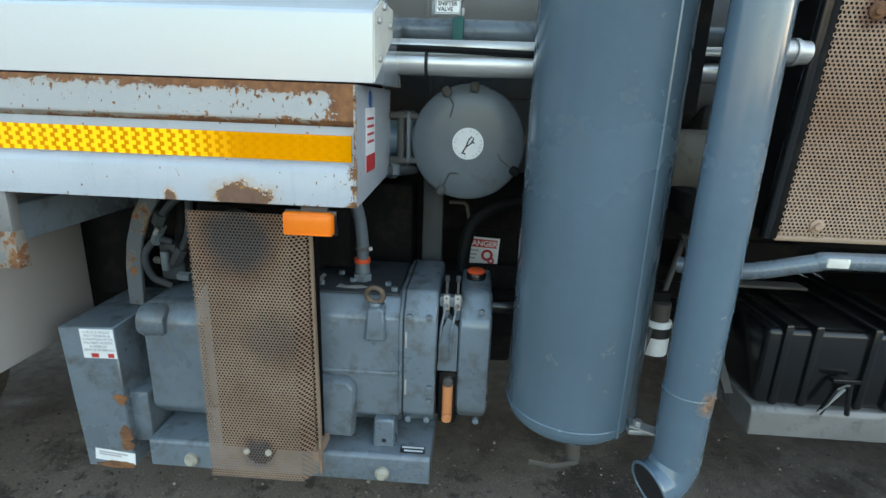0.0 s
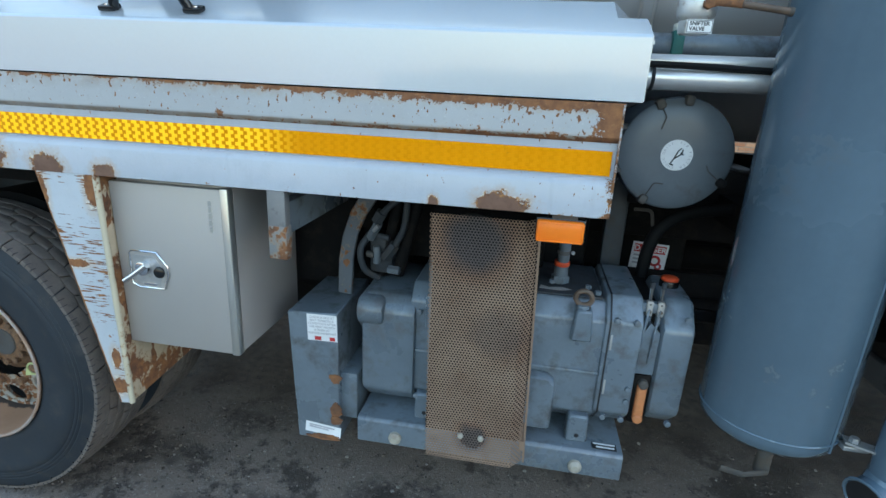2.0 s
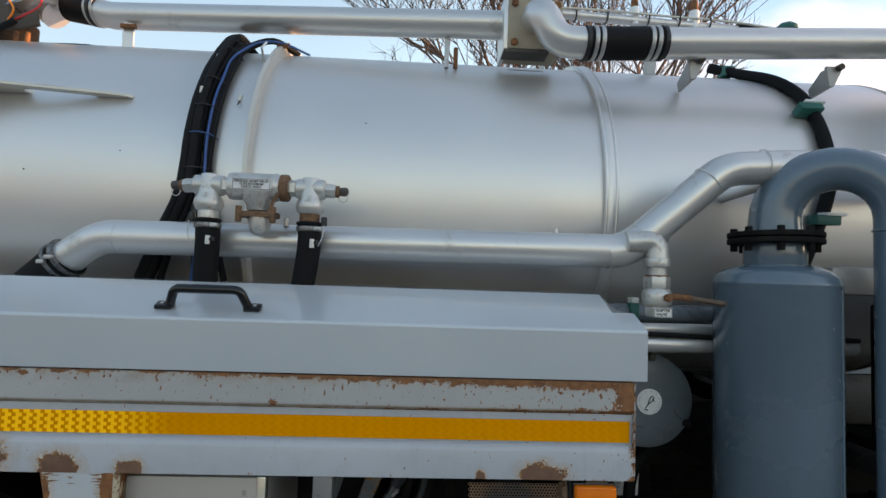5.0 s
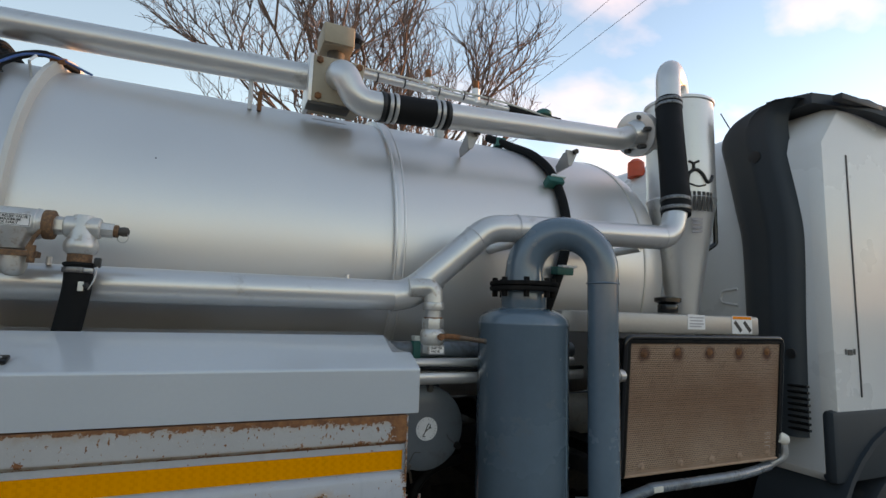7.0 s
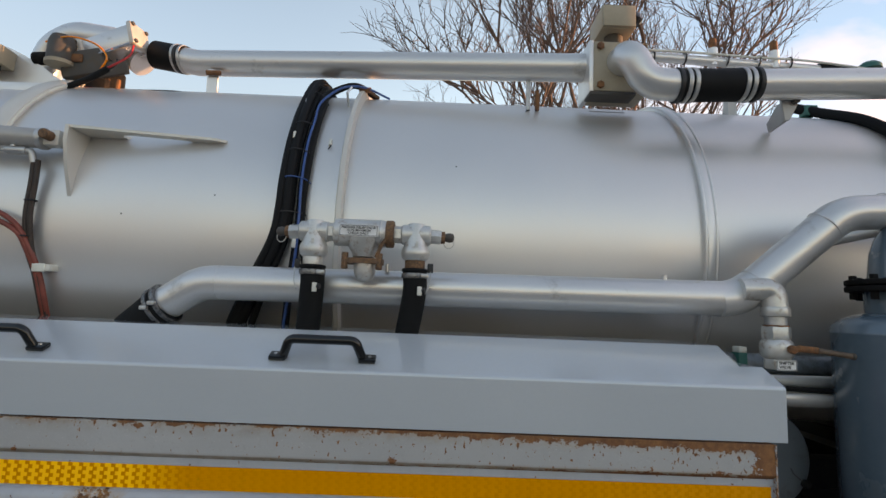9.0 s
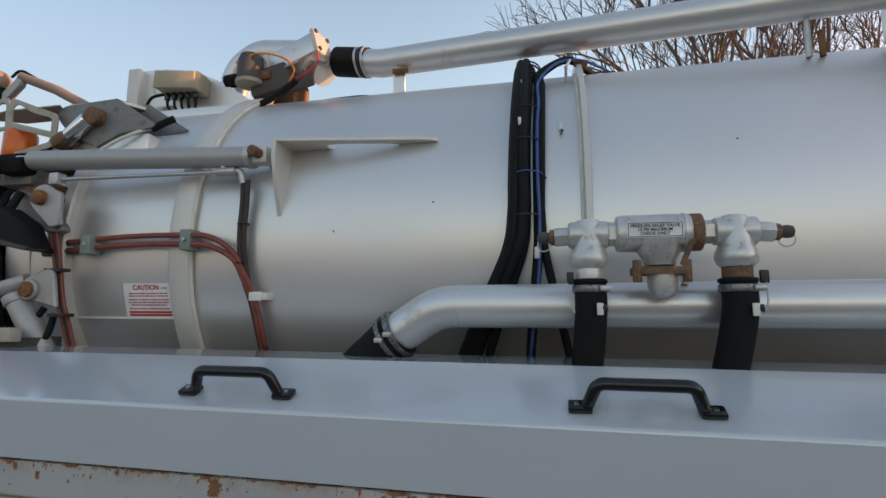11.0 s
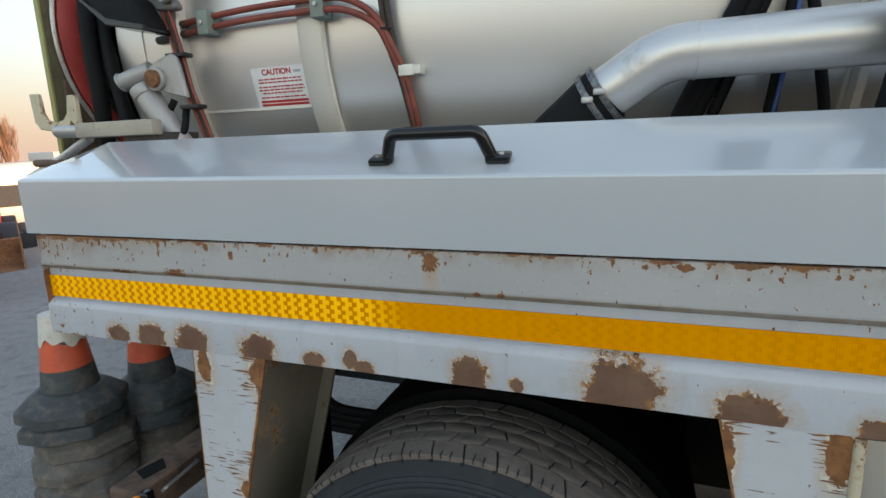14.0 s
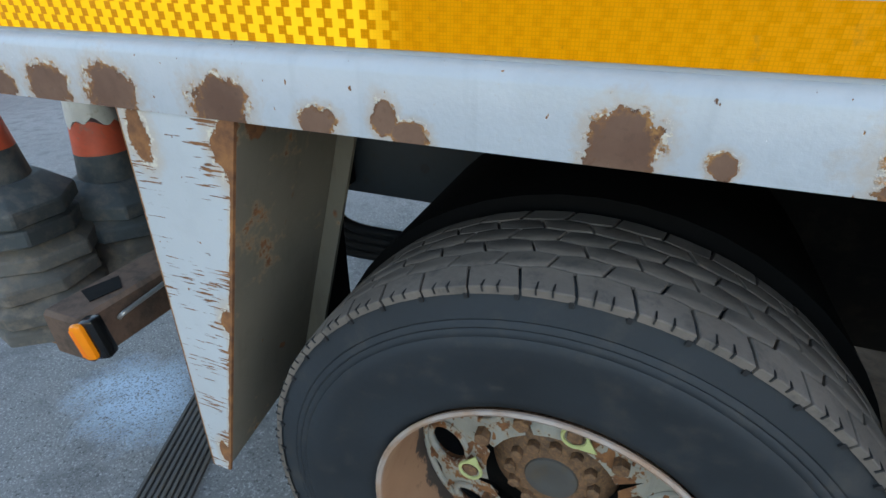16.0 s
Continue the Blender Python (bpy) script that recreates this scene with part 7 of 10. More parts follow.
        part("hose_lip", torus((x, y, 1.862), (0, 0, 1), 0.035, 0.006, 24, 8), M_RUBBER, hose)
        hose_clamp((x, y, 1.845), (0, 0, 1), 0.0375, hose, 0.016)
        part("tie_tag", box(x + 0.012, x + 0.026, y - 0.045, y - 0.038, 1.785, 1.812, 0.002), M_CREAM, hose)
        part("tie_knob", cyl((x + 0.02, y - 0.036, 1.80), (x + 0.035, y - 0.04, 1.802), 0.008, 10), M_INK, hose)
        # safety wire
        part("toggle", box(x - s * (-0.045) - 0.006 if k else x - 0.052, (x + 0.057) if k else x - 0.036, y - 0.02, y - 0.008, 1.855, 1.884, 0.003), M_INK, t)
        part("safety_wire", sweep(spline([(x + s * 0.050, y - 0.014, 1.87), (x + s * 0.047, y - 0.03, 1.82), (x + s * 0.036, y - 0.035, 1.79)], 5), 0.002, 6), M_GALV, t)
        part("union", cyl((x - s * 0.044, y, z), (x - s * 0.064, y, z), 0.026, 6, 0.002), M_CAST, t)
        # outer plug with a split ring
        part("reducer", cyl((x + s * 0.042, y, z - 0.002), (x + s * 0.078, y, z - 0.004), 0.022, 8, 0.002), M_CAST, t)
        part("rust_nut", cyl((x + s * 0.075, y, z - 0.004), (x + s * 0.09, y, z - 0.004), 0.019, 8, 0.002), M_RUSTDARK, t)
        part("bleed_nipple", lathe((x + s * 0.088, y, z - 0.004), (s, 0, 0), [(0, 0.012), (0.010, 0.014), (0.016, 0.015), (0.026, 0.013), (0.030, 0.006)], 14), M_DIRTY, t)
        part("split_ring", torus((x + s * 0.102, y - 0.002, z - 0.021), (0.3, 1, 0), 0.016, 0.0016, 20, 6), M_GALV, t)
    part("joiner", cyl((-1.228, y, z), (-1.208, y, z), 0.029, 6, 0.002), M_CAST, t)
    part("joiner", cyl((-1.028, y, z), (-1.000, y, z), 0.027, 6, 0.002), M_CAST, t)


build_relief_valve()


def build_hose_bundle():
    t = thing("hose_bundle", (-1.43, 0.6, 1.6), "black hoses and a blue air line strapped over the tank", "hose bundle")
    lay = [(-1.472, 0.015, 1.0, -1.64), (-1.448, 0.016, 1.0, -1.62), (-1.427, 0.013, 1.0, -1.56), (-1.464, 0.016, 1.04, -1.63), (-1.440, 0.017, 1.04, -1.60), (-1.394, 0.014, 1.0, -1.43), (-1.386, 0.012, 1.0, -1.31)]
    for i, (x, r, k, xe) in enumerate(lay):
        pts = [(x + 0.02, TY - 0.18, TZ + TR - 0.05)] if i < 5 else [(-1.20, TY - 0.30, TZ + TR - 0.06), (-1.29, TY - 0.40, TZ + TR - 0.045)]
        for d in ((66, 58, 50, 42, 34, 23, 12, 4) if i < 5 else (52, 44, 34, 23, 12, 4)):
            lift = 0.014 + r * (1.9 if k > 1.01 else 0.7) + 0.018 * math.exp(-((d - 58) / 9) ** 2)
            pts.append(tank_at(x + 0.003 * math.sin(i * 2 + d * 0.05), d, TR + lift))
        pts += [Vector((x + (xe - x) * 0.10, TY - TR - 0.03 - r * (k > 1.01), 1.97)), Vector((x + (xe - x) * 0.55, TY - TR - 0.02, 1.80)), Vector((xe, TY - TR + 0.01, 1.62)), Vector((xe - 0.02, TY - TR + 0.03, 1.5))]
        part("hose", sweep(spline(pts, 5), r, 12), M_RUBBER, t, "black hose")
    pts = [(-1.14, TY - 0.34, TZ + TR - 0.075), (-1.24, TY - 0.42, TZ + TR - 0.062), (-1.32, TY - 0.47, TZ + TR - 0.085), (-1.372, TY - 0.53, TZ + TR - 0.15)]
    pts += [tank_at(-1.394 + 0.003 * math.sin(d), d, TR + 0.044) for d in (42, 34, 24, 12, 2)]
    pts += [Vector((-1.396, TY - TR - 0.044, 1.9)), Vector((-1.42, TY - TR - 0.03, 1.7)), Vector((-1.44, TY - TR, 1.55))]
    part("air_line", sweep(spline(pts, 5), 0.0050, 10), M_BLUE, t, "blue air line")
    for d, mat_, x0, x1 in ((12.5, M_BLUE, -1.484, -1.372), (31, M_INK, -1.484, -1.378), (3, M_INK, -1.486, -1.376), (48, M_INK, -1.484, -1.378), (21, M_INK, -1.484, -1.378)):
        loop = [tank_at(x0 + (x1 - x0) * i / 10, d, TR + 0.008 + 0.055 * math.sin(math.pi * i / 10) ** 0.45) for i in range(11)]
        part("cable_tie", sweep(loop, 0.0028, 6), mat_, t)
    for x, d, mt in ((-1.447, 26, M_CREAM), (-1.445, 42, M_GALV), (-1.40, -5, M_CREAM)):
        part("tie_tail", obox(Matrix.Translation(tank_at(x, d, TR + 0.058)) @ Euler((radians(-d), 0, 0.2)).to_matrix().to_4x4(), 0.014, 0.008, 0.034, 0.003), mt, t)
    # wire straps at the top end of the bundle
    for d in (54, 60):
        part("end_strap", sweep([tank_at(-1.482 + 0.012 * j, d, TR + 0.03 + 0.040 * math.sin(math.pi * j / 8) ** 0.6) for j in range(9)], 0.003, 6), M_INK, t)
    part("line_clip", sweep([tank_at(-1.30, 50, TR), tank_at(-1.30, 50, TR + 0.06), tank_at(-1.285, 52, TR + 0.075)], 0.005, 8), M_TANK, t)
    part("ring_cap", obox(Matrix.Translation(tank_at(-1.245, 60, TR + 0.045)) @ Euler((radians(-60), 0, 0)).to_matrix().to_4x4(), 0.05, 0.02, 0.05, 0.004), M_RUST, t)


build_hose_bundle()


def build_front_hose():
    t = thing("front_hose", (0.95, 0.6, 1.7), "black hose over the tank front held by green clamps", "hose")
    pts = [(0.80, TY - 0.22, TZ + TR + 0.02)] + [tank_at(x, d, TR + 0.024) for x, d in ((0.89, 66), (0.955, 54), (0.985, 43), (0.988, 33), (0.985, 22), (0.975, 10), (0.94, 0), (0.90, -10), (0.87, -20), (0.85, -32))]
    part("hose", sweep(spline(pts, 6), 0.024, 14), M_RUBBER, t)
    for x, d, a in ((0.962, 32, 20), (0.93, -4, 0)):
        c = part("hose_block", obox(Matrix.Translation(tank_at(x, d, TR + 0.035)) @ Euler((radians(-d), 0, 0)).to_matrix().to_4x4(), 0.095, 0.055, 0.038, 0.004), M_GREEN, t, "green hose clamp")
        part("block_cap", obox(Matrix.Translation(tank_at(x + 0.02, d + 1.6, TR + 0.045)) @ Euler((radians(-d), 0, 0)).to_matrix().to_4x4(), 0.085, 0.05, 0.012, 0.002), M_WHITE, c)
    part("top_block", obox(Matrix.Translation(tank_at(0.86, 70, TR + 0.03)), 0.06, 0.05, 0.05, 0.004), M_GREEN, t)
    # lower silver pipes with a black cable beside the filter
    u = thing("air_pipes", (0.2, 0.36, 1.5), "two silver pipes and a black cable beside the filter", "pipe")
    part("pipe", cyl((-0.6, 0.37, 1.500), (0.95, 0.37, 1.505), 0.031, 24), M_PIPE, u)
    part("pipe", cyl((-0.6, 0.42, 1.548), (0.95, 0.42, 1.553), 0.020, 20), M_PIPE, u)
    part("duct", cyl((-0.6, 0.50, 1.60), (1.0, 0.50, 1.60), 0.035, 20), M_PUMP, u)
    part("cable", sweep(spline([(-0.5, 0.345, 1.536), (0.1, 0.343, 1.538), (0.5, 0.344, 1.53), (0.95, 0.345, 1.535)], 5), 0.009, 8), M_RUBBER, u)
    part("cable_tie", torus((0.115, 0.37, 1.505), (1, 0, 0), 0.035, 0.005, 24, 6), M_INK, u)
    part("green_clamp", box(0.176, 0.208, 0.455, 0.50, 1.545, 1.638, 0.003), M_GREEN, u, "green pipe clamp")
    part("clamp_foot", box(0.172, 0.212, 0.458, 0.50, 1.533, 1.546, 0.002), M_ORANGEPAINT, u)
    part("clamp_top", box(0.180, 0.208, 0.457, 0.50, 1.638, 1.658, 0.002), M_CREAM, u)


build_front_hose()


def build_top_pipes():
    t = thing("top_pipe", (-1.1, 0.9, 2.7), "silver suction pipe over the tank top", "pipe")
    part("pipe_run", sweep([(-2.20, 1.036, 2.912), (-2.08, 1.019, 2.886), (-0.25, 0.752, 2.812)], 0.060, 32, 0.06), M_PIPE, t)
    s = part("rubber_sleeve", sweep([(-2.31, 1.052, 2.935), (-2.15, 1.030, 2.902)], 0.066, 28), M_RUBBER, t, "black rubber sleeve")
    for k in (0.72, 0.82, 0.93):
        p = Vector((-2.31, 1.052, 2.935)).lerp(Vector((-2.15, 1.030, 2.902)), k)
        part("sleeve_band", cyl(p, p + Vector((0.012, -0.0016, 0)), 0.069, 28, 0.001), M_GALV if k != 0.82 else M_INK, s)
    for x in (-1.98,):
        y = 1.022 - (x + 2.10) * 0.146
        z = 2.89 - (x + 2.10) * 0.035
        p = part("pipe_stand", prism([(x - 0.030, TZ + 0.66), (x + 0.022, TZ + 0.66), (x + 0.018, z - 0.04), (x - 0.018, z - 0.02), (x - 0.034, z - 0.06)], y - 0.035, y - 0.025, bev=0.002), M_TANK, t)
        part("stand_bolt", cyl((x - 0.03, y - 0.05, z - 0.075), (x + 0.035, y - 0.05, z - 0.075), 0.012, 8), M_RUST, p)
    v = thing("valve_actuator", (-0.16, 0.72, 2.70), "beige valve block with an actuator box on the tank top", "valve")
    part("valve_block", box(-0.275, -0.045, 0.655, 0.82, 2.667, 2.885, 0.008), M_JBOX, v)
    part("side_flange", box(-0.292, -0.272, 0.660, 0.83, 2.662, 2.890, 0.004), M_TANK, v)
    for dx, z in ((-0.248, 2.860), (-0.070, 2.860), (-0.248, 2.692), (-0.070, 2.692)):
        part("block_bolt", hex_bolt((dx, 0.656, z), (0, -1, 0), 0.016, 0.014), M_RUST, v)
    part("actuator_neck", cyl((-0.165, 0.74, 2.88), (-0.165, 0.74, 2.955), 0.040, 18), M_DIRTY, v)
    part("actuator_box", box(-0.240, -0.095, 0.66, 0.83, 2.948, 3.050, 0.008), M_JBOX, v)
    part("box_lid", box(-0.236, -0.099, 0.650, 0.662, 2.953, 3.046, 0.004), M_JBOX, v)
    part("indicator", lathe((-0.075, 0.76, 3.02), (0, 0, 1), [(0, 0.03), (0.02, 0.045), (0.04, 0.04), (0.06, 0.02)], 14), M_BLACK, v)
    part("cable", sweep(spline([(-0.05, 0.76, 3.05), (-0.02, 0.77, 2.96), (-0.03, 0.78, 2.85), (0.02, 0.80, 2.80)], 5), 0.008, 8), M_HOSEBROWN, v)
    part("base_plate", box(-0.290, -0.10, 0.655, 0.74, 2.652, 2.667, 0.003), M_DIRTY, v)
    part("pedestal", box(-0.24, -0.08, 0.84, 0.98, 2.60, 2.655), M_TANK, v)
    r = thing("front_pipe", (0.7, 0.57, 2.6), "silver pipe from the valve to the cyclone", "pipe")
    part("swan_bend", sweep([(-0.160, 0.66, 2.795), (-0.160, 0.560, 2.785), (-0.095, 0.548, 2.655), (0.06, 0.546, 2.652)], 0.061, 32, 0.085, 9), M_PIPE, r)
    part("pipe_run", sweep([(0.0, 0.546, 2.650), (1.38, 0.575, 2.740), (1.52, 0.585, 2.80)], 0.060, 32, 0.10), M_PIPE, r)
    s = part("rubber_sleeve", sweep([(0.006, 0.546, 2.650), (0.335, 0.553, 2.672)], 0.064, 28), M_RUBBER, r, "black rubber sleeve")
    for k in (0.03, 0.12, 0.20, 0.80, 0.88, 0.97):
        p = Vector((0.006, 0.546, 2.650)).lerp(Vector((0.335, 0.553, 2.672)), k)
        part("sleeve_band", cyl(p - Vector((0.008, 0, 0)), p + Vector((0.008, 0, 0)), 0.068, 28, 0.001), M_INK if k in (0.03, 0.97) else M_GALV, s)
    for x in (0.485, 1.07):
        st = part("pipe_stand", prism([(x - 0.020, 2.545), (x + 0.002, 2.548), (x + 0.036, 2.615), (x + 0.028, 2.632), (x - 0.030, 2.632)], 0.585, 0.60, bev=0.002), M_RAM, r)
        part("stand_bolt", cyl((x + 0.02, 0.565, 2.625), (x + 0.02, 0.61, 2.625), 0.014, 8), M_DIRTY, st)
        part("stand_web", prism([(0.600, 2.63), (0.64, 2.63), (0.71, 2.575), (0.70, 2.535), (0.600, 2.545)], x - 0.012, x - 0.004, "yz"), M_RAM, r)
    f = part("flange", cyl((1.50, 0.578, 2.79), (1.525, 0.584, 2.797), 0.125, 32, 0.003), M_PIPE, r)
    part("flange", cyl((1.53, 0.585, 2.798), (1.555, 0.59, 2.805), 0.125, 32, 0.003), M_PIPE, r)
    part("flange_neck", cyl((1.45, 0.578, 2.775), (1.505, 0.58, 2.79), 0.066, 28, r2=0.085), M_PIPE, r)
    for i in range(6):
        a = 2 * math.pi * i / 6
        o = Vector((0, 0.098 * math.cos(a), 0.098 * math.sin(a)))
        part("flange_bolt", cyl(Vector((1.48, 0.578, 2.787)) + o, Vector((1.575, 0.59, 2.81)) + o, 0.014, 6), M_DIRTY, f)
    part("inlet_stub", cyl((1.55, 0.59, 2.803), (1.78, 0.64, 2.83), 0.07, 28), M_PIPE, r)
    # vent rail with cables behind
    w = thing("vent_rail", (0.5, 0.95, 2.75), "thin silver vent rail with cables and two capped stubs", "pipe")
    part("rail", cyl((-0.06, 0.93, 2.83), (0.85, 0.95, 2.81), 0.022, 16), M_TANK, w)
    part("sleeve", cyl((0.85, 0.95, 2.81), (1.22, 0.96, 2.80), 0.030, 16), M_RUBBER, w)
    part("rail_end", cyl((1.22, 0.96, 2.80), (1.36, 0.965, 2.74), 0.022, 16), M_TANK, w)
    for x in (0.34, 0.634):
        c = part("stub", cyl((x, 0.94, 2.80), (x, 0.94, 2.885), 0.022, 14), M_TANK, w)
        part("rust_cap", cyl((x, 0.94, 2.885), (x, 0.94, 2.935), 0.017, 10, 0.003), M_RUST, c)
    part("cable", sweep(spline([(-0.05, 0.91, 2.85), (0.2, 0.91, 2.848), (0.5, 0.915, 2.84), (0.8, 0.92, 2.835), (1.2, 0.93, 2.80)], 4), 0.006, 6), M_CREAM, w)
    for x in (0.05, 0.2, 0.4, 0.55, 0.7):
        part("cable_tie", torus((x, 0.935, 2.828), (1, 0, 0), 0.026, 0.004, 14, 6), M_INK, w)
    part("rail_foot", box(0.4, 0.44, 0.93, 0.97, 2.55, 2.81), M_RAM, w)
    part("dome_fitting", lathe((1.10, 0.95, 2.82), (0, 0, 1), [(0, 0.05), (0.02, 0.048), (0.035, 0.03), (0.04, 0.001)], 18), M_GREEN, w)
    for x, h in ((-0.52, 0.12), (-0.48, 0.06)):
        part("small_tap", cyl((x - 0.04, 0.80, 2.485), (x - 0.04, 0.80, 2.515 + h), 0.010, 8), M_GALV if h > 0.1 else M_RUST, w)


build_top_pipes()
bpy.data.objects["vent_rail"].location += Vector((0.04, 0, 0.145))


def build_cyclone():
    t = thing("cyclone", (1.90, 0.66, 1.6), "silver cyclone separator behind the cab", "cyclone")
    x, y = 1.905, 0.635
    part("cylinder", lathe((x, y, 0), (0, 0, 1), [(2.46, 0.1900), (3.03, 0.1900), (3.035, 0.1980), (3.05, 0.1980), (3.055, 0.1900), (3.062, 0.15), (3.065, 0.001)], 64), M_PIPE, t)
    part("cone", lathe((x, y, 0), (0, 0, 1), [(1.60, 0.062), (1.78, 0.075), (2.445, 0.1900), (2.455, 0.1940), (2.465, 0.1900)], 64), M_PIPE, t)
    part("stand", box(x - 0.05, x + 0.05, y, 0.9, 1.30, 1.62), M_DARK, t)
    # emblem and lettering of the maker, as plain shapes on the curved side
    def on(a, z, r=0.1915):
        a = radians((a - 3) * 1.45 - 36)
        z -= 0.12
        return Vector((x + r * math.sin(a), y - r * math.cos(a), z))
    for a0, a1, z0, z1 in ((3, 6, 2.49, 2.60), (8, 11, 2.49, 2.60), (13, 17, 2.49, 2.60), (19, 23, 2.49, 2.60), (25, 29, 2.49, 2.60), (31, 34, 2.49, 2.60)):
        b = loft([[on(a0, z0), on(a1, z0), on(a1, z1), on(a0, z1)], [on(a0, z0, 0.1935), on(a1, z0, 0.1935), on(a1, z1, 0.1935), on(a0, z1, 0.1935)]])
        part("emblem_bar", b, M_INK, t, smooth=0)
    pts = [on(a, z, 0.1922) for a, z in ((2, 2.64), (4, 2.70), (12, 2.725), (20, 2.70), (26, 2.66), (32, 2.67), (36, 2.70))]
    part("emblem_curve", sweep(spline(pts, 5), 0.010, 8), M_INK, t)
    part("emblem_curve", sweep(spline([on(4, 2.645, 0.1922), on(14, 2.630, 0.1922), on(24, 2.64, 0.1922)], 5), 0.005, 6), M_INK, t)
    part("emblem_curve", sweep(spline([on(9, 2.73, 0.1922), on(9, 2.76, 0.1922), on(4, 2.775, 0.1922)], 5), 0.007, 6), M_INK, t)
    part("emblem_curve", sweep(spline([on(10, 2.73, 0.1922), on(10.5, 2.76, 0.1922), on(16, 2.775, 0.1922)], 5), 0.007, 6), M_INK, t)
    for i in range(4):
        a, z = 12 + 0.5 * i, 2.435 - 0.022 * i
        b = loft([[on(a - 6, z, 0.1960 - 0.006 * i - 0.006), on(a + 6, z, 0.1960 - 0.006 * i - 0.006), on(a + 6, z + 0.012, 0.1900 - 0.004 * i), on(a - 6, z + 0.012, 0.1900 - 0.004 * i)], [on(a - 6, z, 0.1960 - 0.006 * i), on(a + 6, z, 0.1960 - 0.006 * i), on(a + 6, z + 0.012, 0.1980 - 0.006 * i), on(a - 6, z + 0.012, 0.1980 - 0.006 * i)]])
        part("print_line", b, M_FADED, t, smooth=0)
    part("side_handle", sweep([(2.098, 0.60, 2.62), (2.133, 0.59, 2.58), (2.133, 0.59, 2.22), (2.07, 0.60, 2.18)], 0.014, 10, 0.03), M_BLACK, t)



build_cyclone()


def build_radiator():
    t = thing("oil_cooler", (1.45, 0.2, 1.1), "rusty perforated guard over a hydraulic oil cooler", "oil cooler")
    part("core", box(1.0, 1.93, 0.19, 0.36, 1.115, 1.665, 0.01), M_DARK, t)
    tilt = -5.0
    m = Matrix.Translation((0.985, 0.135, 1.118)) @ Euler((radians(90 - tilt), 0, 0)).to_matrix().to_4x4() @ Matrix.Rotation(radians(0.2), 4, "Z")
    perforated(m, 0.935, 0.545, 0.0098, 0.0035, 0.0015, M_GRILLE, t, "perforated_guard")
    for e in ((-0.012, 0, 0.004, 0.556), (0.931, 0.0, 0.947, 0.556), (-0.012, 0.541, 0.947, 0.556), (0, -0.004, 0.935, 0.008)):
        q = box(e[0], e[2], e[1], e[3], -0.03, 0.006, 0.003)
        q.transform(m)
        part("frame_edge", q, M_DARK if e[1] >= 0 else M_GRILLE, t)
    hoop = [m @ Vector(q) for q in ((-0.018, 0.0, -0.006), (-0.018, 0.566, -0.006), (0.955, 0.566, -0.006), (0.955, 0.02, -0.006))]
    part("frame_tube", sweep(hoop, 0.013, 10, 0.035, 6), M_BLACK, t, "black rounded frame tube")
    for i in range(26):
        q = box(0.012, 0.923, 0.018 + 0.0202 * i, 0.0215 + 0.0202 * i, -0.030, -0.016)
        q.transform(m)
        part("cooling_fin", q, M_HOSEBROWN, t)
    for x, y in ((0.08, 0.50), (0.27, 0.505), (0.46, 0.505), (0.65, 0.505), (0.84, 0.505), (0.09, 0.035), (0.31, 0.03), (0.5, 0.03), (0.68, 0.03), (0.87, 0.03)):
        q = lathe((x, y, 0), (0, 0, 1), [(0, 0.017), (0.003, 0.017), (0.006, 0.010), (0.010, 0.008)], 14)
        q.transform(m)
        part("washer_bolt", q, M_RUST if y > 0.1 else M_GRILLE, t)
    # expansion tank above
    h = thing("header_tank", (1.3, 0.3, 1.70), "grey steel header tank with warning labels above the cooler", "header tank")
    part("tank_body", box(0.70, 1.88, 0.16, 0.36, 1.695, 1.785, 0.012), M_STEELBAR, h)
    part("filler", cyl((1.36, 0.24, 1.79), (1.36, 0.24, 1.83), 0.045, 20, 0.004), M_BLACK, h)
    part("filler_cap", lathe((1.36, 0.24, 1.83), (0, 0, 1), [(0, 0.038), (0.012, 0.06), (0.03, 0.06), (0.036, 0.03)], 14), M_BLACK, h)
    part("red_plug", lathe((1.88, 0.24, 1.745), (1, 0, 0), [(0, 0.03), (0.02, 0.03), (0.03, 0.012)], 16), M_REELRED, h)
    a = facing(1.45, 0.1590, 1.752)
    lab = part("label", flat_rect(a, -0.055, 0.055, -0.034, 0.034), M_WHITE, h)
    bars(a, [(-0.045, 0.045, 0.02), (-0.04, 0.04, 0.006), (-0.045, 0.045, -0.008), (-0.045, 0.03, -0.02)], 0.006, M_FADED, lab)
    a = facing(1.755, 0.1590, 1.745)
    lab = part("label", flat_rect(a, -0.07, 0.07, -0.043, 0.043), M_WHITE, h)
    part("label_head", flat_rect(a @ Matrix.Translation((0, 0, 0.0006)), -0.065, 0.065, 0.026, 0.040), M_AMBER, lab)
    for dx in (-0.03, 0.035):
        q = flat_rect(a @ Matrix.Translation((dx, -0.008, 0.0006)) @ Matrix.Rotation(radians(-45), 4, "Z"), -0.032, 0.032, -0.010, 0.010)
        part("label_symbol", q, M_INK, lab, smooth=0)
    part("stay", box(0.74, 0.80, 0.25, 0.30, 1.40, 1.70), M_DARK, h)
    part("stay", box(1.6, 1.66, 0.25, 0.30, 1.66, 1.70), M_DARK, h)
    part("bolt_block", box(1.84, 1.93, 0.15, 0.22, 1.672, 1.694, 0.004), M_BLACK, h)
    # coolant hose below
    w = part("coolant_hose", sweep(spline([(0.80, 0.20, 1.02), (0.92, 0.12, 1.035), (1.05, 0.08, 1.075), (1.12, 0.075, 1.085), (1.6, 0.10, 1.08), (1.9, 0.16, 1.08)], 6), 0.021, 14), M_PUMP, t, "blue-grey coolant hose")
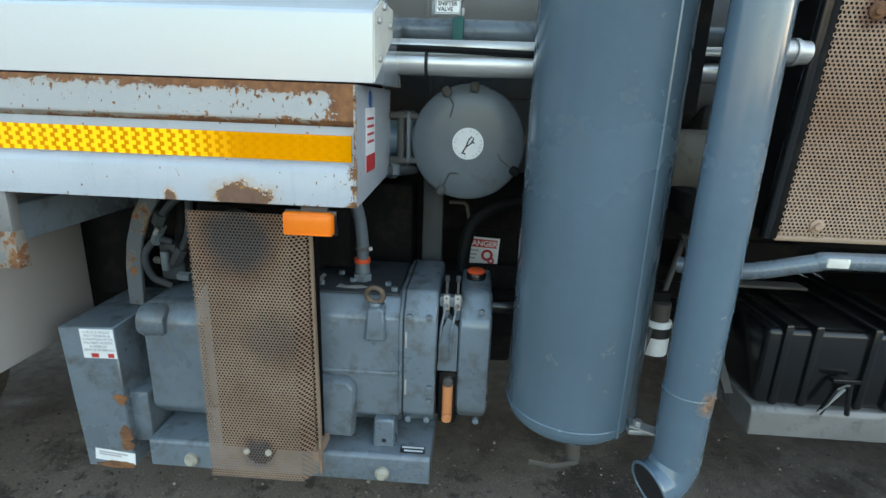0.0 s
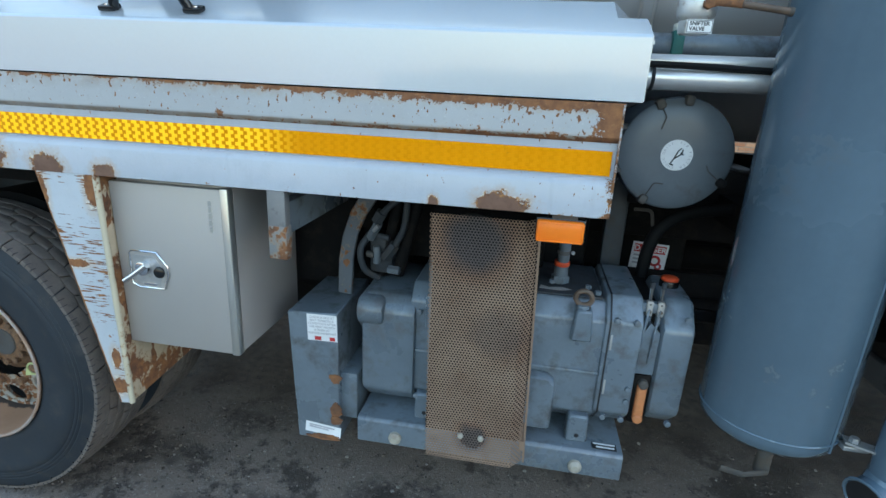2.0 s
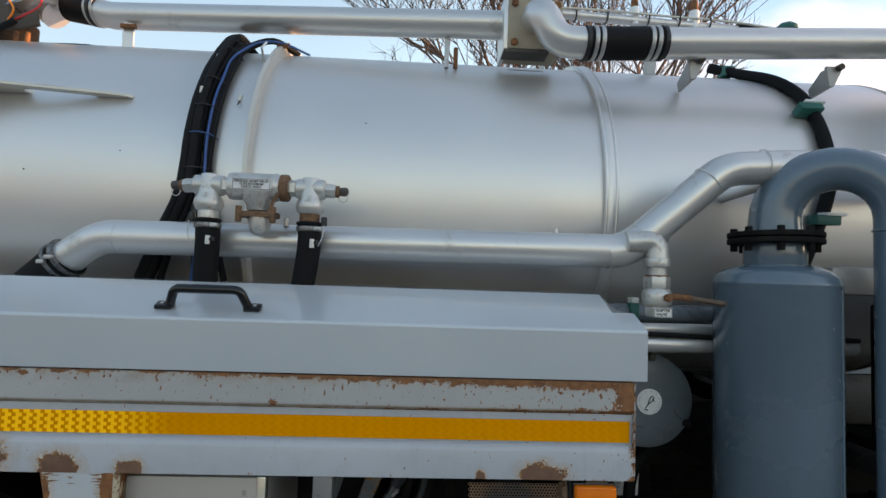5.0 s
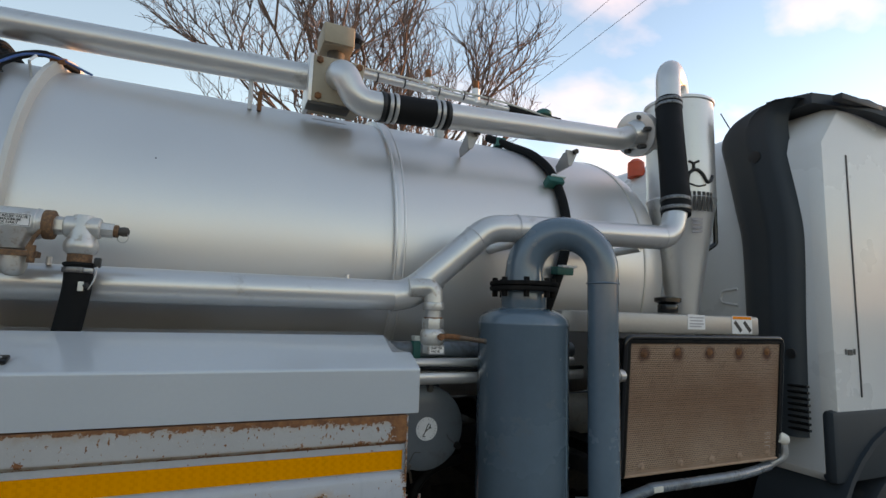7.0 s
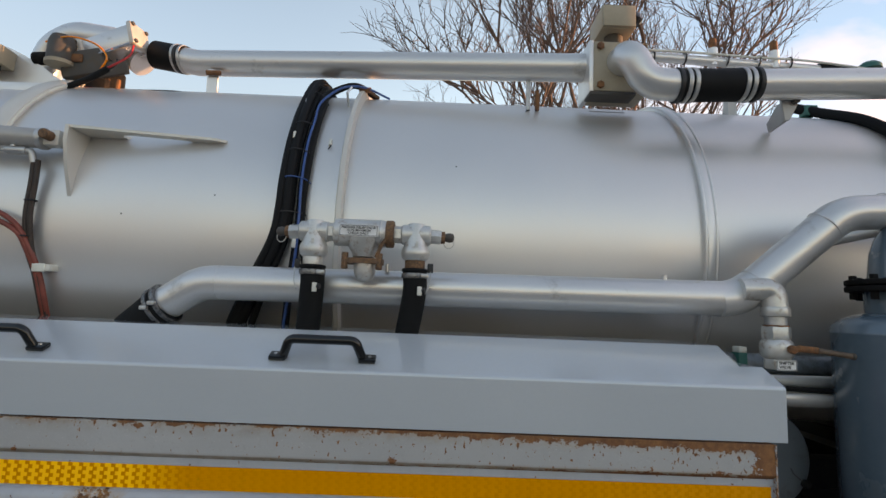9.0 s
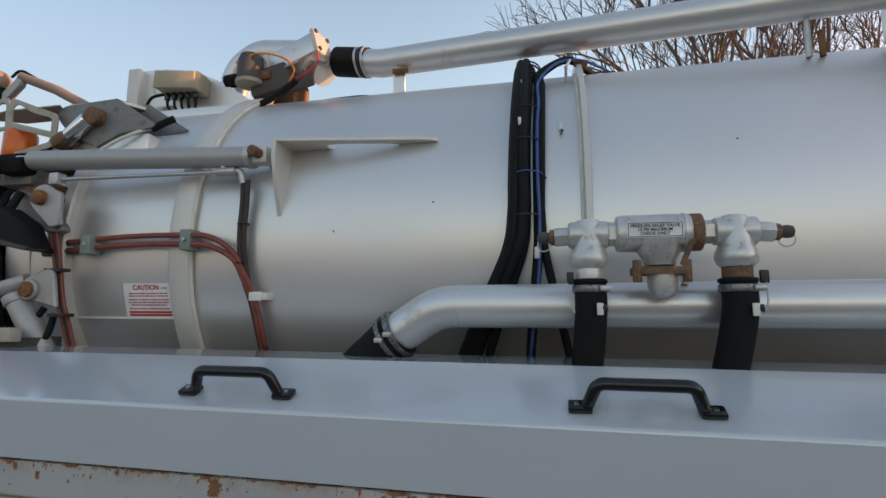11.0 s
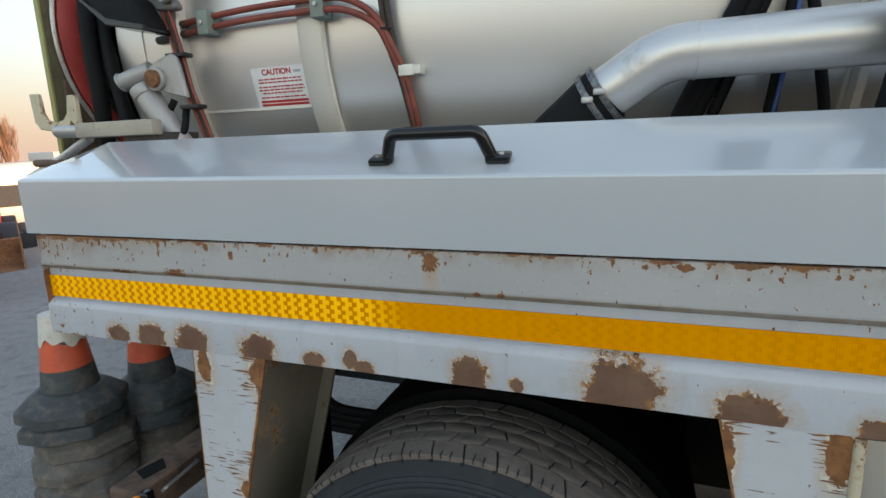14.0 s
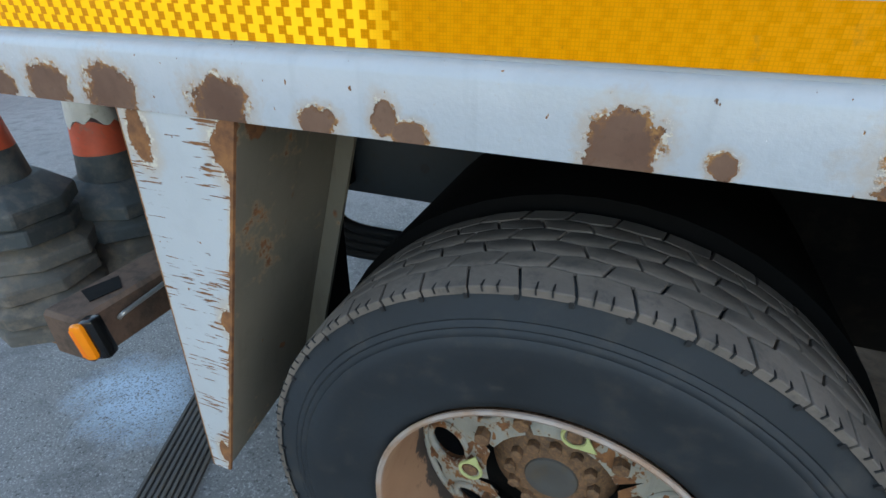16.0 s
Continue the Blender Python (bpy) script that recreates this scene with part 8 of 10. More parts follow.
    part("hose_tag", obox(Matrix.Translation((1.09, 0.056, 1.085)), 0.05, 0.012, 0.022, 0.003), M_CREAM, w)
    part("union", cyl((1.93, 0.14, 1.22), (1.99, 0.14, 1.20), 0.03, 10), M_CREAM, t)
    part("union_pipe", sweep([(1.98, 0.14, 1.21), (1.99, 0.14, 1.12), (1.94, 0.18, 1.08)], 0.02, 10, 0.04), M_GALV, t)
    part("mount_arm", box(1.1, 1.2, 0.3, 0.83, 1.10, 1.16), M_DARK, t)
    part("mount_arm", box(1.75, 1.85, 0.3, 0.83, 1.10, 1.16), M_DARK, t)


build_radiator()


def build_battery():
    t = thing("battery_box", (1.30, 0.45, 0.49), "black ribbed plastic battery box on a steel tray", "battery box")
    lid = box(1.085, 1.52, 0.25, 0.80, 0.600, 0.842, 0.022, 3)
    part("cover", lid, M_BLACK, t)
    for x in (1.135, 1.215, 1.37, 1.45, 1.51):
        part("rib", box(x - 0.012, x + 0.012, 0.238, 0.80, 0.605, 0.856, 0.008), M_BLACK, t)
    part("tray", prism([(0.235, 0.506), (0.235, 0.584), (0.245, 0.600), (0.82, 0.600), (0.82, 0.506)], 1.080, 1.54, "yz", 0.004), M_HINGE, t, "grey steel tray")
    part("tray_wing", prism([(1.54, 0.506), (1.60, 0.52), (1.66, 0.64), (1.63, 0.66), (1.57, 0.60), (1.54, 0.598)], 0.235, 0.245), M_HINGE, t)
    la = part("latch", sweep([(1.255, 0.222, 0.60), (1.285, 0.222, 0.68), (1.315, 0.222, 0.70), (1.33, 0.222, 0.60)], 0.007, 8, 0.01), M_BLACK, t)
    part("latch_bar", box(1.265, 1.34, 0.215, 0.235, 0.700, 0.712, 0.003), M_BLACK, la)
    part("latch_wire", sweep([(1.25, 0.22, 0.60), (1.30, 0.215, 0.685)], 0.004, 6), M_GALV, la)
    part("strap_plate", box(1.0, 1.33, 0.50, 0.56, 0.868, 0.876, 0.002), M_DIRTY, t)
    part("side_arm", loft([[(1.03, 0.30, 0.60), (1.055, 0.30, 0.60), (1.055, 0.33, 0.60), (1.03, 0.33, 0.60)], [(0.96, 0.62, 1.0), (0.985, 0.62, 1.0), (0.985, 0.65, 1.0), (0.96, 0.65, 1.0)]]), M_DIRTY, t)
    part("hanger", box(1.15, 1.45, 0.78, 0.90, 0.60, 0.95), M_DARK, t)
    # oil filter canister glimpsed between the pipes
    f = thing("filter_canister", (0.83, 0.55, 0.66), "white filter canister below the chassis", "filter")
    part("canister", cyl((0.83, 0.50, 0.62), (0.83, 0.50, 0.74), 0.045, 24, 0.006), M_WHITE, f)
    part("canister_band", cyl((0.83, 0.50, 0.685), (0.83, 0.50, 0.72), 0.0455, 24), M_INK, f)
    part("canister_head", cyl((0.83, 0.50, 0.74), (0.83, 0.50, 0.80), 0.035, 18), M_DIRTY, f)
    part("bracket", box(0.80, 0.86, 0.50, 0.83, 0.79, 0.83), M_DARK, f)
    part("drip_bar", sweep([(0.76, 0.42, 0.62), (0.92, 0.62, 0.98)], 0.010, 8), M_DIRTY, f)


build_battery()
bpy.data.objects["battery_box"].location += Vector((0.012, 0, -0.004))
bpy.data.objects["filter_canister"].location.x += 0.06


def build_cab():
    t = thing("lorry_cab", (3.2, 1.25, -0.046), "white lorry cab with a dark grey side fairing", "lorry cab")
    pr = [(2.36, 0.95), (2.36, 2.78), (2.55, 3.02), (3.2, 3.10), (4.0, 2.95), (4.4, 2.2), (4.45, 0.95)]
    part("shell", prism(pr, 0.13, 2.40, bev=0.05), M_CAB, t)
    part("rear_wall", box(2.325, 2.37, 0.52, 2.2, 1.25, 2.72, 0.01), M_CAB, t)
    part("rear_panel_fold", sweep([(2.32, 0.60, 1.96), (2.32, 0.70, 1.95), (2.32, 0.73, 1.88), (2.32, 0.60, 1.86)], 0.008, 8, 0.03), M_CAB, t)
    # corner fairing: outline changes with height
    zs = [(1.18, 0.20, 0.50), (1.60, 0.19, 0.52), (1.80, 0.185, 0.524), (2.234, 0.17, 0.531), (2.45, 0.19, 0.565), (2.74, 0.24, 0.62), (2.90, 0.26, 0.648), (3.0, 0.25, 0.58), (3.05, 0.20, 0.44), (3.06, 0.16, 0.36)]
    # smooth the outline between the stations, with a ridge along the middle
    line = spline([(a + 0.055, b + 0.02, z - 0.02) for z, a, b in zs], 5)
    secs = []
    for a, b, z in line:
        mid = a + (b - a) * 0.42
        secs.append([(2.315, b, z), (2.290, b - 0.03, z), (2.284, b - 0.08, z), (2.279, mid + 0.02, z), (2.270, mid, z), (2.279, mid - 0.02, z), (2.286, a + 0.05, z), (2.300, a + 0.015, z), (2.325, a, z), (2.40, a - 0.02, z), (2.40, b, z)])
    part("fairing", loft(secs), M_FAIR, t, "dark grey wind fairing", smooth=50)
    part("fairing_bolt", lathe((2.284, 0.425, 2.735), (-1, 0, 0), [(0, 0.038), (0.012, 0.036), (0.014, 0.02)], 18), M_INK, t)
    part("fairing_bolt", lathe((2.284, 0.27, 1.60), (-1, 0, 0), [(0, 0.028), (0.008, 0.026)], 18), M_INK, t)
    for i in range(8):
        part("bellow_rib", box(2.285, 2.31, 0.20, 0.42, 1.20 + 0.032 * i, 1.214 + 0.032 * i, 0.004), M_BLACK, t)
    part("roof_wing", loft([[(2.40, 0.16, 3.0), (2.40, 0.16, 3.06), (2.40, 0.42, 3.10), (2.40, 0.42, 3.0)], [(2.75, 0.06, 2.98), (2.75, 0.06, 3.05), (2.75, 0.42, 3.12), (2.75, 0.42, 3.0)], [(3.2, 0.02, 2.94), (3.2, 0.02, 2.96), (3.2, 0.42, 3.1), (3.2, 0.42, 3.0)]]), M_FAIR, t)
    part("wing_slot", box(2.48, 2.95, 0.05, 0.10, 3.0, 3.035, 0.004), M_INK, t)
    part("door_seam", box(2.62, 2.63, 0.126, 0.14, 1.38, 2.72), M_INK, t)
    bars(facing(2.55, 0.128, 1.62), [(-0.05, -0.035, 0), (-0.028, 0.016, -0.004), (0.024, 0.044, 0)], 0.03, M_DIRTY, t, name="small_badge")
    part("sill", box(2.36, 4.3, 0.12, 0.20, 0.95, 1.32, 0.03), M_FAIR, t)
    # mudguard
    pts = [(3.05 + 0.80 * math.cos(radians(a)), 0.46 + 0.80 * math.sin(radians(a))) for a in range(-10, 191, 10)]
    part("mudguard", prism(pts + [(3.05 + (px - 3.05) * 0.96, 0.46 + (pz - 0.46) * 0.96) for px, pz in reversed(pts)], 0.10, 0.55), M_FAIR, t)
    part("front_tyre", cyl((3.05, 0.12, 0.48), (3.05, 0.42, 0.48), 0.525, 56, 0.04), M_TYRE, t)
    # unseen bumper and lower body, added to stop sun running under the cab
    part("front_sun_block", box(4.30, 4.52, 0.05, 2.45, 0.22, 1.02, 0.03), M_FAIR, t)
    part("under_cab_block", box(2.6, 4.3, 0.50, 2.0, 0.45, 1.0, 0.02), M_DARK, t)
    part("aerial", sweep([(2.45, 0.64, 2.90), (2.36, 0.70, 3.12)], 0.004, 6), M_INK, t)
    part("beacon", lathe((2.45, 1.55, 2.90), (0, 0, 1), [(0, 0.07), (0.12, 0.065), (0.15, 0.03)], 18), M_CAPRED, t)


build_cab()


# ---- rear of the tank ----


def build_ram():
    t = thing("hydraulic_ram", (-2.8, 0.45, 2.3), "grey hydraulic ram for the rear door", "hydraulic ram")
    a, b = Vector((-2.352, 0.488, 2.312)), Vector((-3.21, 0.43, 2.335))
    part("barrel", cyl(a, b, 0.036, 28, 0.004), M_RAM, t)
    part("end_ring", cyl(a + Vector((0.012, 0, 0)), a - Vector((0.012, 0, 0)), 0.040, 28, 0.003), M_GALV, t)
    part("pin", cyl((-2.315, 0.43, 2.317), (-2.315, 0.56, 2.317), 0.018, 18, 0.003), M_RUSTDARK, t, "rusty pin")
    part("pin_lug", box(-2.35, -2.285, 0.47, 0.52, 2.285, 2.345, 0.008), M_RING, t)
    part("rod", cyl(b, (-3.27, 0.428, 2.337), 0.020, 18), M_CHROME, t)
    part("clevis", box(-3.33, -3.215, 0.39, 0.46, 2.283, 2.345, 0.016), M_DARK, t)
    part("clevis_plate", box(-3.372, -3.31, 0.36, 0.385, 2.264, 2.350, 0.008), M_HINGE, t)
    part("clevis_pin", cyl((-3.335, 0.352, 2.312), (-3.335, 0.46, 2.312), 0.018, 16, 0.003), M_RUSTDARK, t)
    part("steel_line", sweep([(-2.40, 0.48, 2.262), (-3.08, 0.432, 2.258)], 0.0075, 10), M_GALV, t)
    part("line_union", cyl((-2.40, 0.48, 2.262), (-2.47, 0.475, 2.262), 0.016, 12, 0.002), M_GALV, t)
    part("line_boss", cyl((-2.45, 0.478, 2.262), (-2.45, 0.48, 2.29), 0.012, 10), M_GALV, t)
    part("elbow", sweep([(-2.41, 0.48, 2.262), (-2.385, 0.482, 2.262), (-2.375, 0.485, 2.22)], 0.012, 10, 0.012), M_GALV, t)
    part("line_end", box(-3.11, -3.07, 0.41, 0.45, 2.235, 2.28, 0.006), M_GALV, t)


build_ram()


def build_hydraulic_hoses():
    t = thing("hydraulic_hoses", (-2.6, 0.5, 1.6), "rusty red hydraulic hoses clipped along the tank", "hose")
    for k in (0, 1):
        dz = 0.030 * k
        pts = [(-3.19, 0.50, 2.030 - dz), (-3.00, 0.478, 2.040 - dz), (-2.80, 0.468, 2.048 - dz), (-2.565, 0.458, 2.045 - dz), (-2.47, 0.462, 2.035 - dz), (-2.39, 0.470, 1.985 - dz * 0.7), (-2.345 - 0.012 * k, 0.485, 1.90), (-2.318 - 0.012 * k, 0.505, 1.82), (-2.30 - 0.012 * k, 0.525, 1.72), (-2.29 - 0.012 * k, 0.56, 1.60)]
        part("hose", sweep(spline(pts, 6), 0.0095, 10), M_HOSERED, t, "red-brown hose")
    pts = [(-2.375, 0.485, 2.23), (-2.372, 0.482, 2.15), (-2.372, 0.478, 2.02), (-2.358, 0.49, 1.90), (-2.335, 0.505, 1.82), (-2.315, 0.53, 1.70), (-2.30, 0.565, 1.58)]
    for dx in (0.0, 0.016):
        part("hose", sweep(spline([(x + dx, y, z) for x, y, z in pts], 6), 0.009, 10), M_HOSEBROWN, t, "brown hose")
    for x, z in ((-2.962, 2.022), (-2.558, 2.028)):
        part("clamp_block", box(x - 0.021, x + 0.021, 0.445, 0.50, z - 0.034, z + 0.036, 0.004), M_GREENGREY, t, "grey hose clamp")
        part("clamp_bolt", hex_bolt((x, 0.445, z), (0, -1, 0), 0.007, 0.008), M_GALV, t)
    part("white_clip", box(-2.335, -2.29, 0.487, 0.50, 1.825, 1.855, 0.003), M_CREAM, t)
    part("white_clip", box(-2.295, -2.270, 0.49, 0.54, 1.828, 1.852, 0.003), M_CREAM, t)
    for z in (2.08, 1.95):
        part("tie", torus((-2.364, 0.482, z), (0, 0, 1), 0.018, 0.003, 14, 6), M_INK, t)
    # lines down the door ring
    for k in (0, 1, 2):
        d = 0.013 * (k - 1)
        pts = [(-3.112 + d, 0.425, 2.264), (-3.112 + d, 0.42, 2.171), (-3.087 + d, 0.43, 2.078), (-3.052 + d, 0.43, 1.952), (-3.026 + d, 0.43, 1.829), (-3.009 + d, 0.44, 1.761), (-2.985 + d, 0.46, 1.64)]
        part("door_line", sweep(spline(pts, 5), 0.0062, 10), (M_HOSERED, M_HOSEBROWN, M_HOSERED)[k], t)
    part("loop_hose", sweep(spline([(-3.09, 0.43, 1.80), (-3.13, 0.41, 1.72), (-3.10, 0.40, 1.68), (-3.06, 0.42, 1.70), (-3.055, 0.44, 1.78)], 6), 0.011, 10), M_RUBBER, t)
    for x, z in ((-3.112, 2.17), (-3.045, 1.93), (-3.012, 1.775)):
        part("tie", box(x - 0.036, x + 0.036, 0.405, 0.445, z - 0.006, z + 0.006, 0.002), M_INK, t)
    for z in (2.03, 2.0):
        part("pipe_end", cyl((-3.20, 0.50, z), (-3.06, 0.485, z + 0.006), 0.012, 10), M_DIRTY, t)


build_hydraulic_hoses()


def build_caution():
    t = thing("caution_sign", (-2.75, 0.53, 1.76), "white caution sign with red print on the tank", "sign")
    a0, a1 = math.degrees(math.asin((1.772 - TZ) / TR)), math.degrees(math.asin((1.888 - TZ) / TR))
    x0, x1 = -2.857, -2.655

    def strip(xa, xb, za, zb, lift, mat_, name, parent):
        da, db = (math.degrees(math.asin((z - TZ) / TR)) for z in (za, zb))
        bm = bmesh.new()
        n = 6
        rows = [[bm.verts.new(tank_at(xx, da + (db - da) * i / n, TR + lift)) for xx in (xa, xb)] for i in range(n + 1)]
        for r0, r1 in zip(rows, rows[1:]):
            bm.faces.new((r0[0], r0[1], r1[1], r1[0]))
        ext = bmesh.ops.extrude_face_region(bm, geom=bm.faces[:])
        for v in ext["geom"]:
            if isinstance(v, bmesh.types.BMVert):
                v.co += (Vector((v.co.x, TY, TZ)) - v.co).normalized() * 0.0015
        bmesh.ops.recalc_face_normals(bm, faces=bm.faces[:])
        return part(name, bm, mat_, parent)
    strip(x0, x1, 1.770, 1.888, 0.003, M_WHITE, "plate", t)
    da = math.degrees(math.asin((1.873 - TZ) / TR))
    p = tank_at(-2.762, da, TR + 0.0042)
    m = Matrix.Translation(p) @ Euler((radians(90 - da), 0, 0)).to_matrix().to_4x4()
    text_mesh("CAUTION", 0.024, m, M_RED, t, bold=0.0006)
    rnd = random.Random(5)
    for i, z in enumerate((1.853, 1.844, 1.831, 1.822, 1.813, 1.800)):
        w = rnd.uniform(0.066, 0.086)
        xx = -2.757 - w
        while xx < -2.757 + w:
            n = rnd.uniform(0.008, 0.022)
            strip(xx, min(xx + n, -2.755 + w), z - 0.0020, z + 0.0020, 0.0038, M_RED, "print_line", t)
            xx += n + 0.0035
    for z in (1.788, 1.778):
        strip(-2.845, -2.668, z - 0.0036, z + 0.0036, 0.0038, M_RED, "print_line", t)
    strip(-2.70, -2.675, 1.868, 1.875, 0.0038, M_FADED, "print_line", t)


build_caution()


def build_door_gear():
    t = thing("door_clamps", (-3.15, 0.42, 1.6), "grey steel door clamps with rusty pins on the tank rear", "door clamp")
    # upper arm: a bar with a rounded end, and the pin plate in front of it
    part("upper_arm", prism([(-3.285, 2.19), (-3.278, 2.21), (-3.255, 2.226), (-3.21, 2.222), (-3.165, 2.195), (-3.035, 2.085), (-3.03, 2.065), (-3.10, 2.062), (-3.215, 2.130), (-3.27, 2.168)], 0.415, 0.455, bev=0.006), M_HINGE, t, "dark greasy clamp arm")
    plate = [(-3.107 + 0.052 * math.cos(radians(a)), 2.183 + 0.050 * math.sin(radians(a))) for a in range(40, 221, 20)]
    part("upper_plate", prism(plate + [(-3.06, 2.075), (-3.02, 2.085), (-3.03, 2.20)], 0.392, 0.412, bev=0.004), M_RAM, t)
    part("upper_pin", cyl((-3.107, 0.372, 2.183), (-3.107, 0.46, 2.183), 0.027, 18, 0.004), M_RUST, t)
    # lower three-cornered plate with its knuckle and cylinder
    part("lower_plate", prism([(-3.205, 1.845), (-3.20, 1.885), (-3.12, 1.915), (-3.055, 1.935), (-3.035, 1.925), (-3.010, 1.800), (-3.07, 1.815)], 0.400, 0.418, bev=0.004), M_RAM, t)
    part("lower_pin", cyl((-3.117, 0.372, 1.862), (-3.117, 0.44, 1.862), 0.027, 18, 0.004), M_RUST, t)
    part("pin_washer", cyl((-3.117, 0.386, 1.862), (-3.117, 0.40, 1.862), 0.036, 20, 0.002), M_RAM, t)
    part("knuckle", cyl((-3.255, 0.385, 1.858), (-3.145, 0.41, 1.895), 0.026, 20, 0.004), M_RAM, t)
    part("knuckle_ring", torus((-3.25, 0.386, 1.860), (0.92, 0.2, 0.3), 0.025, 0.005, 20, 8), M_RAM, t)
    part("clamp_cylinder", cyl((-3.183, 0.405, 1.835), (-3.055, 0.43, 1.62), 0.039, 24, 0.004), M_RAM, t)
    part("cylinder_collar", cyl((-3.188, 0.404, 1.843), (-3.172, 0.407, 1.815), 0.043, 24, 0.004), M_RAM, t)
    rust_patch(-3.083, 1.665, 0.030, 0.040, 12, 0.385, t, 1.6)
    part("rear_strut", box(-3.375, -3.225, 0.44, 0.52, 2.25, 2.315, 0.012), M_HINGE, t)
    part("strut_foot", box(-3.30, -3.14, 0.46, 0.53, 2.20, 2.255, 0.008), M_RUSTDARK, t)
    part("hinge_post", box(-3.20, -3.13, 0.50, 0.54, 2.02, 2.24, 0.01), M_HINGE, t)
    # hinge on top
    h = thing("hinge_assembly", (-3.1, 0.75, 2.4), "grey steel hinge plates and greasy ram end on the tank top", "hinge")
    near = [(-3.276, 2.575), (-3.27, 2.592), (-3.238, 2.602), (-3.001, 2.612), (-2.969, 2.590), (-2.815, 2.492), (-2.83, 2.480), (-2.972, 2.468), (-3.079, 2.420), (-3.214, 2.482), (-3.268, 2.54)]
    part("hinge_plate", prism(near, 0.560, 0.574, bev=0.002), M_HINGE, h, "dark grey hinge plate")
    part("hinge_plate", prism([(x + 0.055, z + 0.012) for x, z in near[1:]], 0.660, 0.674, bev=0.002), M_HINGE, h, "dark grey hinge plate")
    part("hinge_cap", prism([(-3.24, 0.574), (-3.005, 0.574), (-2.96, 0.66), (-3.20, 0.66)], 2.600, 2.612, "xy"), M_RING, h)
    part("ram_end", cyl((-3.20, 0.535, 2.445), (-3.10, 0.535, 2.525), 0.030, 18, 0.004), M_CHROME, h)
    part("ram_eye", cyl((-3.075, 0.52, 2.535), (-3.075, 0.66, 2.535), 0.036, 20, 0.004), M_RUSTDARK, h, "greasy rusted ram eye")
    part("rust_lug", obox(Matrix.Translation((-3.205, 0.54, 2.445)) @ Euler((0, radians(-30), 0)).to_matrix().to_4x4(), 0.075, 0.08, 0.05, 0.018), M_RUSTDARK, h)
    part("hinge_base", box(-3.20, -2.86, 0.575, 0.84, 2.36, 2.47, 0.01), M_TANK, h)
    part("cable", sweep(spline([(-3.10, 0.54, 2.36), (-3.0, 0.545, 2.42), (-2.90, 0.56, 2.465), (-2.83, 0.60, 2.50)], 5), 0.007, 8), M_CREAM, h)
    part("tape_wrap", sweep(spline([(-2.84, 0.575, 2.48), (-2.80, 0.58, 2.50), (-2.76, 0.59, 2.52)], 4), 0.014, 8), M_RUBBER, h)
    # gusset plate with the junction box
    g = thing("gusset_plate", (-2.95, 0.95, 2.5), "grey curved gusset plate on the tank top", "gusset plate")
    out = [(-3.30, 2.62), (-3.285, 2.88), (-3.26, 2.935)] + [(-3.26 + 0.60 * k / 9, 2.935 + 0.012 * math.sin(math.pi * k / 9) - 0.21 * (k / 9) ** 2) for k in range(1, 10)] + [(-2.64, 2.65), (-2.78, 2.62), (-2.80, 2.69), (-2.99, 2.70), (-3.02, 2.62)]
    part("plate", prism(out, 0.945, 0.957), M_TANK, g)
    part("end_flange", box(-3.31, -3.245, 0.90, 0.985, 2.64, 2.93, 0.008), M_RING, g)
    part("slot_rim", sweep([(-3.20, 0.940, 2.90), (-3.20, 0.940, 2.81), (-3.13, 0.940, 2.81), (-3.13, 0.940, 2.90)], 0.006, 8, 0.03), M_RING, g)
    part("foot_rail", box(-3.05, -2.62, 0.80, 0.97, 2.585, 2.66, 0.006), M_TANK, g)
    j = thing("junction_box", (-2.98, 0.87, 2.78), "beige junction box with black cables below", "junction box")
    part("box_body", obox(Matrix.Translation((-2.985, 0.885, 2.815)) @ Euler((0, radians(3), radians(6))).to_matrix().to_4x4(), 0.20, 0.10, 0.085, 0.006), M_JBOX, j)
    part("box_lid", obox(Matrix.Translation((-2.99, 0.832, 2.815)) @ Euler((0, radians(3), radians(6))).to_matrix().to_4x4(), 0.192, 0.012, 0.08, 0.004), M_JBOX, j)
    for i in range(5):
        x = -3.06 + 0.036 * i
        part("gland", cyl((x, 0.88, 2.775), (x, 0.88, 2.745), 0.013, 10), M_BLACK, j)
        part("cable", sweep(spline([(x, 0.88, 2.75), (x + 0.01, 0.875, 2.71), (x + 0.04 - 0.01 * i, 0.89, 2.67), (x + 0.05, 0.93, 2.655)], 5), 0.006, 8), M_RUBBER, j)
    part("loop_cable", sweep(spline([(-3.09, 0.89, 2.78), (-3.15, 0.88, 2.76), (-3.16, 0.86, 2.68), (-3.08, 0.80, 2.60)], 5), 0.007, 8), M_RUBBER, j)


build_door_gear()


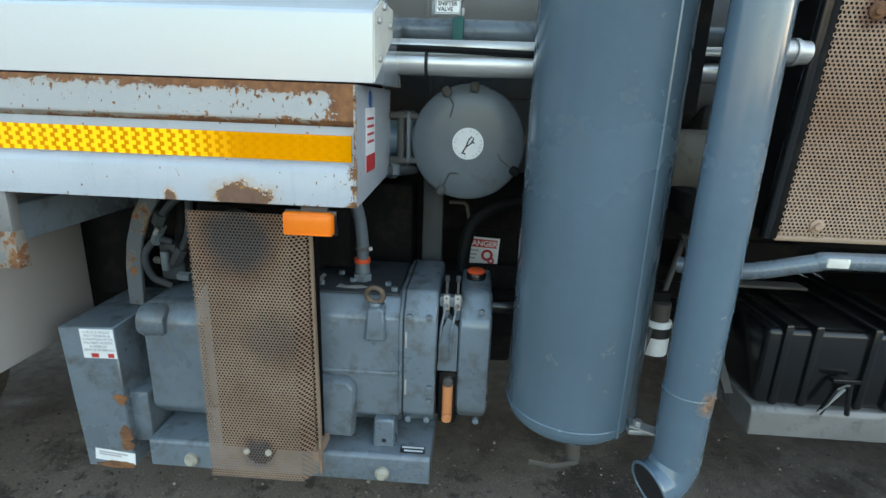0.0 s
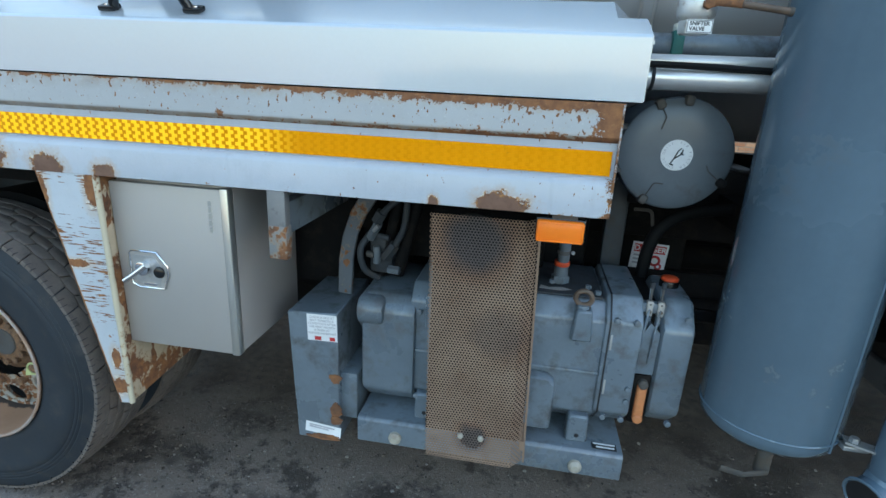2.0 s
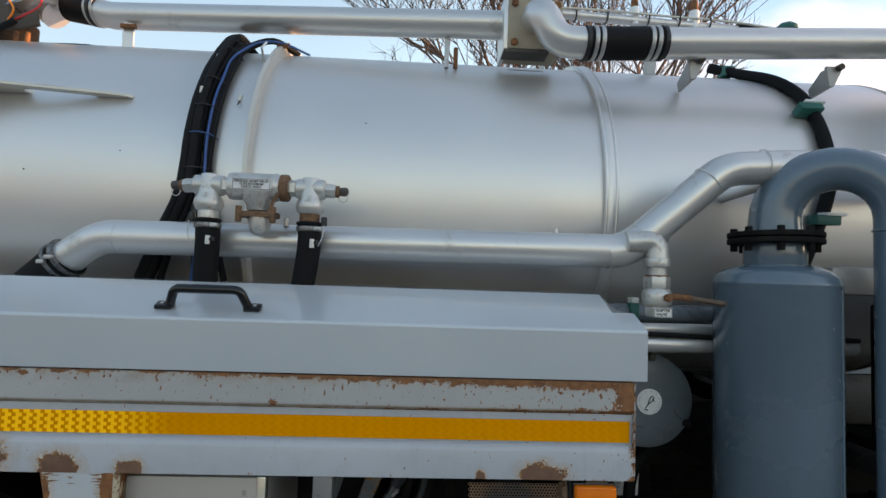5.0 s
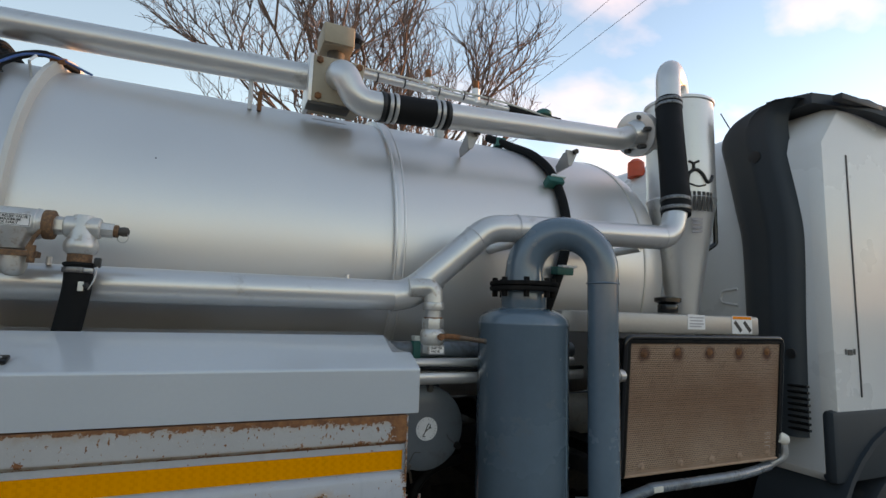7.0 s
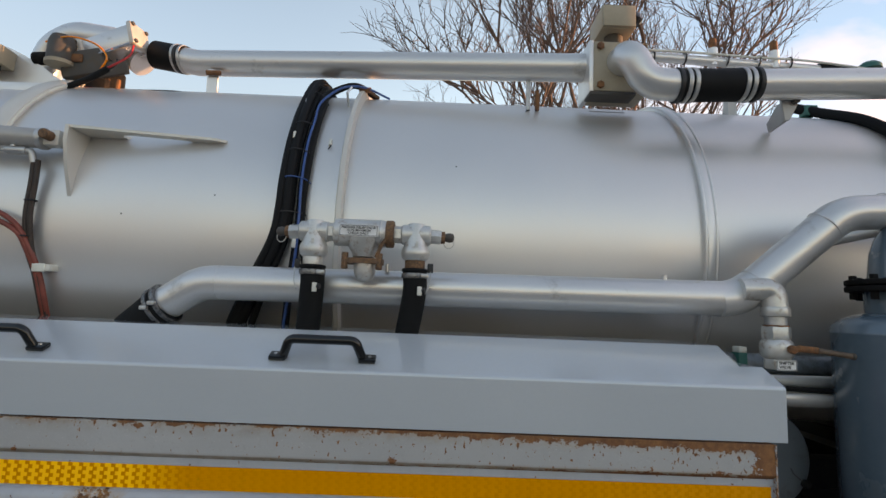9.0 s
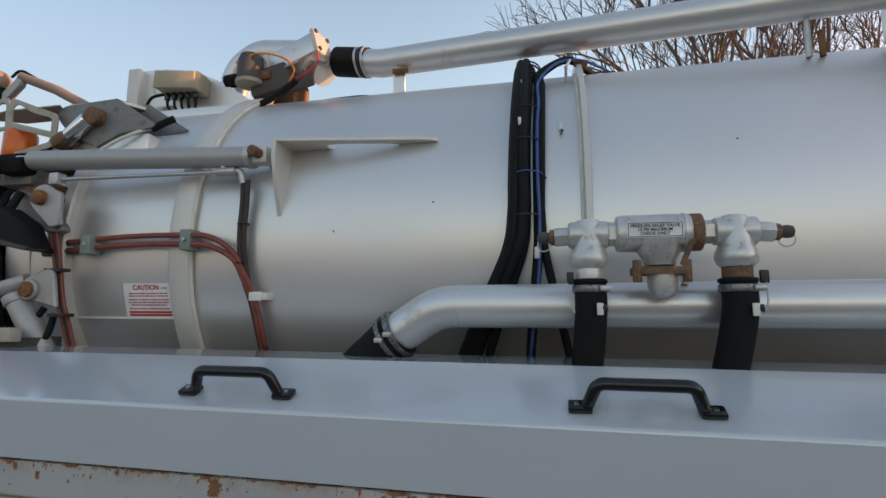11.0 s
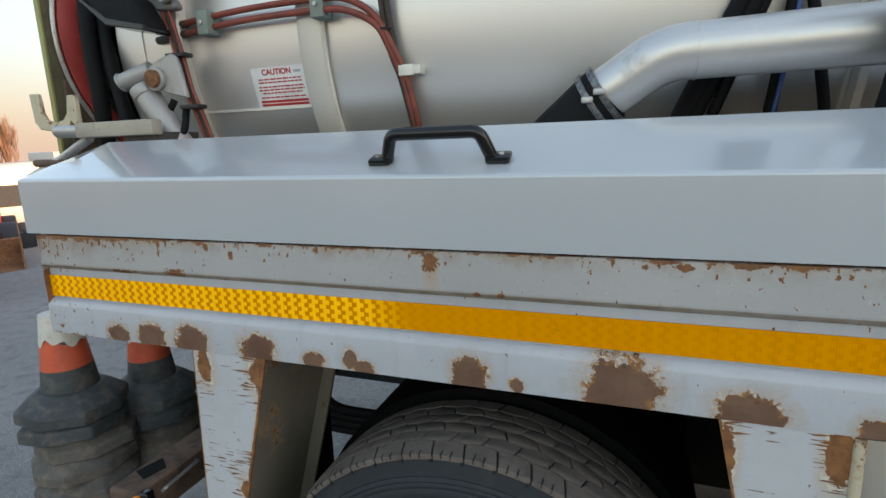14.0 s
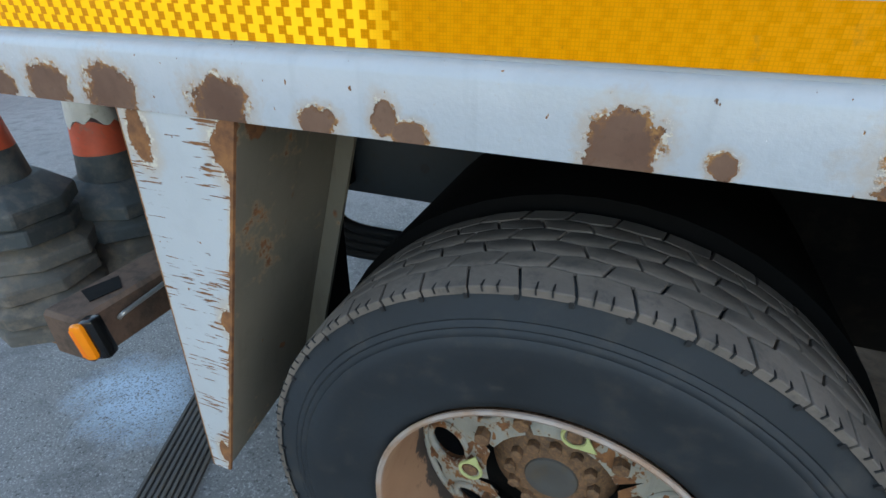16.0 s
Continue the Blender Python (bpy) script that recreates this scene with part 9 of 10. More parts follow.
def build_rear_valve():
    t = thing("rear_valve", (-2.5, 1.0, 2.75), "greasy rear valve with a silver actuator and loose wires", "valve")
    part("elbow", sweep([(-2.36, 1.06, 2.925), (-2.50, 1.075, 3.03), (-2.72, 1.09, 3.065), (-2.86, 1.11, 3.0), (-2.90, 1.13, 2.74)], 0.070, 28, 0.16), M_PIPE, t)
    m = Matrix.Translation((-2.465, 0.985, 2.965)) @ Euler((0, radians(-17), radians(-8))).to_matrix().to_4x4()
    part("actuator", obox(m, 0.25, 0.105, 0.10, 0.012), M_PIPE, t, "silver valve actuator")
    for sx in (-0.128, 0.130):
        q = box(-0.012, 0.012, -0.06, 0.06, -0.058, 0.058, 0.006)
        q.transform(m @ Matrix.Translation((sx, 0, 0)))
        e = part("end_cap", q, M_SUNCAP, t)
        for sy in (-0.045, 0.045):
            for sz in (-0.045, 0.045):
                q = cyl((sx, sy, sz), (sx + 0.02 * (1 if sx > 0 else -1), sy, sz), 0.010, 8)
                q.transform(m)
                part("cap_bolt", q, M_DIRTY, e)
    for sy in (-0.052, 0.052):
        q = cyl((-0.12, sy, -0.053), (0.12, sy, -0.053), 0.006, 8)
        q.transform(m)
        part("tie_rod", q, M_CHROME, t)
    part("switch_body", lathe((-2.665, 0.93, 2.84), (0, 0, 1), [(0, 0.035), (0.005, 0.058), (0.10, 0.056), (0.13, 0.045), (0.135, 0.02)], 24), M_DIRTY, t)
    part("switch_cap", lathe((-2.665, 0.93, 2.825), (0, 0, 1), [(0, 0.02), (0.006, 0.062), (0.022, 0.062), (0.03, 0.05)], 24), M_JBOX, t)
    part("valve_body", obox(Matrix.Translation((-2.575, 0.99, 2.855)) @ Euler((0, radians(-12), 0)).to_matrix().to_4x4(), 0.20, 0.12, 0.13, 0.02), M_DIRTY, t)
    part("bracket", obox(Matrix.Translation((-2.46, 0.97, 2.84)) @ Euler((0, radians(-14), 0)).to_matrix().to_4x4(), 0.17, 0.02, 0.07, 0.004), M_DIRTY, t)
    part("rust_face", obox(Matrix.Translation((-2.59, 0.925, 2.87)), 0.06, 0.01, 0.04, 0.006), M_RUST, t)
    part("solenoid", cyl((-2.80, 0.95, 2.87), (-2.72, 0.95, 2.875), 0.03, 16, 0.004), M_DARK, t)
    for pts, mt in (([(-2.72, 0.90, 2.93), (-2.60, 0.88, 2.95), (-2.48, 0.88, 2.92), (-2.42, 0.88, 2.86), (-2.44, 0.88, 2.80)], M_AMBER), ([(-2.33, 0.92, 2.94), (-2.33, 0.90, 2.88), (-2.39, 0.88, 2.82), (-2.46, 0.87, 2.77)], M_RED), ([(-2.40, 0.92, 2.87), (-2.38, 0.90, 2.84), (-2.40, 0.88, 2.80)], M_INK)):
        part("wire", sweep(spline(pts, 6), 0.0045, 6), mt, t)
    part("cable_bundle", sweep(spline([(-2.40, 0.87, 2.80), (-2.48, 0.86, 2.74), (-2.56, 0.86, 2.70), (-2.58, 0.88, 2.66)], 5), 0.014, 10), M_RUBBER, t)
    part("top_cable", sweep(spline([(-2.58, 0.95, 2.71), (-2.40, 0.93, 2.715), (-2.15, 0.92, 2.72), (-2.05, 0.93, 2.715)], 5), 0.012, 8), M_RUBBER, t)
    part("red_flange", lathe((-2.52, 1.05, 2.70), (0, 0, 1), [(0, 0.14), (0.03, 0.13), (0.04, 0.08)], 24), M_REELRED, t, "red painted flange")
    for x in (-2.43, -2.38):
        part("stud", cyl((x, 0.92, 2.70), (x, 0.92, 2.77), 0.010, 8), M_RUST, t)
    part("pedestal", cyl((-2.55, 1.05, 2.62), (-2.55, 1.05, 2.86), 0.10, 24), M_DARK, t)


build_rear_valve()
bpy.data.objects["rear_valve"].location += Vector((-0.012, 0, -0.03))


M_TAILRUST = surf("old_dark_rust", (0.135, 0.078, 0.052), 0.75, 0, 0.35, 7, 90, 0.5, 0.002, dirt=(0.028, 0.023, 0.020), dirt_amount=0.5)
# one olive paint: the face darkened for shade, the edge left pale
M_OLIVESHADE = surf("shaded_olive_paint", (0.135, 0.120, 0.070), 0.6, 0, 0.2, 4, 60, 0.3, 0.001, dirt=(0.09, 0.055, 0.035), dirt_amount=0.4)
M_OLIVEPALE = surf("olive_edge", (0.34, 0.33, 0.13), 0.55, 0, 0.15, 8, 60, 0.2, 0.001)


def build_reel():
    t = thing("hose_reel", (-3.55, 0.85, 1.62), "red hose reel with black hose on the tank rear", "hose reel")
    c = Vector((0, 0.93, 2.06))
    part("outer_flange", lathe((-3.615, c.y, c.z), (1, 0, 0), [(0, 0.40), (0, 0.47), (0.03, 0.48), (0.045, 0.45), (0.05, 0.40)], 64, cap=False), M_REELRED, t)
    part("outer_disc", cyl((-3.612, c.y, c.z), (-3.60, c.y, c.z), 0.44, 56), M_REELRED, t)
    part("inner_flange", lathe((-3.43, c.y, c.z), (1, 0, 0), [(0, 0.30), (0, 0.41), (0.03, 0.42), (0.045, 0.40), (0.05, 0.30)], 64, cap=False), M_REELRED, t)
    for i in range(4):
        part("hose_turn", torus((-3.555 + 0.036 * i, c.y, c.z), (1, 0, 0), 0.405 - 0.012 * (i % 2), 0.022, 56, 8), M_RUBBER, t)
    part("rim_line", torus((-3.60, c.y, c.z), (1, 0, 0), 0.487, 0.008, 64, 8), M_CAST, t)
    part("drum", cyl((-3.60, c.y, c.z), (-3.42, c.y, c.z), 0.36, 48), M_DARK, t)
    part("hanging_hose", sweep(spline([(-3.50, 0.50, 2.20), (-3.46, 0.46, 2.0), (-3.44, 0.45, 1.85), (-3.45, 0.46, 1.60)], 5), 0.026, 12), M_RUBBER, t)
    part("hanging_hose", sweep(spline([(-3.46, 0.52, 2.12), (-3.40, 0.48, 1.95), (-3.36, 0.47, 1.78), (-3.34, 0.48, 1.60)], 5), 0.022, 12), M_RUBBER, t)
    part("axle_mount", box(-3.60, -3.10, 0.84, 0.92, 1.96, 2.04), M_DARK, t)
    f = thing("steel_frame", (-3.68, 0.6, 1.6), "olive and rusty steel frame behind the hose reel", "frame")
    part("side_plate", box(-3.668, -3.650, 0.424, 0.95, 1.60, 2.25, 0.003), M_OLIVESHADE, f, "olive plate with its shade put into the colour")
    part("plate_edge", box(-3.668, -3.648, 0.414, 0.424, 1.60, 2.252, 0.003), M_OLIVEPALE, f, "yellow-green plate edge")
    part("rust_plate", box(-3.646, -3.632, 0.45, 0.56, 1.60, 1.90, 0.006), M_GREASE, f)
    b = thing("hose_hook", (-3.3, 0.3, 1.68), "cream painted hose rest with a turned-up end", "hose rest")
    part("bar", box(-3.36, -3.04, 0.285, 0.325, 1.690, 1.735, 0.005), M_TAN, b)
    part("sleeve", cyl((-3.46, 0.305, 1.715), (-3.355, 0.305, 1.713), 0.022, 16), M_GALV, b)
    part("hook", prism([(-3.552, 1.835), (-3.514, 1.834), (-3.507, 1.772), (-3.490, 1.750), (-3.455, 1.741), (-3.415, 1.748), (-3.394, 1.768), (-3.382, 1.822), (-3.348, 1.821), (-3.346, 1.732), (-3.479, 1.716), (-3.525, 1.722), (-3.546, 1.745)], 0.292, 0.308, bev=0.003), M_LEGEDGE, b, "cream and rust mottled hook plate")
    part("stay", box(-3.20, -3.06, 0.32, 0.48, 1.66, 1.70), M_DIRTY, b)
    part("bent_rail", sweep([(-3.36, 0.33, 1.690), (-3.50, 0.335, 1.632), (-3.715, 0.345, 1.560), (-3.722, 0.345, 1.40)], 0.014, 12, 0.03), M_GALV, b, "galvanised bent rail")
    part("rusty_rod", cyl((-3.635, 0.33, 1.615), (-3.455, 0.33, 1.612), 0.013, 12, 0.003), M_TAILRUST, b)


build_reel()
bpy.data.objects["steel_frame"].location.x += 0.03


# brown with the warm low sun on camera back and arm mixed in
M_HOUSING = plain("sunlit_brown_housing", (0.33, 0.20, 0.14), 0.45)
M_BEACON = plain("beacon_lens", (0.80, 0.13, 0.008), 0.22)


def build_lamps():
    t = thing("beacon", (-3.45, 0.55, 2.36), "orange beacon in a cream guard cage", "beacon")
    part("lens", lathe((-3.47, 0.575, 2.400), (0, 0, 1), [(0, 0.056), (0.01, 0.060), (0.10, 0.057), (0.115, 0.050), (0.12, 0.03)], 24), M_BEACON, t)
    part("base", cyl((-3.47, 0.575, 2.385), (-3.47, 0.575, 2.402), 0.064, 24, 0.004), M_BLACK, t)
    # guard of flat bars: a front and a side with two windows each
    def slat(name, p, q, w, nrm):
        p, q, n = Vector(p), Vector(q), Vector(nrm).normalized()
        d = (q - p).normalized()
        m = Matrix((d, n, d.cross(n))).transposed().to_4x4()
        part(name, obox(Matrix.Translation((p + q) / 2) @ m, (q - p).length + w * 0.8, 0.006, w, 0.002), M_TAN, t)
    def loop(name, pts, w):
        """A closed hoop of flat bar with rounded corners."""
        pts = [Vector(p) for p in pts]
        mid = (pts[0] + pts[1]) / 2
        path = rounded_path([mid, *pts[1:], pts[0], mid], 0.030, 6)
        sec = []
        ctr = sum(pts, Vector()) / len(pts)
        nrm = (pts[1] - pts[0]).cross(pts[2] - pts[1]).normalized()
        for p in path:
            d = (ctr - p).normalized()
            sec.append([p + nrm * 0.003, p + nrm * 0.003 + d * w, p - nrm * 0.003 + d * w, p - nrm * 0.003])
        part(name, loft(sec, caps=False), M_TAN, t)
    side = (0.2, 1, 0)
    loop("guard_hoop", [(-3.495, 0.53, 2.650), (-3.235, 0.53, 2.552), (-3.240, 0.53, 2.425), (-3.475, 0.53, 2.385)], 0.030)
    slat("guard_bar", (-3.475, 0.531, 2.530), (-3.252, 0.531, 2.470), 0.024, (0, 1, 0))
    loop("guard_hoop", [(-3.72, 0.575, 2.640), (-3.50, 0.536, 2.655), (-3.485, 0.536, 2.385), (-3.705, 0.575, 2.400)], 0.024)
    slat("guard_bar", (-3.70, 0.574, 2.530), (-3.49, 0.538, 2.520), 0.018, side)
    part("guard_top", prism([(-3.72, 0.575), (-3.50, 0.532), (-3.24, 0.532), (-3.30, 0.62), (-3.40, 0.66), (-3.56, 0.66)], 2.640, 2.645, "xy"), M_TAN, t)
    bpy.data.objects["guard_top"].location.z -= 0.05
    part("bracket", box(-3.62, -3.25, 0.50, 0.68, 2.345, 2.40, 0.01), M_DARK, t)
    part("bracket_stay", box(-3.30, -3.14, 0.52, 0.60, 2.32, 2.38, 0.006), M_DIRTY, t)
    l = thing("work_lamp", (-3.42, 0.28, 2.25), "black work lamp on a rear bracket", "work lamp", "work lamps")

    def oct_(x, y0, y1, z0, z1, c):
        return [(x, y0 + c, z0), (x, y1 - c, z0), (x, y1, z0 + c), (x, y1, z1 - c), (x, y1 - c, z1), (x, y0 + c, z1), (x, y0, z1 - c), (x, y0, z0 + c)]
    part("housing", loft([oct_(-3.512, 0.292, 0.368, 2.292, 2.374, 0.014), oct_(-3.505, 0.287, 0.373, 2.284, 2.386, 0.016), oct_(-3.475, 0.287, 0.373, 2.282, 2.384, 0.016), oct_(-3.44, 0.295, 0.365, 2.278, 2.370, 0.018), oct_(-3.395, 0.315, 0.345, 2.285, 2.335, 0.010), oct_(-3.365, 0.318, 0.342, 2.295, 2.325, 0.008)]), M_RUBBER, l)
    part("neck", sweep([(-3.38, 0.33, 2.31), (-3.33, 0.37, 2.31)], 0.014, 10), M_RUBBER, l)
    l = thing("work_lamp", (-3.18, 0.34, 2.0), "black work lamp tilted below the ram", "work lamp", "work lamps")
    front = [(-3.312, 2.104), (-3.262, 2.141), (-3.215, 2.150), (-3.105, 2.085), (-3.058, 2.008), (-3.064, 1.990), (-3.20, 2.020)]
    part("housing", prism(front, 0.325, 0.415, bev=0.010), M_RUBBER, l)
    part("lens_rim", prism([(-3.318, 2.106), (-3.306, 2.112), (-3.20, 2.034), (-3.062, 2.004), (-3.060, 1.986), (-3.205, 2.014)], 0.320, 0.420, bev=0.003), M_BLACK, l)
    part("neck", cyl((-3.22, 0.37, 2.13), (-3.21, 0.40, 2.21), 0.014, 10), M_RUBBER, l)
    k = thing("rear_camera", (-3.6, 0.75, 2.75), "black rear camera on a brown arm", "camera")
    part("camera_body", obox(Matrix.Translation((-3.915, 0.72, 2.846)) @ Euler((0, radians(14), 0)).to_matrix().to_4x4(), 0.16, 0.10, 0.085, 0.014), M_BLACK, k)
    part("camera_hood", lathe((-3.845, 0.72, 2.838), (1, 0, -0.2), [(0, 0.050), (0.02, 0.050), (0.045, 0.038), (0.06, 0.012)], 18), M_HOUSING, k, "brown camera back, coloured as if sunlit")
    part("camera_mount", box(-3.815, -3.785, 0.70, 0.74, 2.73, 2.80, 0.006), M_DARK, k)
    part("arm_link", prism([(-3.80, 2.735), (-3.76, 2.735), (-3.69, 2.80), (-3.675, 2.85), (-3.70, 2.86), (-3.73, 2.82), (-3.80, 2.765)], 0.705, 0.735, bev=0.004), M_RAM, k)
    part("arm", sweep([(-3.70, 0.72, 2.845), (-3.50, 0.72, 2.765), (-3.30, 0.72, 2.66)], 0.021, 12, 0.03), M_HOUSING, k)
    part("cable", sweep(spline([(-3.76, 0.72, 2.85), (-3.71, 0.72, 2.875), (-3.62, 0.72, 2.83), (-3.45, 0.72, 2.735)], 5), 0.006, 6), M_RUBBER, k)


build_lamps()


def build_tail():
    b = thing("tail_bar", (-2.93, 0.3, 0.66), "rusty steel tail bar with an amber reflector", "tail bar")
    part("beam", prism([(-0.055, 0.672), (-0.055, 0.775), (0.95, 0.775), (0.95, 0.672)], -2.985, -2.885, "yz", 0.008), M_TAILRUST, b)
    part("top_stain", prism([(-2.97, 0.02), (-2.92, 0.0), (-2.905, 0.06), (-2.95, 0.09)], 0.7755, 0.7775, "xy"), M_DARK, b)
    part("handle_wire", sweep([(-2.882, 0.02, 0.735), (-2.872, 0.02, 0.745), (-2.872, 0.14, 0.755), (-2.884, 0.14, 0.75)], 0.005, 8, 0.01), M_GALV, b)
    r = part("reflector", obox(Matrix.Translation((-2.862, -0.066, 0.744)) @ Euler((0, radians(-8), radians(20))).to_matrix().to_4x4(), 0.026, 0.018, 0.080, 0.008), M_AMBER, b, "amber reflector")
    part("reflector_back", obox(Matrix.Translation((-2.852, -0.046, 0.744)) @ Euler((0, radians(-8), radians(20))).to_matrix().to_4x4(), 0.030, 0.030, 0.086, 0.006), M_BLACK, r)
    part("reflector_ridge", obox(Matrix.Translation((-2.866, -0.0755, 0.744)) @ Euler((0, radians(-8), radians(20))).to_matrix().to_4x4(), 0.010, 0.003, 0.062, 0.0015), M_ORANGE, r)
    part("bar_mount", box(-3.0, -2.86, 0.80, 0.92, 0.70, 1.0), M_DARK, b)
    c = thing("rear_step", (-3.3, 0.2, 0.45), "rusty steel step below the traffic cones", "step")
    part("plate", prism([(-3.62, 0.08), (-3.36, 0.09), (-3.28, 0.62), (-3.62, 0.62)], 0.445, 0.480, "xy", 0.004), M_RUST, c)
    part("skirt", box(-3.60, -3.30, 0.07, 0.09, 0.38, 0.445, 0.003), M_RUST, c)
    part("arm", box(-3.35, -3.25, 0.60, 1.0, 0.42, 0.95), M_DARK, c)


build_tail()
bpy.data.objects["rear_step"].location += Vector((-0.05, 0.10, 0))


def cone_base(x, y, z, size, turn, h, wobble):
    """The heavy eight-sided foot of a traffic cone."""
    bm = bmesh.new()
    rows = []
    for zz, k in ((0, 1.0), (h * 0.45, 1.0), (h, 0.62)):
        ring = []
        for i in range(8):
            a = math.pi / 8 + i * math.pi / 4
            q = size * (1.0 if i % 2 else 0.96)
            ring.append(bm.verts.new((q * k * math.cos(a), q * k * math.sin(a), zz)))
        rows.append(ring)
    for a, b in zip(rows, rows[1:]):
        for i in range(8):
            bm.faces.new((a[i], a[(i + 1) % 8], b[(i + 1) % 8], b[i]))
    bm.faces.new(rows[0][::-1])
    bm.faces.new(rows[-1])
    bmesh.ops.recalc_face_normals(bm, faces=bm.faces[:])
    bmesh.ops.bevel(bm, geom=bm.edges[:], offset=0.004, segments=1, profile=0.5, affect="EDGES")
    bm.transform(Matrix.Translation((x, y, z)) @ Euler((radians(wobble[0]), radians(wobble[1]), radians(turn))).to_matrix().to_4x4())
    return bm


def build_cones():
    rnd = random.Random(11)
    for (x, y, z0, n, top) in ((-3.405, 0.19, 0.490, 6, 0.86), (-3.375, 0.44, 0.476, 5, 0.83)):
        zt = top
        for i in range(n):
            t = thing("traffic_cone", (x, y, z0 + i * 0.066), "stacked traffic cone with a grimy black base" if i < n - 1 else "red and white traffic cone on a grimy black base", "traffic cone", "stack of traffic cones")
            ox, oy = rnd.uniform(-0.018, 0.018), rnd.uniform(-0.018, 0.018)
            part("base", cone_base(x + ox, y + oy, z0 + i * 0.066, 0.158, rnd.uniform(-40, 40), 0.085, (rnd.uniform(-4, 4), rnd.uniform(-4, 4))), M_CONEBASE if i >= n - 2 else M_CONEMUD, t, smooth=20)
            if i == n - 1:
                zz = z0 + i * 0.066 + 0.08
                def rad(z):
                    return 0.081 - (z - zz) * 0.125
                for nm, za, zb, mt in (("neck", zz, zz + 0.075, M_CONEBASE), ("red_band", zz + 0.075, zz + 0.185, M_CONERED), ("white_sleeve", zz + 0.162, zz + 0.25, M_CONEWHITE)):
                    e = 0.0025 if nm == "white_sleeve" else 0
                    bm = lathe((x + ox, y + oy, 0), (0, 0, 1), [(za, rad(za) + e), (zb, rad(zb) + e)], 48)
                    if e:       # the sleeve is torn along its lower edge
                        for v in bm.verts:
                            if abs(v.co.z - za) < 0.001:
                                a = math.atan2(v.co.y - y - oy, v.co.x - x - ox)
                                v.co.z += 0.010 * math.sin(3 * a + i) + 0.008 * math.sin(8 * a) + rnd.uniform(-0.003, 0.003)
                    part(nm, bm, mt, t)


build_cones()


# ---- yard and distance ----


def build_drain():
    t = thing("drain_channel", (-3.15, 0.3, -0.046), "slotted dark iron drain channel set in the asphalt", "drain", kind="structure")
    d = Vector((-0.116, 0.300, 0)).normalized()
    s = Vector((d.y, -d.x, 0))
    c = Vector((-3.155, 0.20, -0.044))
    m = Matrix.Translation(c) @ Matrix((s, d, Vector((0, 0, 1)))).transposed().to_4x4()
    q = box(-0.085, 0.085, -1.6, 1.4, -0.03, 0.001)
    q.transform(m)
    part("channel_bed", q, M_INK, t)
    for i in range(9):
        x = -0.08 + 0.02 * i
        q = box(x - 0.006, x + 0.006, -1.6, 1.4, -0.01, 0.006, 0.002)
        q.transform(m)
        part("grate_bar", q, M_DIRTY, t)


build_drain()


def branch(verts, faces, p, d, length, r, depth, rnd, spread, crook=0.16):
    """A tapering limb that forks, written into lists of points and faces."""
    n = 3
    crook = crook if depth > 1 else crook * 1.7
    seg = 5 if depth > 2 else (4 if depth > 1 else 3)
    prev = None
    pos, way = Vector(p), Vector(d).normalized()
    for i in range(n + 1):
        u, v, w = axis_frame(way)
        rr = r * (1 - 0.45 * i / n)
        ring = []
        for k in range(seg):
            a = 2 * math.pi * k / seg
            ring.append(len(verts))
            verts.append(pos + (u * math.cos(a) + v * math.sin(a)) * rr)
        if prev:
            for k in range(seg):
                faces.append((prev[k], prev[(k + 1) % seg], ring[(k + 1) % seg], ring[k]))
        prev = ring
        if i < n:
            pos = pos + way * (length / n)
            way = (way + Vector((rnd.uniform(-1, 1), rnd.uniform(-1, 1), rnd.uniform(-0.5, 0.8))) * crook).normalized()
            if depth > 0 and i > 0:
                side = Vector((rnd.uniform(-1, 1), rnd.uniform(-1, 1), rnd.uniform(-0.2, 0.9))).normalized()
                branch(verts, faces, pos, (way + side * spread).normalized(), length * rnd.uniform(0.42, 0.66), r * 0.5, depth - 1, rnd, spread, crook)
    if depth > 0:
        for _ in range(3 if depth > 1 else 2):
            side = Vector((rnd.uniform(-1, 1), rnd.uniform(-1, 1), rnd.uniform(-0.1, 0.8))).normalized()
            branch(verts, faces, pos, (way + side * spread).normalized(), length * rnd.uniform(0.55, 0.78), r * 0.55, depth - 1, rnd, spread, crook)


def bare_tree(name, at, height, seed, label, spread=0.62, depth=5, limbs=6, r=0.10, lean=0.5, crook=0.16):
    rnd = random.Random(seed)
    t = thing(name, at, label, "tree")
    o = Vector(at)
    fork = o + Vector((0, 0, height * 0.26))
    part("trunk", sweep(spline([o + Vector((0, 0, -0.1)), o + Vector((0.05, 0.02, height * 0.12)), fork, fork + Vector((0, 0, 0.2))], 5), r * 1.6, 12, radii=lambda f: r * (1.9 - 0.6 * f)), M_BARK, t)
    verts, faces = [], []
    for i in range(limbs):
        a = 2 * math.pi * (i + rnd.uniform(-0.2, 0.2)) / limbs
        d = Vector((math.cos(a) * lean, math.sin(a) * lean, 1.0))
        branch(verts, faces, fork, d, height * 0.27, r * 0.62, depth, rnd, spread, crook)
    me = bpy.data.meshes.new("crown")
    me.from_pydata([v - o for v in verts], [], faces)
    me.materials.append(M_TWIG)
    ob = new("crown", me)
    ob.parent = t
    tagged(ob, "bare winter branches and twigs", kind="stuff")
    return t


bare_tree("tree", (1.6, 6.4, -0.05), 8.3, 3, "leafless garden tree standing behind the tanker", 0.64, 4, 10, 0.090, 0.44, 0.30)
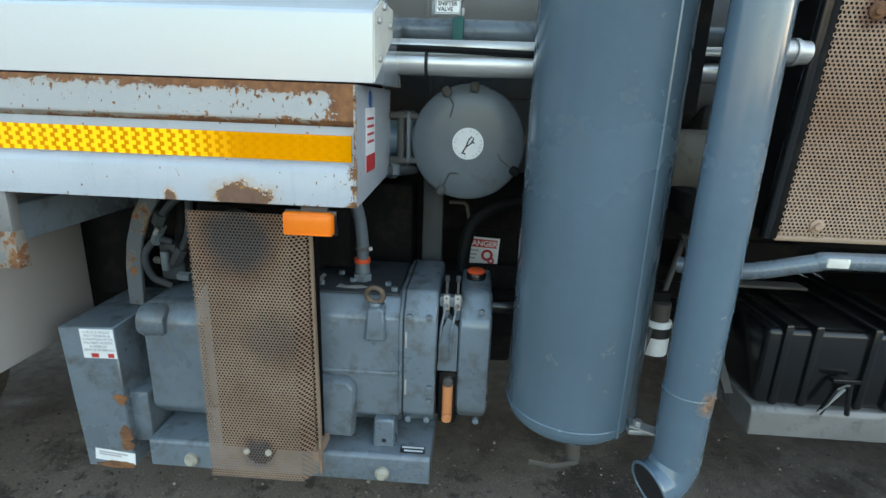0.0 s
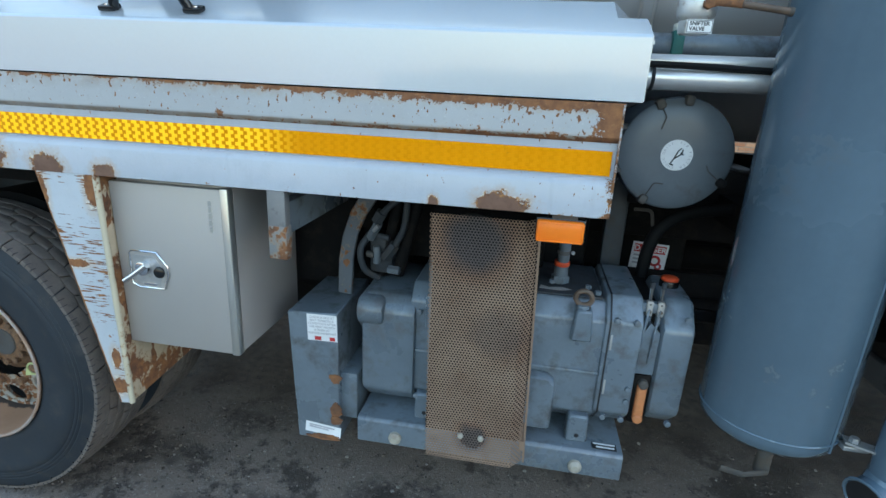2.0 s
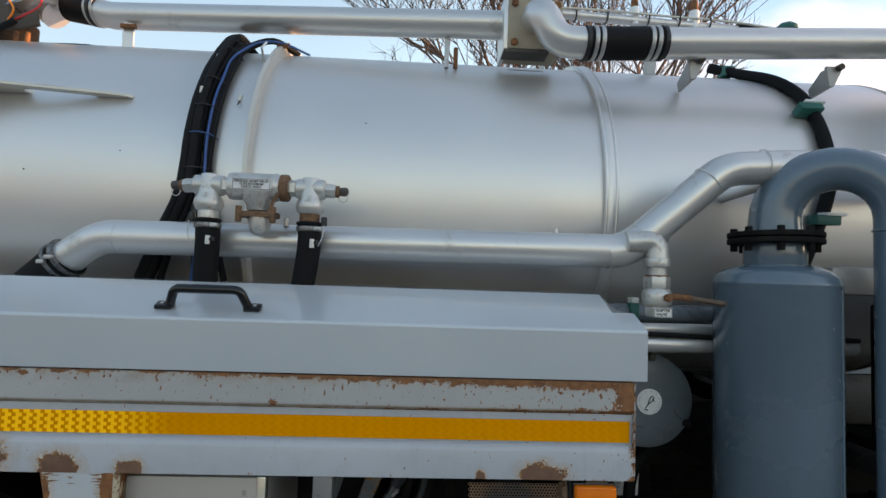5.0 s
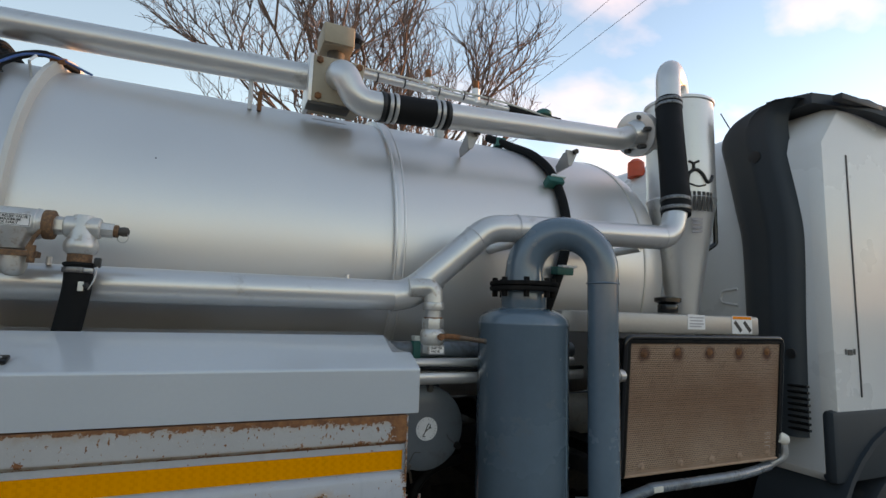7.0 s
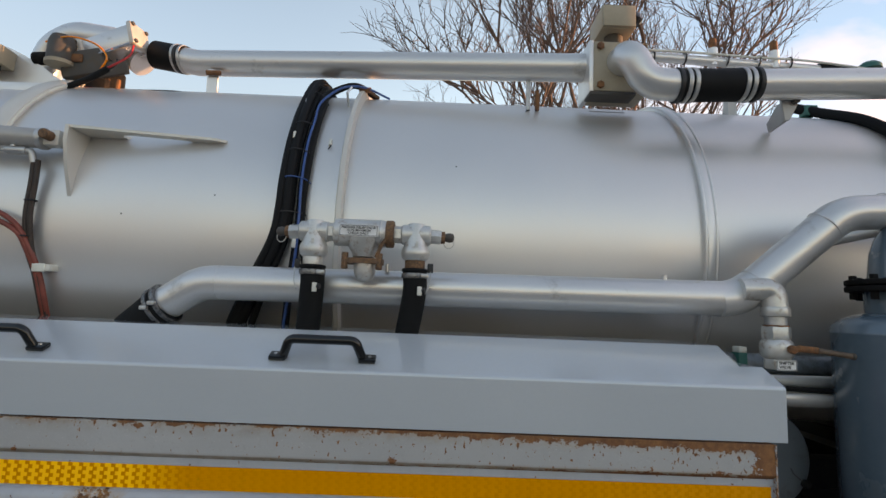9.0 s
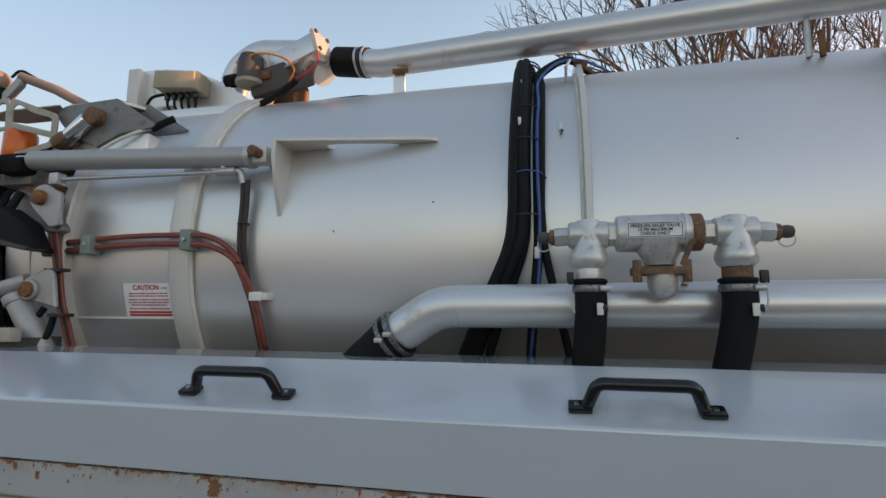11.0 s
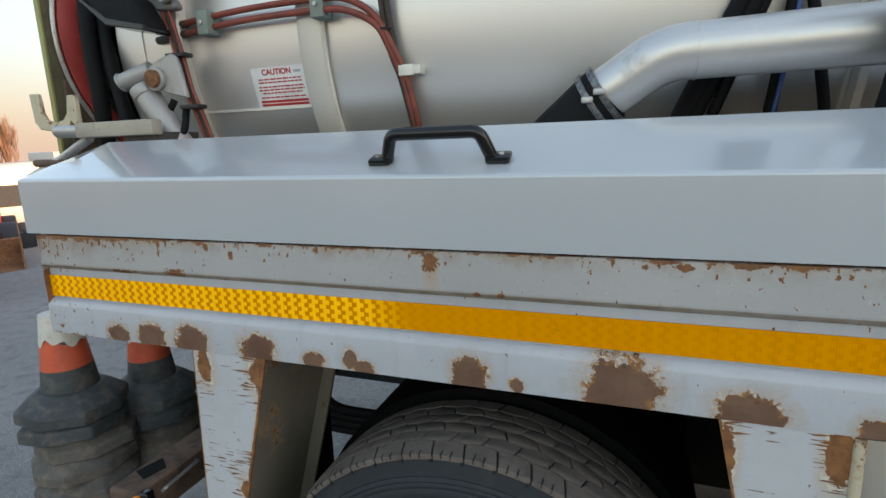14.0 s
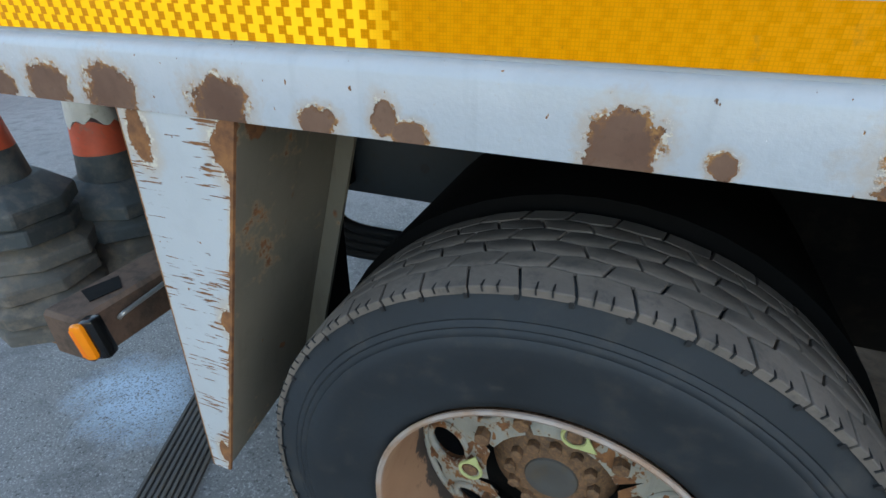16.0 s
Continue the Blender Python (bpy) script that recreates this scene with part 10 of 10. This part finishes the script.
for _x, _y, _h, _s in ((-45.3, 24.0, 7.0, 21), (-45.0, 24.8, 7.6, 22)):
    bare_tree("tree", (_x, _y, ground_at(_x)), _h, _s, "tall leafless poplar beyond the houses", 0.10, 4, 6, 0.10, 0.09, 0.05)


def build_wires():
    t = thing("overhead_wires", (16, 26, 15), "two thin overhead wires against the sky", "wires")
    for p, q in (((15.73, 23.6, 16.94), (19.07, 21.07, 20.4)), ((16.82, 22.85, 16.55), (20.53, 19.72, 20.0))):
        p, q = Vector(p), Vector(q)
        part("wire", sweep([p - (q - p) * 2.5, q + (q - p) * 2.0], 0.016, 6), M_INK, t)


build_wires()

M_BRICK = surf("brick", (0.27, 0.135, 0.09), 0.85, 0, 0.2, 1.5, 12, 0.3, 0.01)
M_ROOF = surf("roof_tiles", (0.13, 0.085, 0.07), 0.85, 0, 0.25, 1.5, 9, 0.3, 0.02)
M_FARWHITE = surf("lorry_white", (0.46, 0.46, 0.45), 0.35, 0, 0.06, 0.8, 30, 0.05, 0.001)
M_TELERED = surf("telehandler_red", (0.55, 0.045, 0.035), 0.4, 0, 0.15, 3, 60, 0.1, 0.001, dirt=(0.28, 0.06, 0.05), dirt_amount=0.25)
M_TELEDARK = surf("dark_red_frame", (0.17, 0.03, 0.025), 0.5, 0, 0.15, 3, 60, 0.1, 0.001)
M_GLASSDARK = plain("dark_glass", (0.05, 0.06, 0.07), 0.06)
M_MORTAR = surf("mortar", (0.46, 0.42, 0.36), 0.9, 0, 0.1, 2, 60, 0.3, 0.002)


def yard_brick_mat():
    k = Nodes("sunlit_brick")
    info = k.n.new("ShaderNodeObjectInfo")
    # sunlight is put into this bright orange; the sun misses the face
    c = k.mix(info.outputs["Random"], (0.60, 0.24, 0.11), (0.78, 0.44, 0.24))
    c = k.mix(k.ramp(k.noise(60, 5), 0.4, 0.7, 0, 0.5), c, (0.42, 0.18, 0.09))
    k.bump(k.noise(90, 4), 0.4, 0.002)
    return k.done(c, 0.85)


M_YARDBRICK = yard_brick_mat()
M_HEDGE = surf("far_hedge", (0.055, 0.06, 0.04), 0.95, 0, 0.4, 0.6, 6, 0.4, 0.05)


def build_house(x, y, w, turn, h=3.6):
    t = thing("house", (x, y, 0.35 - h - 1.9), "brick house with a brown tiled roof", "house")
    t.rotation_euler = (0, 0, radians(turn))
    def put(name, bm, mt, parent=None):
        ob = new(name, finish(bm, name, mt))
        ob.parent = parent or t
        return ob
    put("wall", box(-w / 2, w / 2, -3.2, 3.2, 0, h), M_BRICK)
    put("roof", prism([(-3.6, h - 0.1), (0, h + 1.9), (3.6, h - 0.1)], -w / 2 - 0.3, w / 2 + 0.3, "yz"), M_ROOF)
    put("chimney", box(w * 0.2, w * 0.2 + 0.6, -0.3, 0.3, h + 1.4, h + 2.6), M_BRICK)
    for k in range(int(w // 2.2)):
        xx = -w / 2 + 1.1 + 2.2 * k
        win = put("window", box(xx - 0.55, xx + 0.55, -3.24, -3.17, 0.9, 2.2, 0.01), M_FARWHITE)
        put("pane", box(xx - 0.48, xx + 0.48, -3.26, -3.23, 0.97, 2.13), M_GLASSDARK, win)


build_house(-42.0, 21.6, 9.0, 66)
build_house(-41.0, 33.0, 9.0, 60)


def build_far_lorry():
    t = thing("parked_lorry", (-21.75, 10.85, ground_at(-21.75)), "white lorry parked across the yard", "lorry")
    t.rotation_euler = (0, 0, radians(74))
    def put(name, bm, mt, parent=None, label=""):
        ob = new(name, finish(bm, name, mt))
        ob.parent = parent or t
        return tagged(ob, label)
    cab = put("cab", prism([(-1.15, 0.55), (-1.25, 1.35), (-1.05, 2.35), (-0.75, 2.85), (0.75, 2.95), (0.80, 0.55)], -1.2, 1.2, bev=0.06), M_FARWHITE)
    put("windscreen", prism([(-1.235, 1.50), (-1.075, 2.28), (-1.09, 2.28), (-1.25, 1.50)], -1.05, 1.05), M_GLASSDARK, cab)
    put("side_window", prism([(-0.75, 1.50), (-0.65, 2.2), (0.15, 2.2), (0.15, 1.50)], -1.215, -1.19), M_GLASSDARK, cab)
    put("grille", box(-1.27, -1.18, -0.85, 0.85, 0.75, 1.25, 0.02), M_BLACK, cab)
    put("bumper", box(-1.32, -1.0, -1.2, 1.2, 0.30, 0.62, 0.04), M_FARWHITE)
    put("body", box(1.0, 6.6, -1.25, 1.25, 1.0, 3.25, 0.05), M_FARWHITE, None, "pale lorry body catching the low sun")
    put("chassis", box(-0.9, 6.5, -0.9, 0.9, 0.60, 1.0), M_DARK)
    for x in (-0.2, 4.6, 5.6):
        for y in (-1.2, 0.95):
            put("wheel", cyl((x, y, 0.5), (x, y + 0.27, 0.5), 0.5, 28, 0.03), M_TYRE)
    put("mirror", box(-1.15, -1.0, -1.55, -1.35, 1.6, 2.2, 0.02), M_BLACK)


build_far_lorry()


def build_telehandler():
    t = thing("telehandler", (-12.8, 3.5, ground_at(-12.8)), "red telehandler with a black grille parked in the yard", "telehandler")
    t.rotation_euler = (0, 0, radians(-15))
    def put(name, bm, mt, parent=None):
        ob = new(name, finish(bm, name, mt))
        ob.parent = parent or t
        return ob
    b = put("body", prism([(-2.2, 0.55), (-2.2, 1.15), (-0.6, 1.15), (0.55, 1.02), (0.72, 0.92), (0.74, 0.55), (0.5, 0.45)], -0.95, 0.95, bev=0.05), M_TELERED)
    put("grille", box(0.60, 0.76, -0.55, 0.55, 0.60, 0.80, 0.02), M_BLACK, b)
    q = facing(0.0, 0.0, 0.0)
    put("plain_mark", box(0.735, 0.745, -0.4, 0.4, 0.84, 0.90), M_FARWHITE, b)
    put("bumper", box(0.55, 0.86, -0.98, 0.98, 0.36, 0.56, 0.05), M_TELERED)
    c = put("cab", prism([(-0.95, 1.1), (-0.85, 1.98), (0.15, 1.98), (0.42, 1.1)], 0.0, 0.95, bev=0.04), M_TELEDARK)
    put("windscreen", prism([(0.402, 1.20), (0.195, 1.88), (0.205, 1.88), (0.412, 1.20)], 0.08, 0.87), M_FARGLASS, c)
    put("cab_glass", prism([(-0.80, 1.2), (-0.72, 1.86), (0.10, 1.86), (0.30, 1.2)], -0.012, 0.96), M_GLASSDARK, c)
    put("cab_roof", box(-0.95, 0.22, -0.05, 1.0, 1.98, 2.06, 0.03), M_TELERED, c)
    put("boom", obox(Matrix.Translation((-0.5, -0.45, 1.25)) @ Euler((0, radians(-4), 0)).to_matrix().to_4x4(), 3.6, 0.28, 0.30, 0.03), M_TELERED)
    for x in (-1.6, 0.25):
        for y in (-1.08, 0.72):
            w = put("wheel", cyl((x, y, 0.42), (x, y + 0.36, 0.42), 0.42, 32, 0.05), M_TYRE)
            put("rim", cyl((x, y - 0.005, 0.42), (x, y + 0.365, 0.42), 0.22, 24, 0.01), M_TELERED, w)


build_telehandler()


def build_loader():
    x, y = -15.5, 6.1
    t = thing("wheel_loader", (x, y, ground_at(x)), "low red loader with a rusty brown bucket on the ground", "wheel loader")
    t.rotation_euler = (0, 0, radians(59.5))
    def put(name, bm, mt, parent=None):
        ob = new(name, finish(bm, name, mt))
        ob.parent = parent or t
        return ob
    side = [(-0.45, 0.02), (0.35, 0.02), (0.52, 0.30), (0.45, 0.72), (0.38, 0.70), (0.42, 0.34), (0.30, 0.10), (-0.45, 0.06)]
    bk = put("bucket", prism(side, -0.95, 0.95, "yz", 0.01), M_RUST)
    for sx in (-0.95, 0.91):
        put("bucket_cheek", prism([(-0.45, 0.02), (0.35, 0.02), (0.52, 0.30), (0.45, 0.72)], sx, sx + 0.04, "yz"), M_RUST, bk)
    for sx in (-0.5, 0.38):
        put("lift_arm", prism([(0.45, 0.25), (1.3, 0.95), (2.2, 1.25), (2.2, 1.05), (1.4, 0.72), (0.55, 0.12)], sx, sx + 0.12, "yz", 0.01), M_ORANGEPAINT)
    put("tilt_ram", cyl((0, 0.55, 0.55), (0, 1.7, 1.15), 0.06, 14), M_DARK)
    put("body", prism([(1.7, 0.5), (1.7, 1.15), (3.4, 1.25), (4.3, 1.15), (4.3, 0.55)], -0.6, 0.6, "yz", 0.05), M_TELERED)
    put("seat", box(-0.25, 0.25, 2.3, 2.8, 1.18, 1.36, 0.04), M_BLACK)
    for sx in (-0.92, 0.57):
        for sy in (1.55, 3.6):
            w = put("wheel", cyl((sx, sy, 0.50), (sx + 0.35, sy, 0.50), 0.50, 28, 0.05), M_TYRE)
            put("rim", cyl((sx - 0.005, sy, 0.50), (sx + 0.355, sy, 0.50), 0.24, 20, 0.01), M_ORANGEPAINT, w)


build_loader()


def build_yard_edge():
    """Added far hedge line that closes the yard; its tall part blocks low sun."""
    rnd = random.Random(9)
    bm = bmesh.new()
    n = 220
    lo, hi = [], []
    for i in range(n):
        a = 2 * math.pi * i / n
        R = 62 + 6 * math.sin(3 * a) + rnd.uniform(-1, 1)
        h = (3.0 + 0.8 * math.sin(7 * a) + rnd.uniform(-0.5, 0.8)) if math.cos(a) > -0.3 else -0.9 + rnd.uniform(-0.2, 0.2)
        if math.cos(a - radians(SUN_AZ)) > 0.90:    # raised out of view towards the sun, shading all below the tank top
            h = 7.3 + rnd.uniform(-0.15, 0.15)
        lo.append(bm.verts.new((R * math.cos(a), R * math.sin(a), -4.0)))
        hi.append(bm.verts.new((R * math.cos(a) * 1.02, R * math.sin(a) * 1.02, h)))
    for i in range(n):
        j = (i + 1) % n
        bm.faces.new((lo[i], hi[i], hi[j], lo[j]))
    solid("backdrop", bm, M_HEDGE, "dark hedge line added far round the yard, tall towards the sun", "hedge", kind="structure")


build_yard_edge()


def build_brick_wall():
    """A stretch of brick wall across the yard, glimpsed under the tank."""
    w = solid("wall_yard", box(-0.6, 6.0, 9.06, 9.25, -0.06, 1.75), M_MORTAR, "low brick wall across the yard, coloured as if sunlit", kind="structure")
    mesh = finish(box(0, 0.215, 0, 0.06, 0, 0.065, 0.004, 1), "brick", M_YARDBRICK)
    for row in range(14):
        for col in range(15):
            b = new("brick", mesh)
            b.location = Vector((0.62 + 0.225 * col + 0.1125 * (row % 2), 9.045, 0.15 + 0.075 * row)) - w.location
            b.parent = w


build_brick_wall()


def grit_mat():
    k = Nodes("grit")
    v = k.geo.outputs["Random Per Island"]
    c = k.mix(k.ramp(v, 0.0, 0.7), (0.035, 0.028, 0.023), (0.15, 0.12, 0.095))
    c = k.mix(k.ramp(v, 0.86, 0.95), c, (0.27, 0.24, 0.21))
    return k.done(c, 0.85)


def build_grit():
    """Crumbs of dried mud and small stones lying below the machinery."""
    rnd = random.Random(31)
    verts, faces = [], []
    for _ in range(5200):
        x, y = rnd.uniform(-2.2, 2.3), rnd.gauss(0.15, 0.42)
        if y < -0.9:
            continue
        r = 0.0022 + 0.0075 * rnd.random() ** 3.2
        h = r * rnd.uniform(0.5, 0.9)
        z, a0, s = ground_at(x), rnd.uniform(0, 6.28), len(verts)
        for i in range(5):
            a = a0 + 2 * math.pi * i / 5
            q = r * rnd.uniform(0.7, 1.25)
            verts.append((x + q * math.cos(a), y + q * math.sin(a), z - 0.001))
        for i in range(5):
            a = a0 + 0.3 + 2 * math.pi * i / 5
            q = r * rnd.uniform(0.35, 0.75)
            verts.append((x + q * math.cos(a), y + q * math.sin(a), z + h * rnd.uniform(0.7, 1.1)))
        faces.append(tuple(s + 5 + i for i in range(5)))
        for i in range(5):
            j = (i + 1) % 5
            faces.append((s + i, s + j, s + 5 + j, s + 5 + i))
    me = bpy.data.meshes.new("ground_grit")
    me.from_pydata(verts, [], faces)
    me.materials.append(grit_mat())
    tagged(new("ground_grit", me), "crumbs of dried mud and grit on oily ground", "grit", kind="stuff")


build_grit()
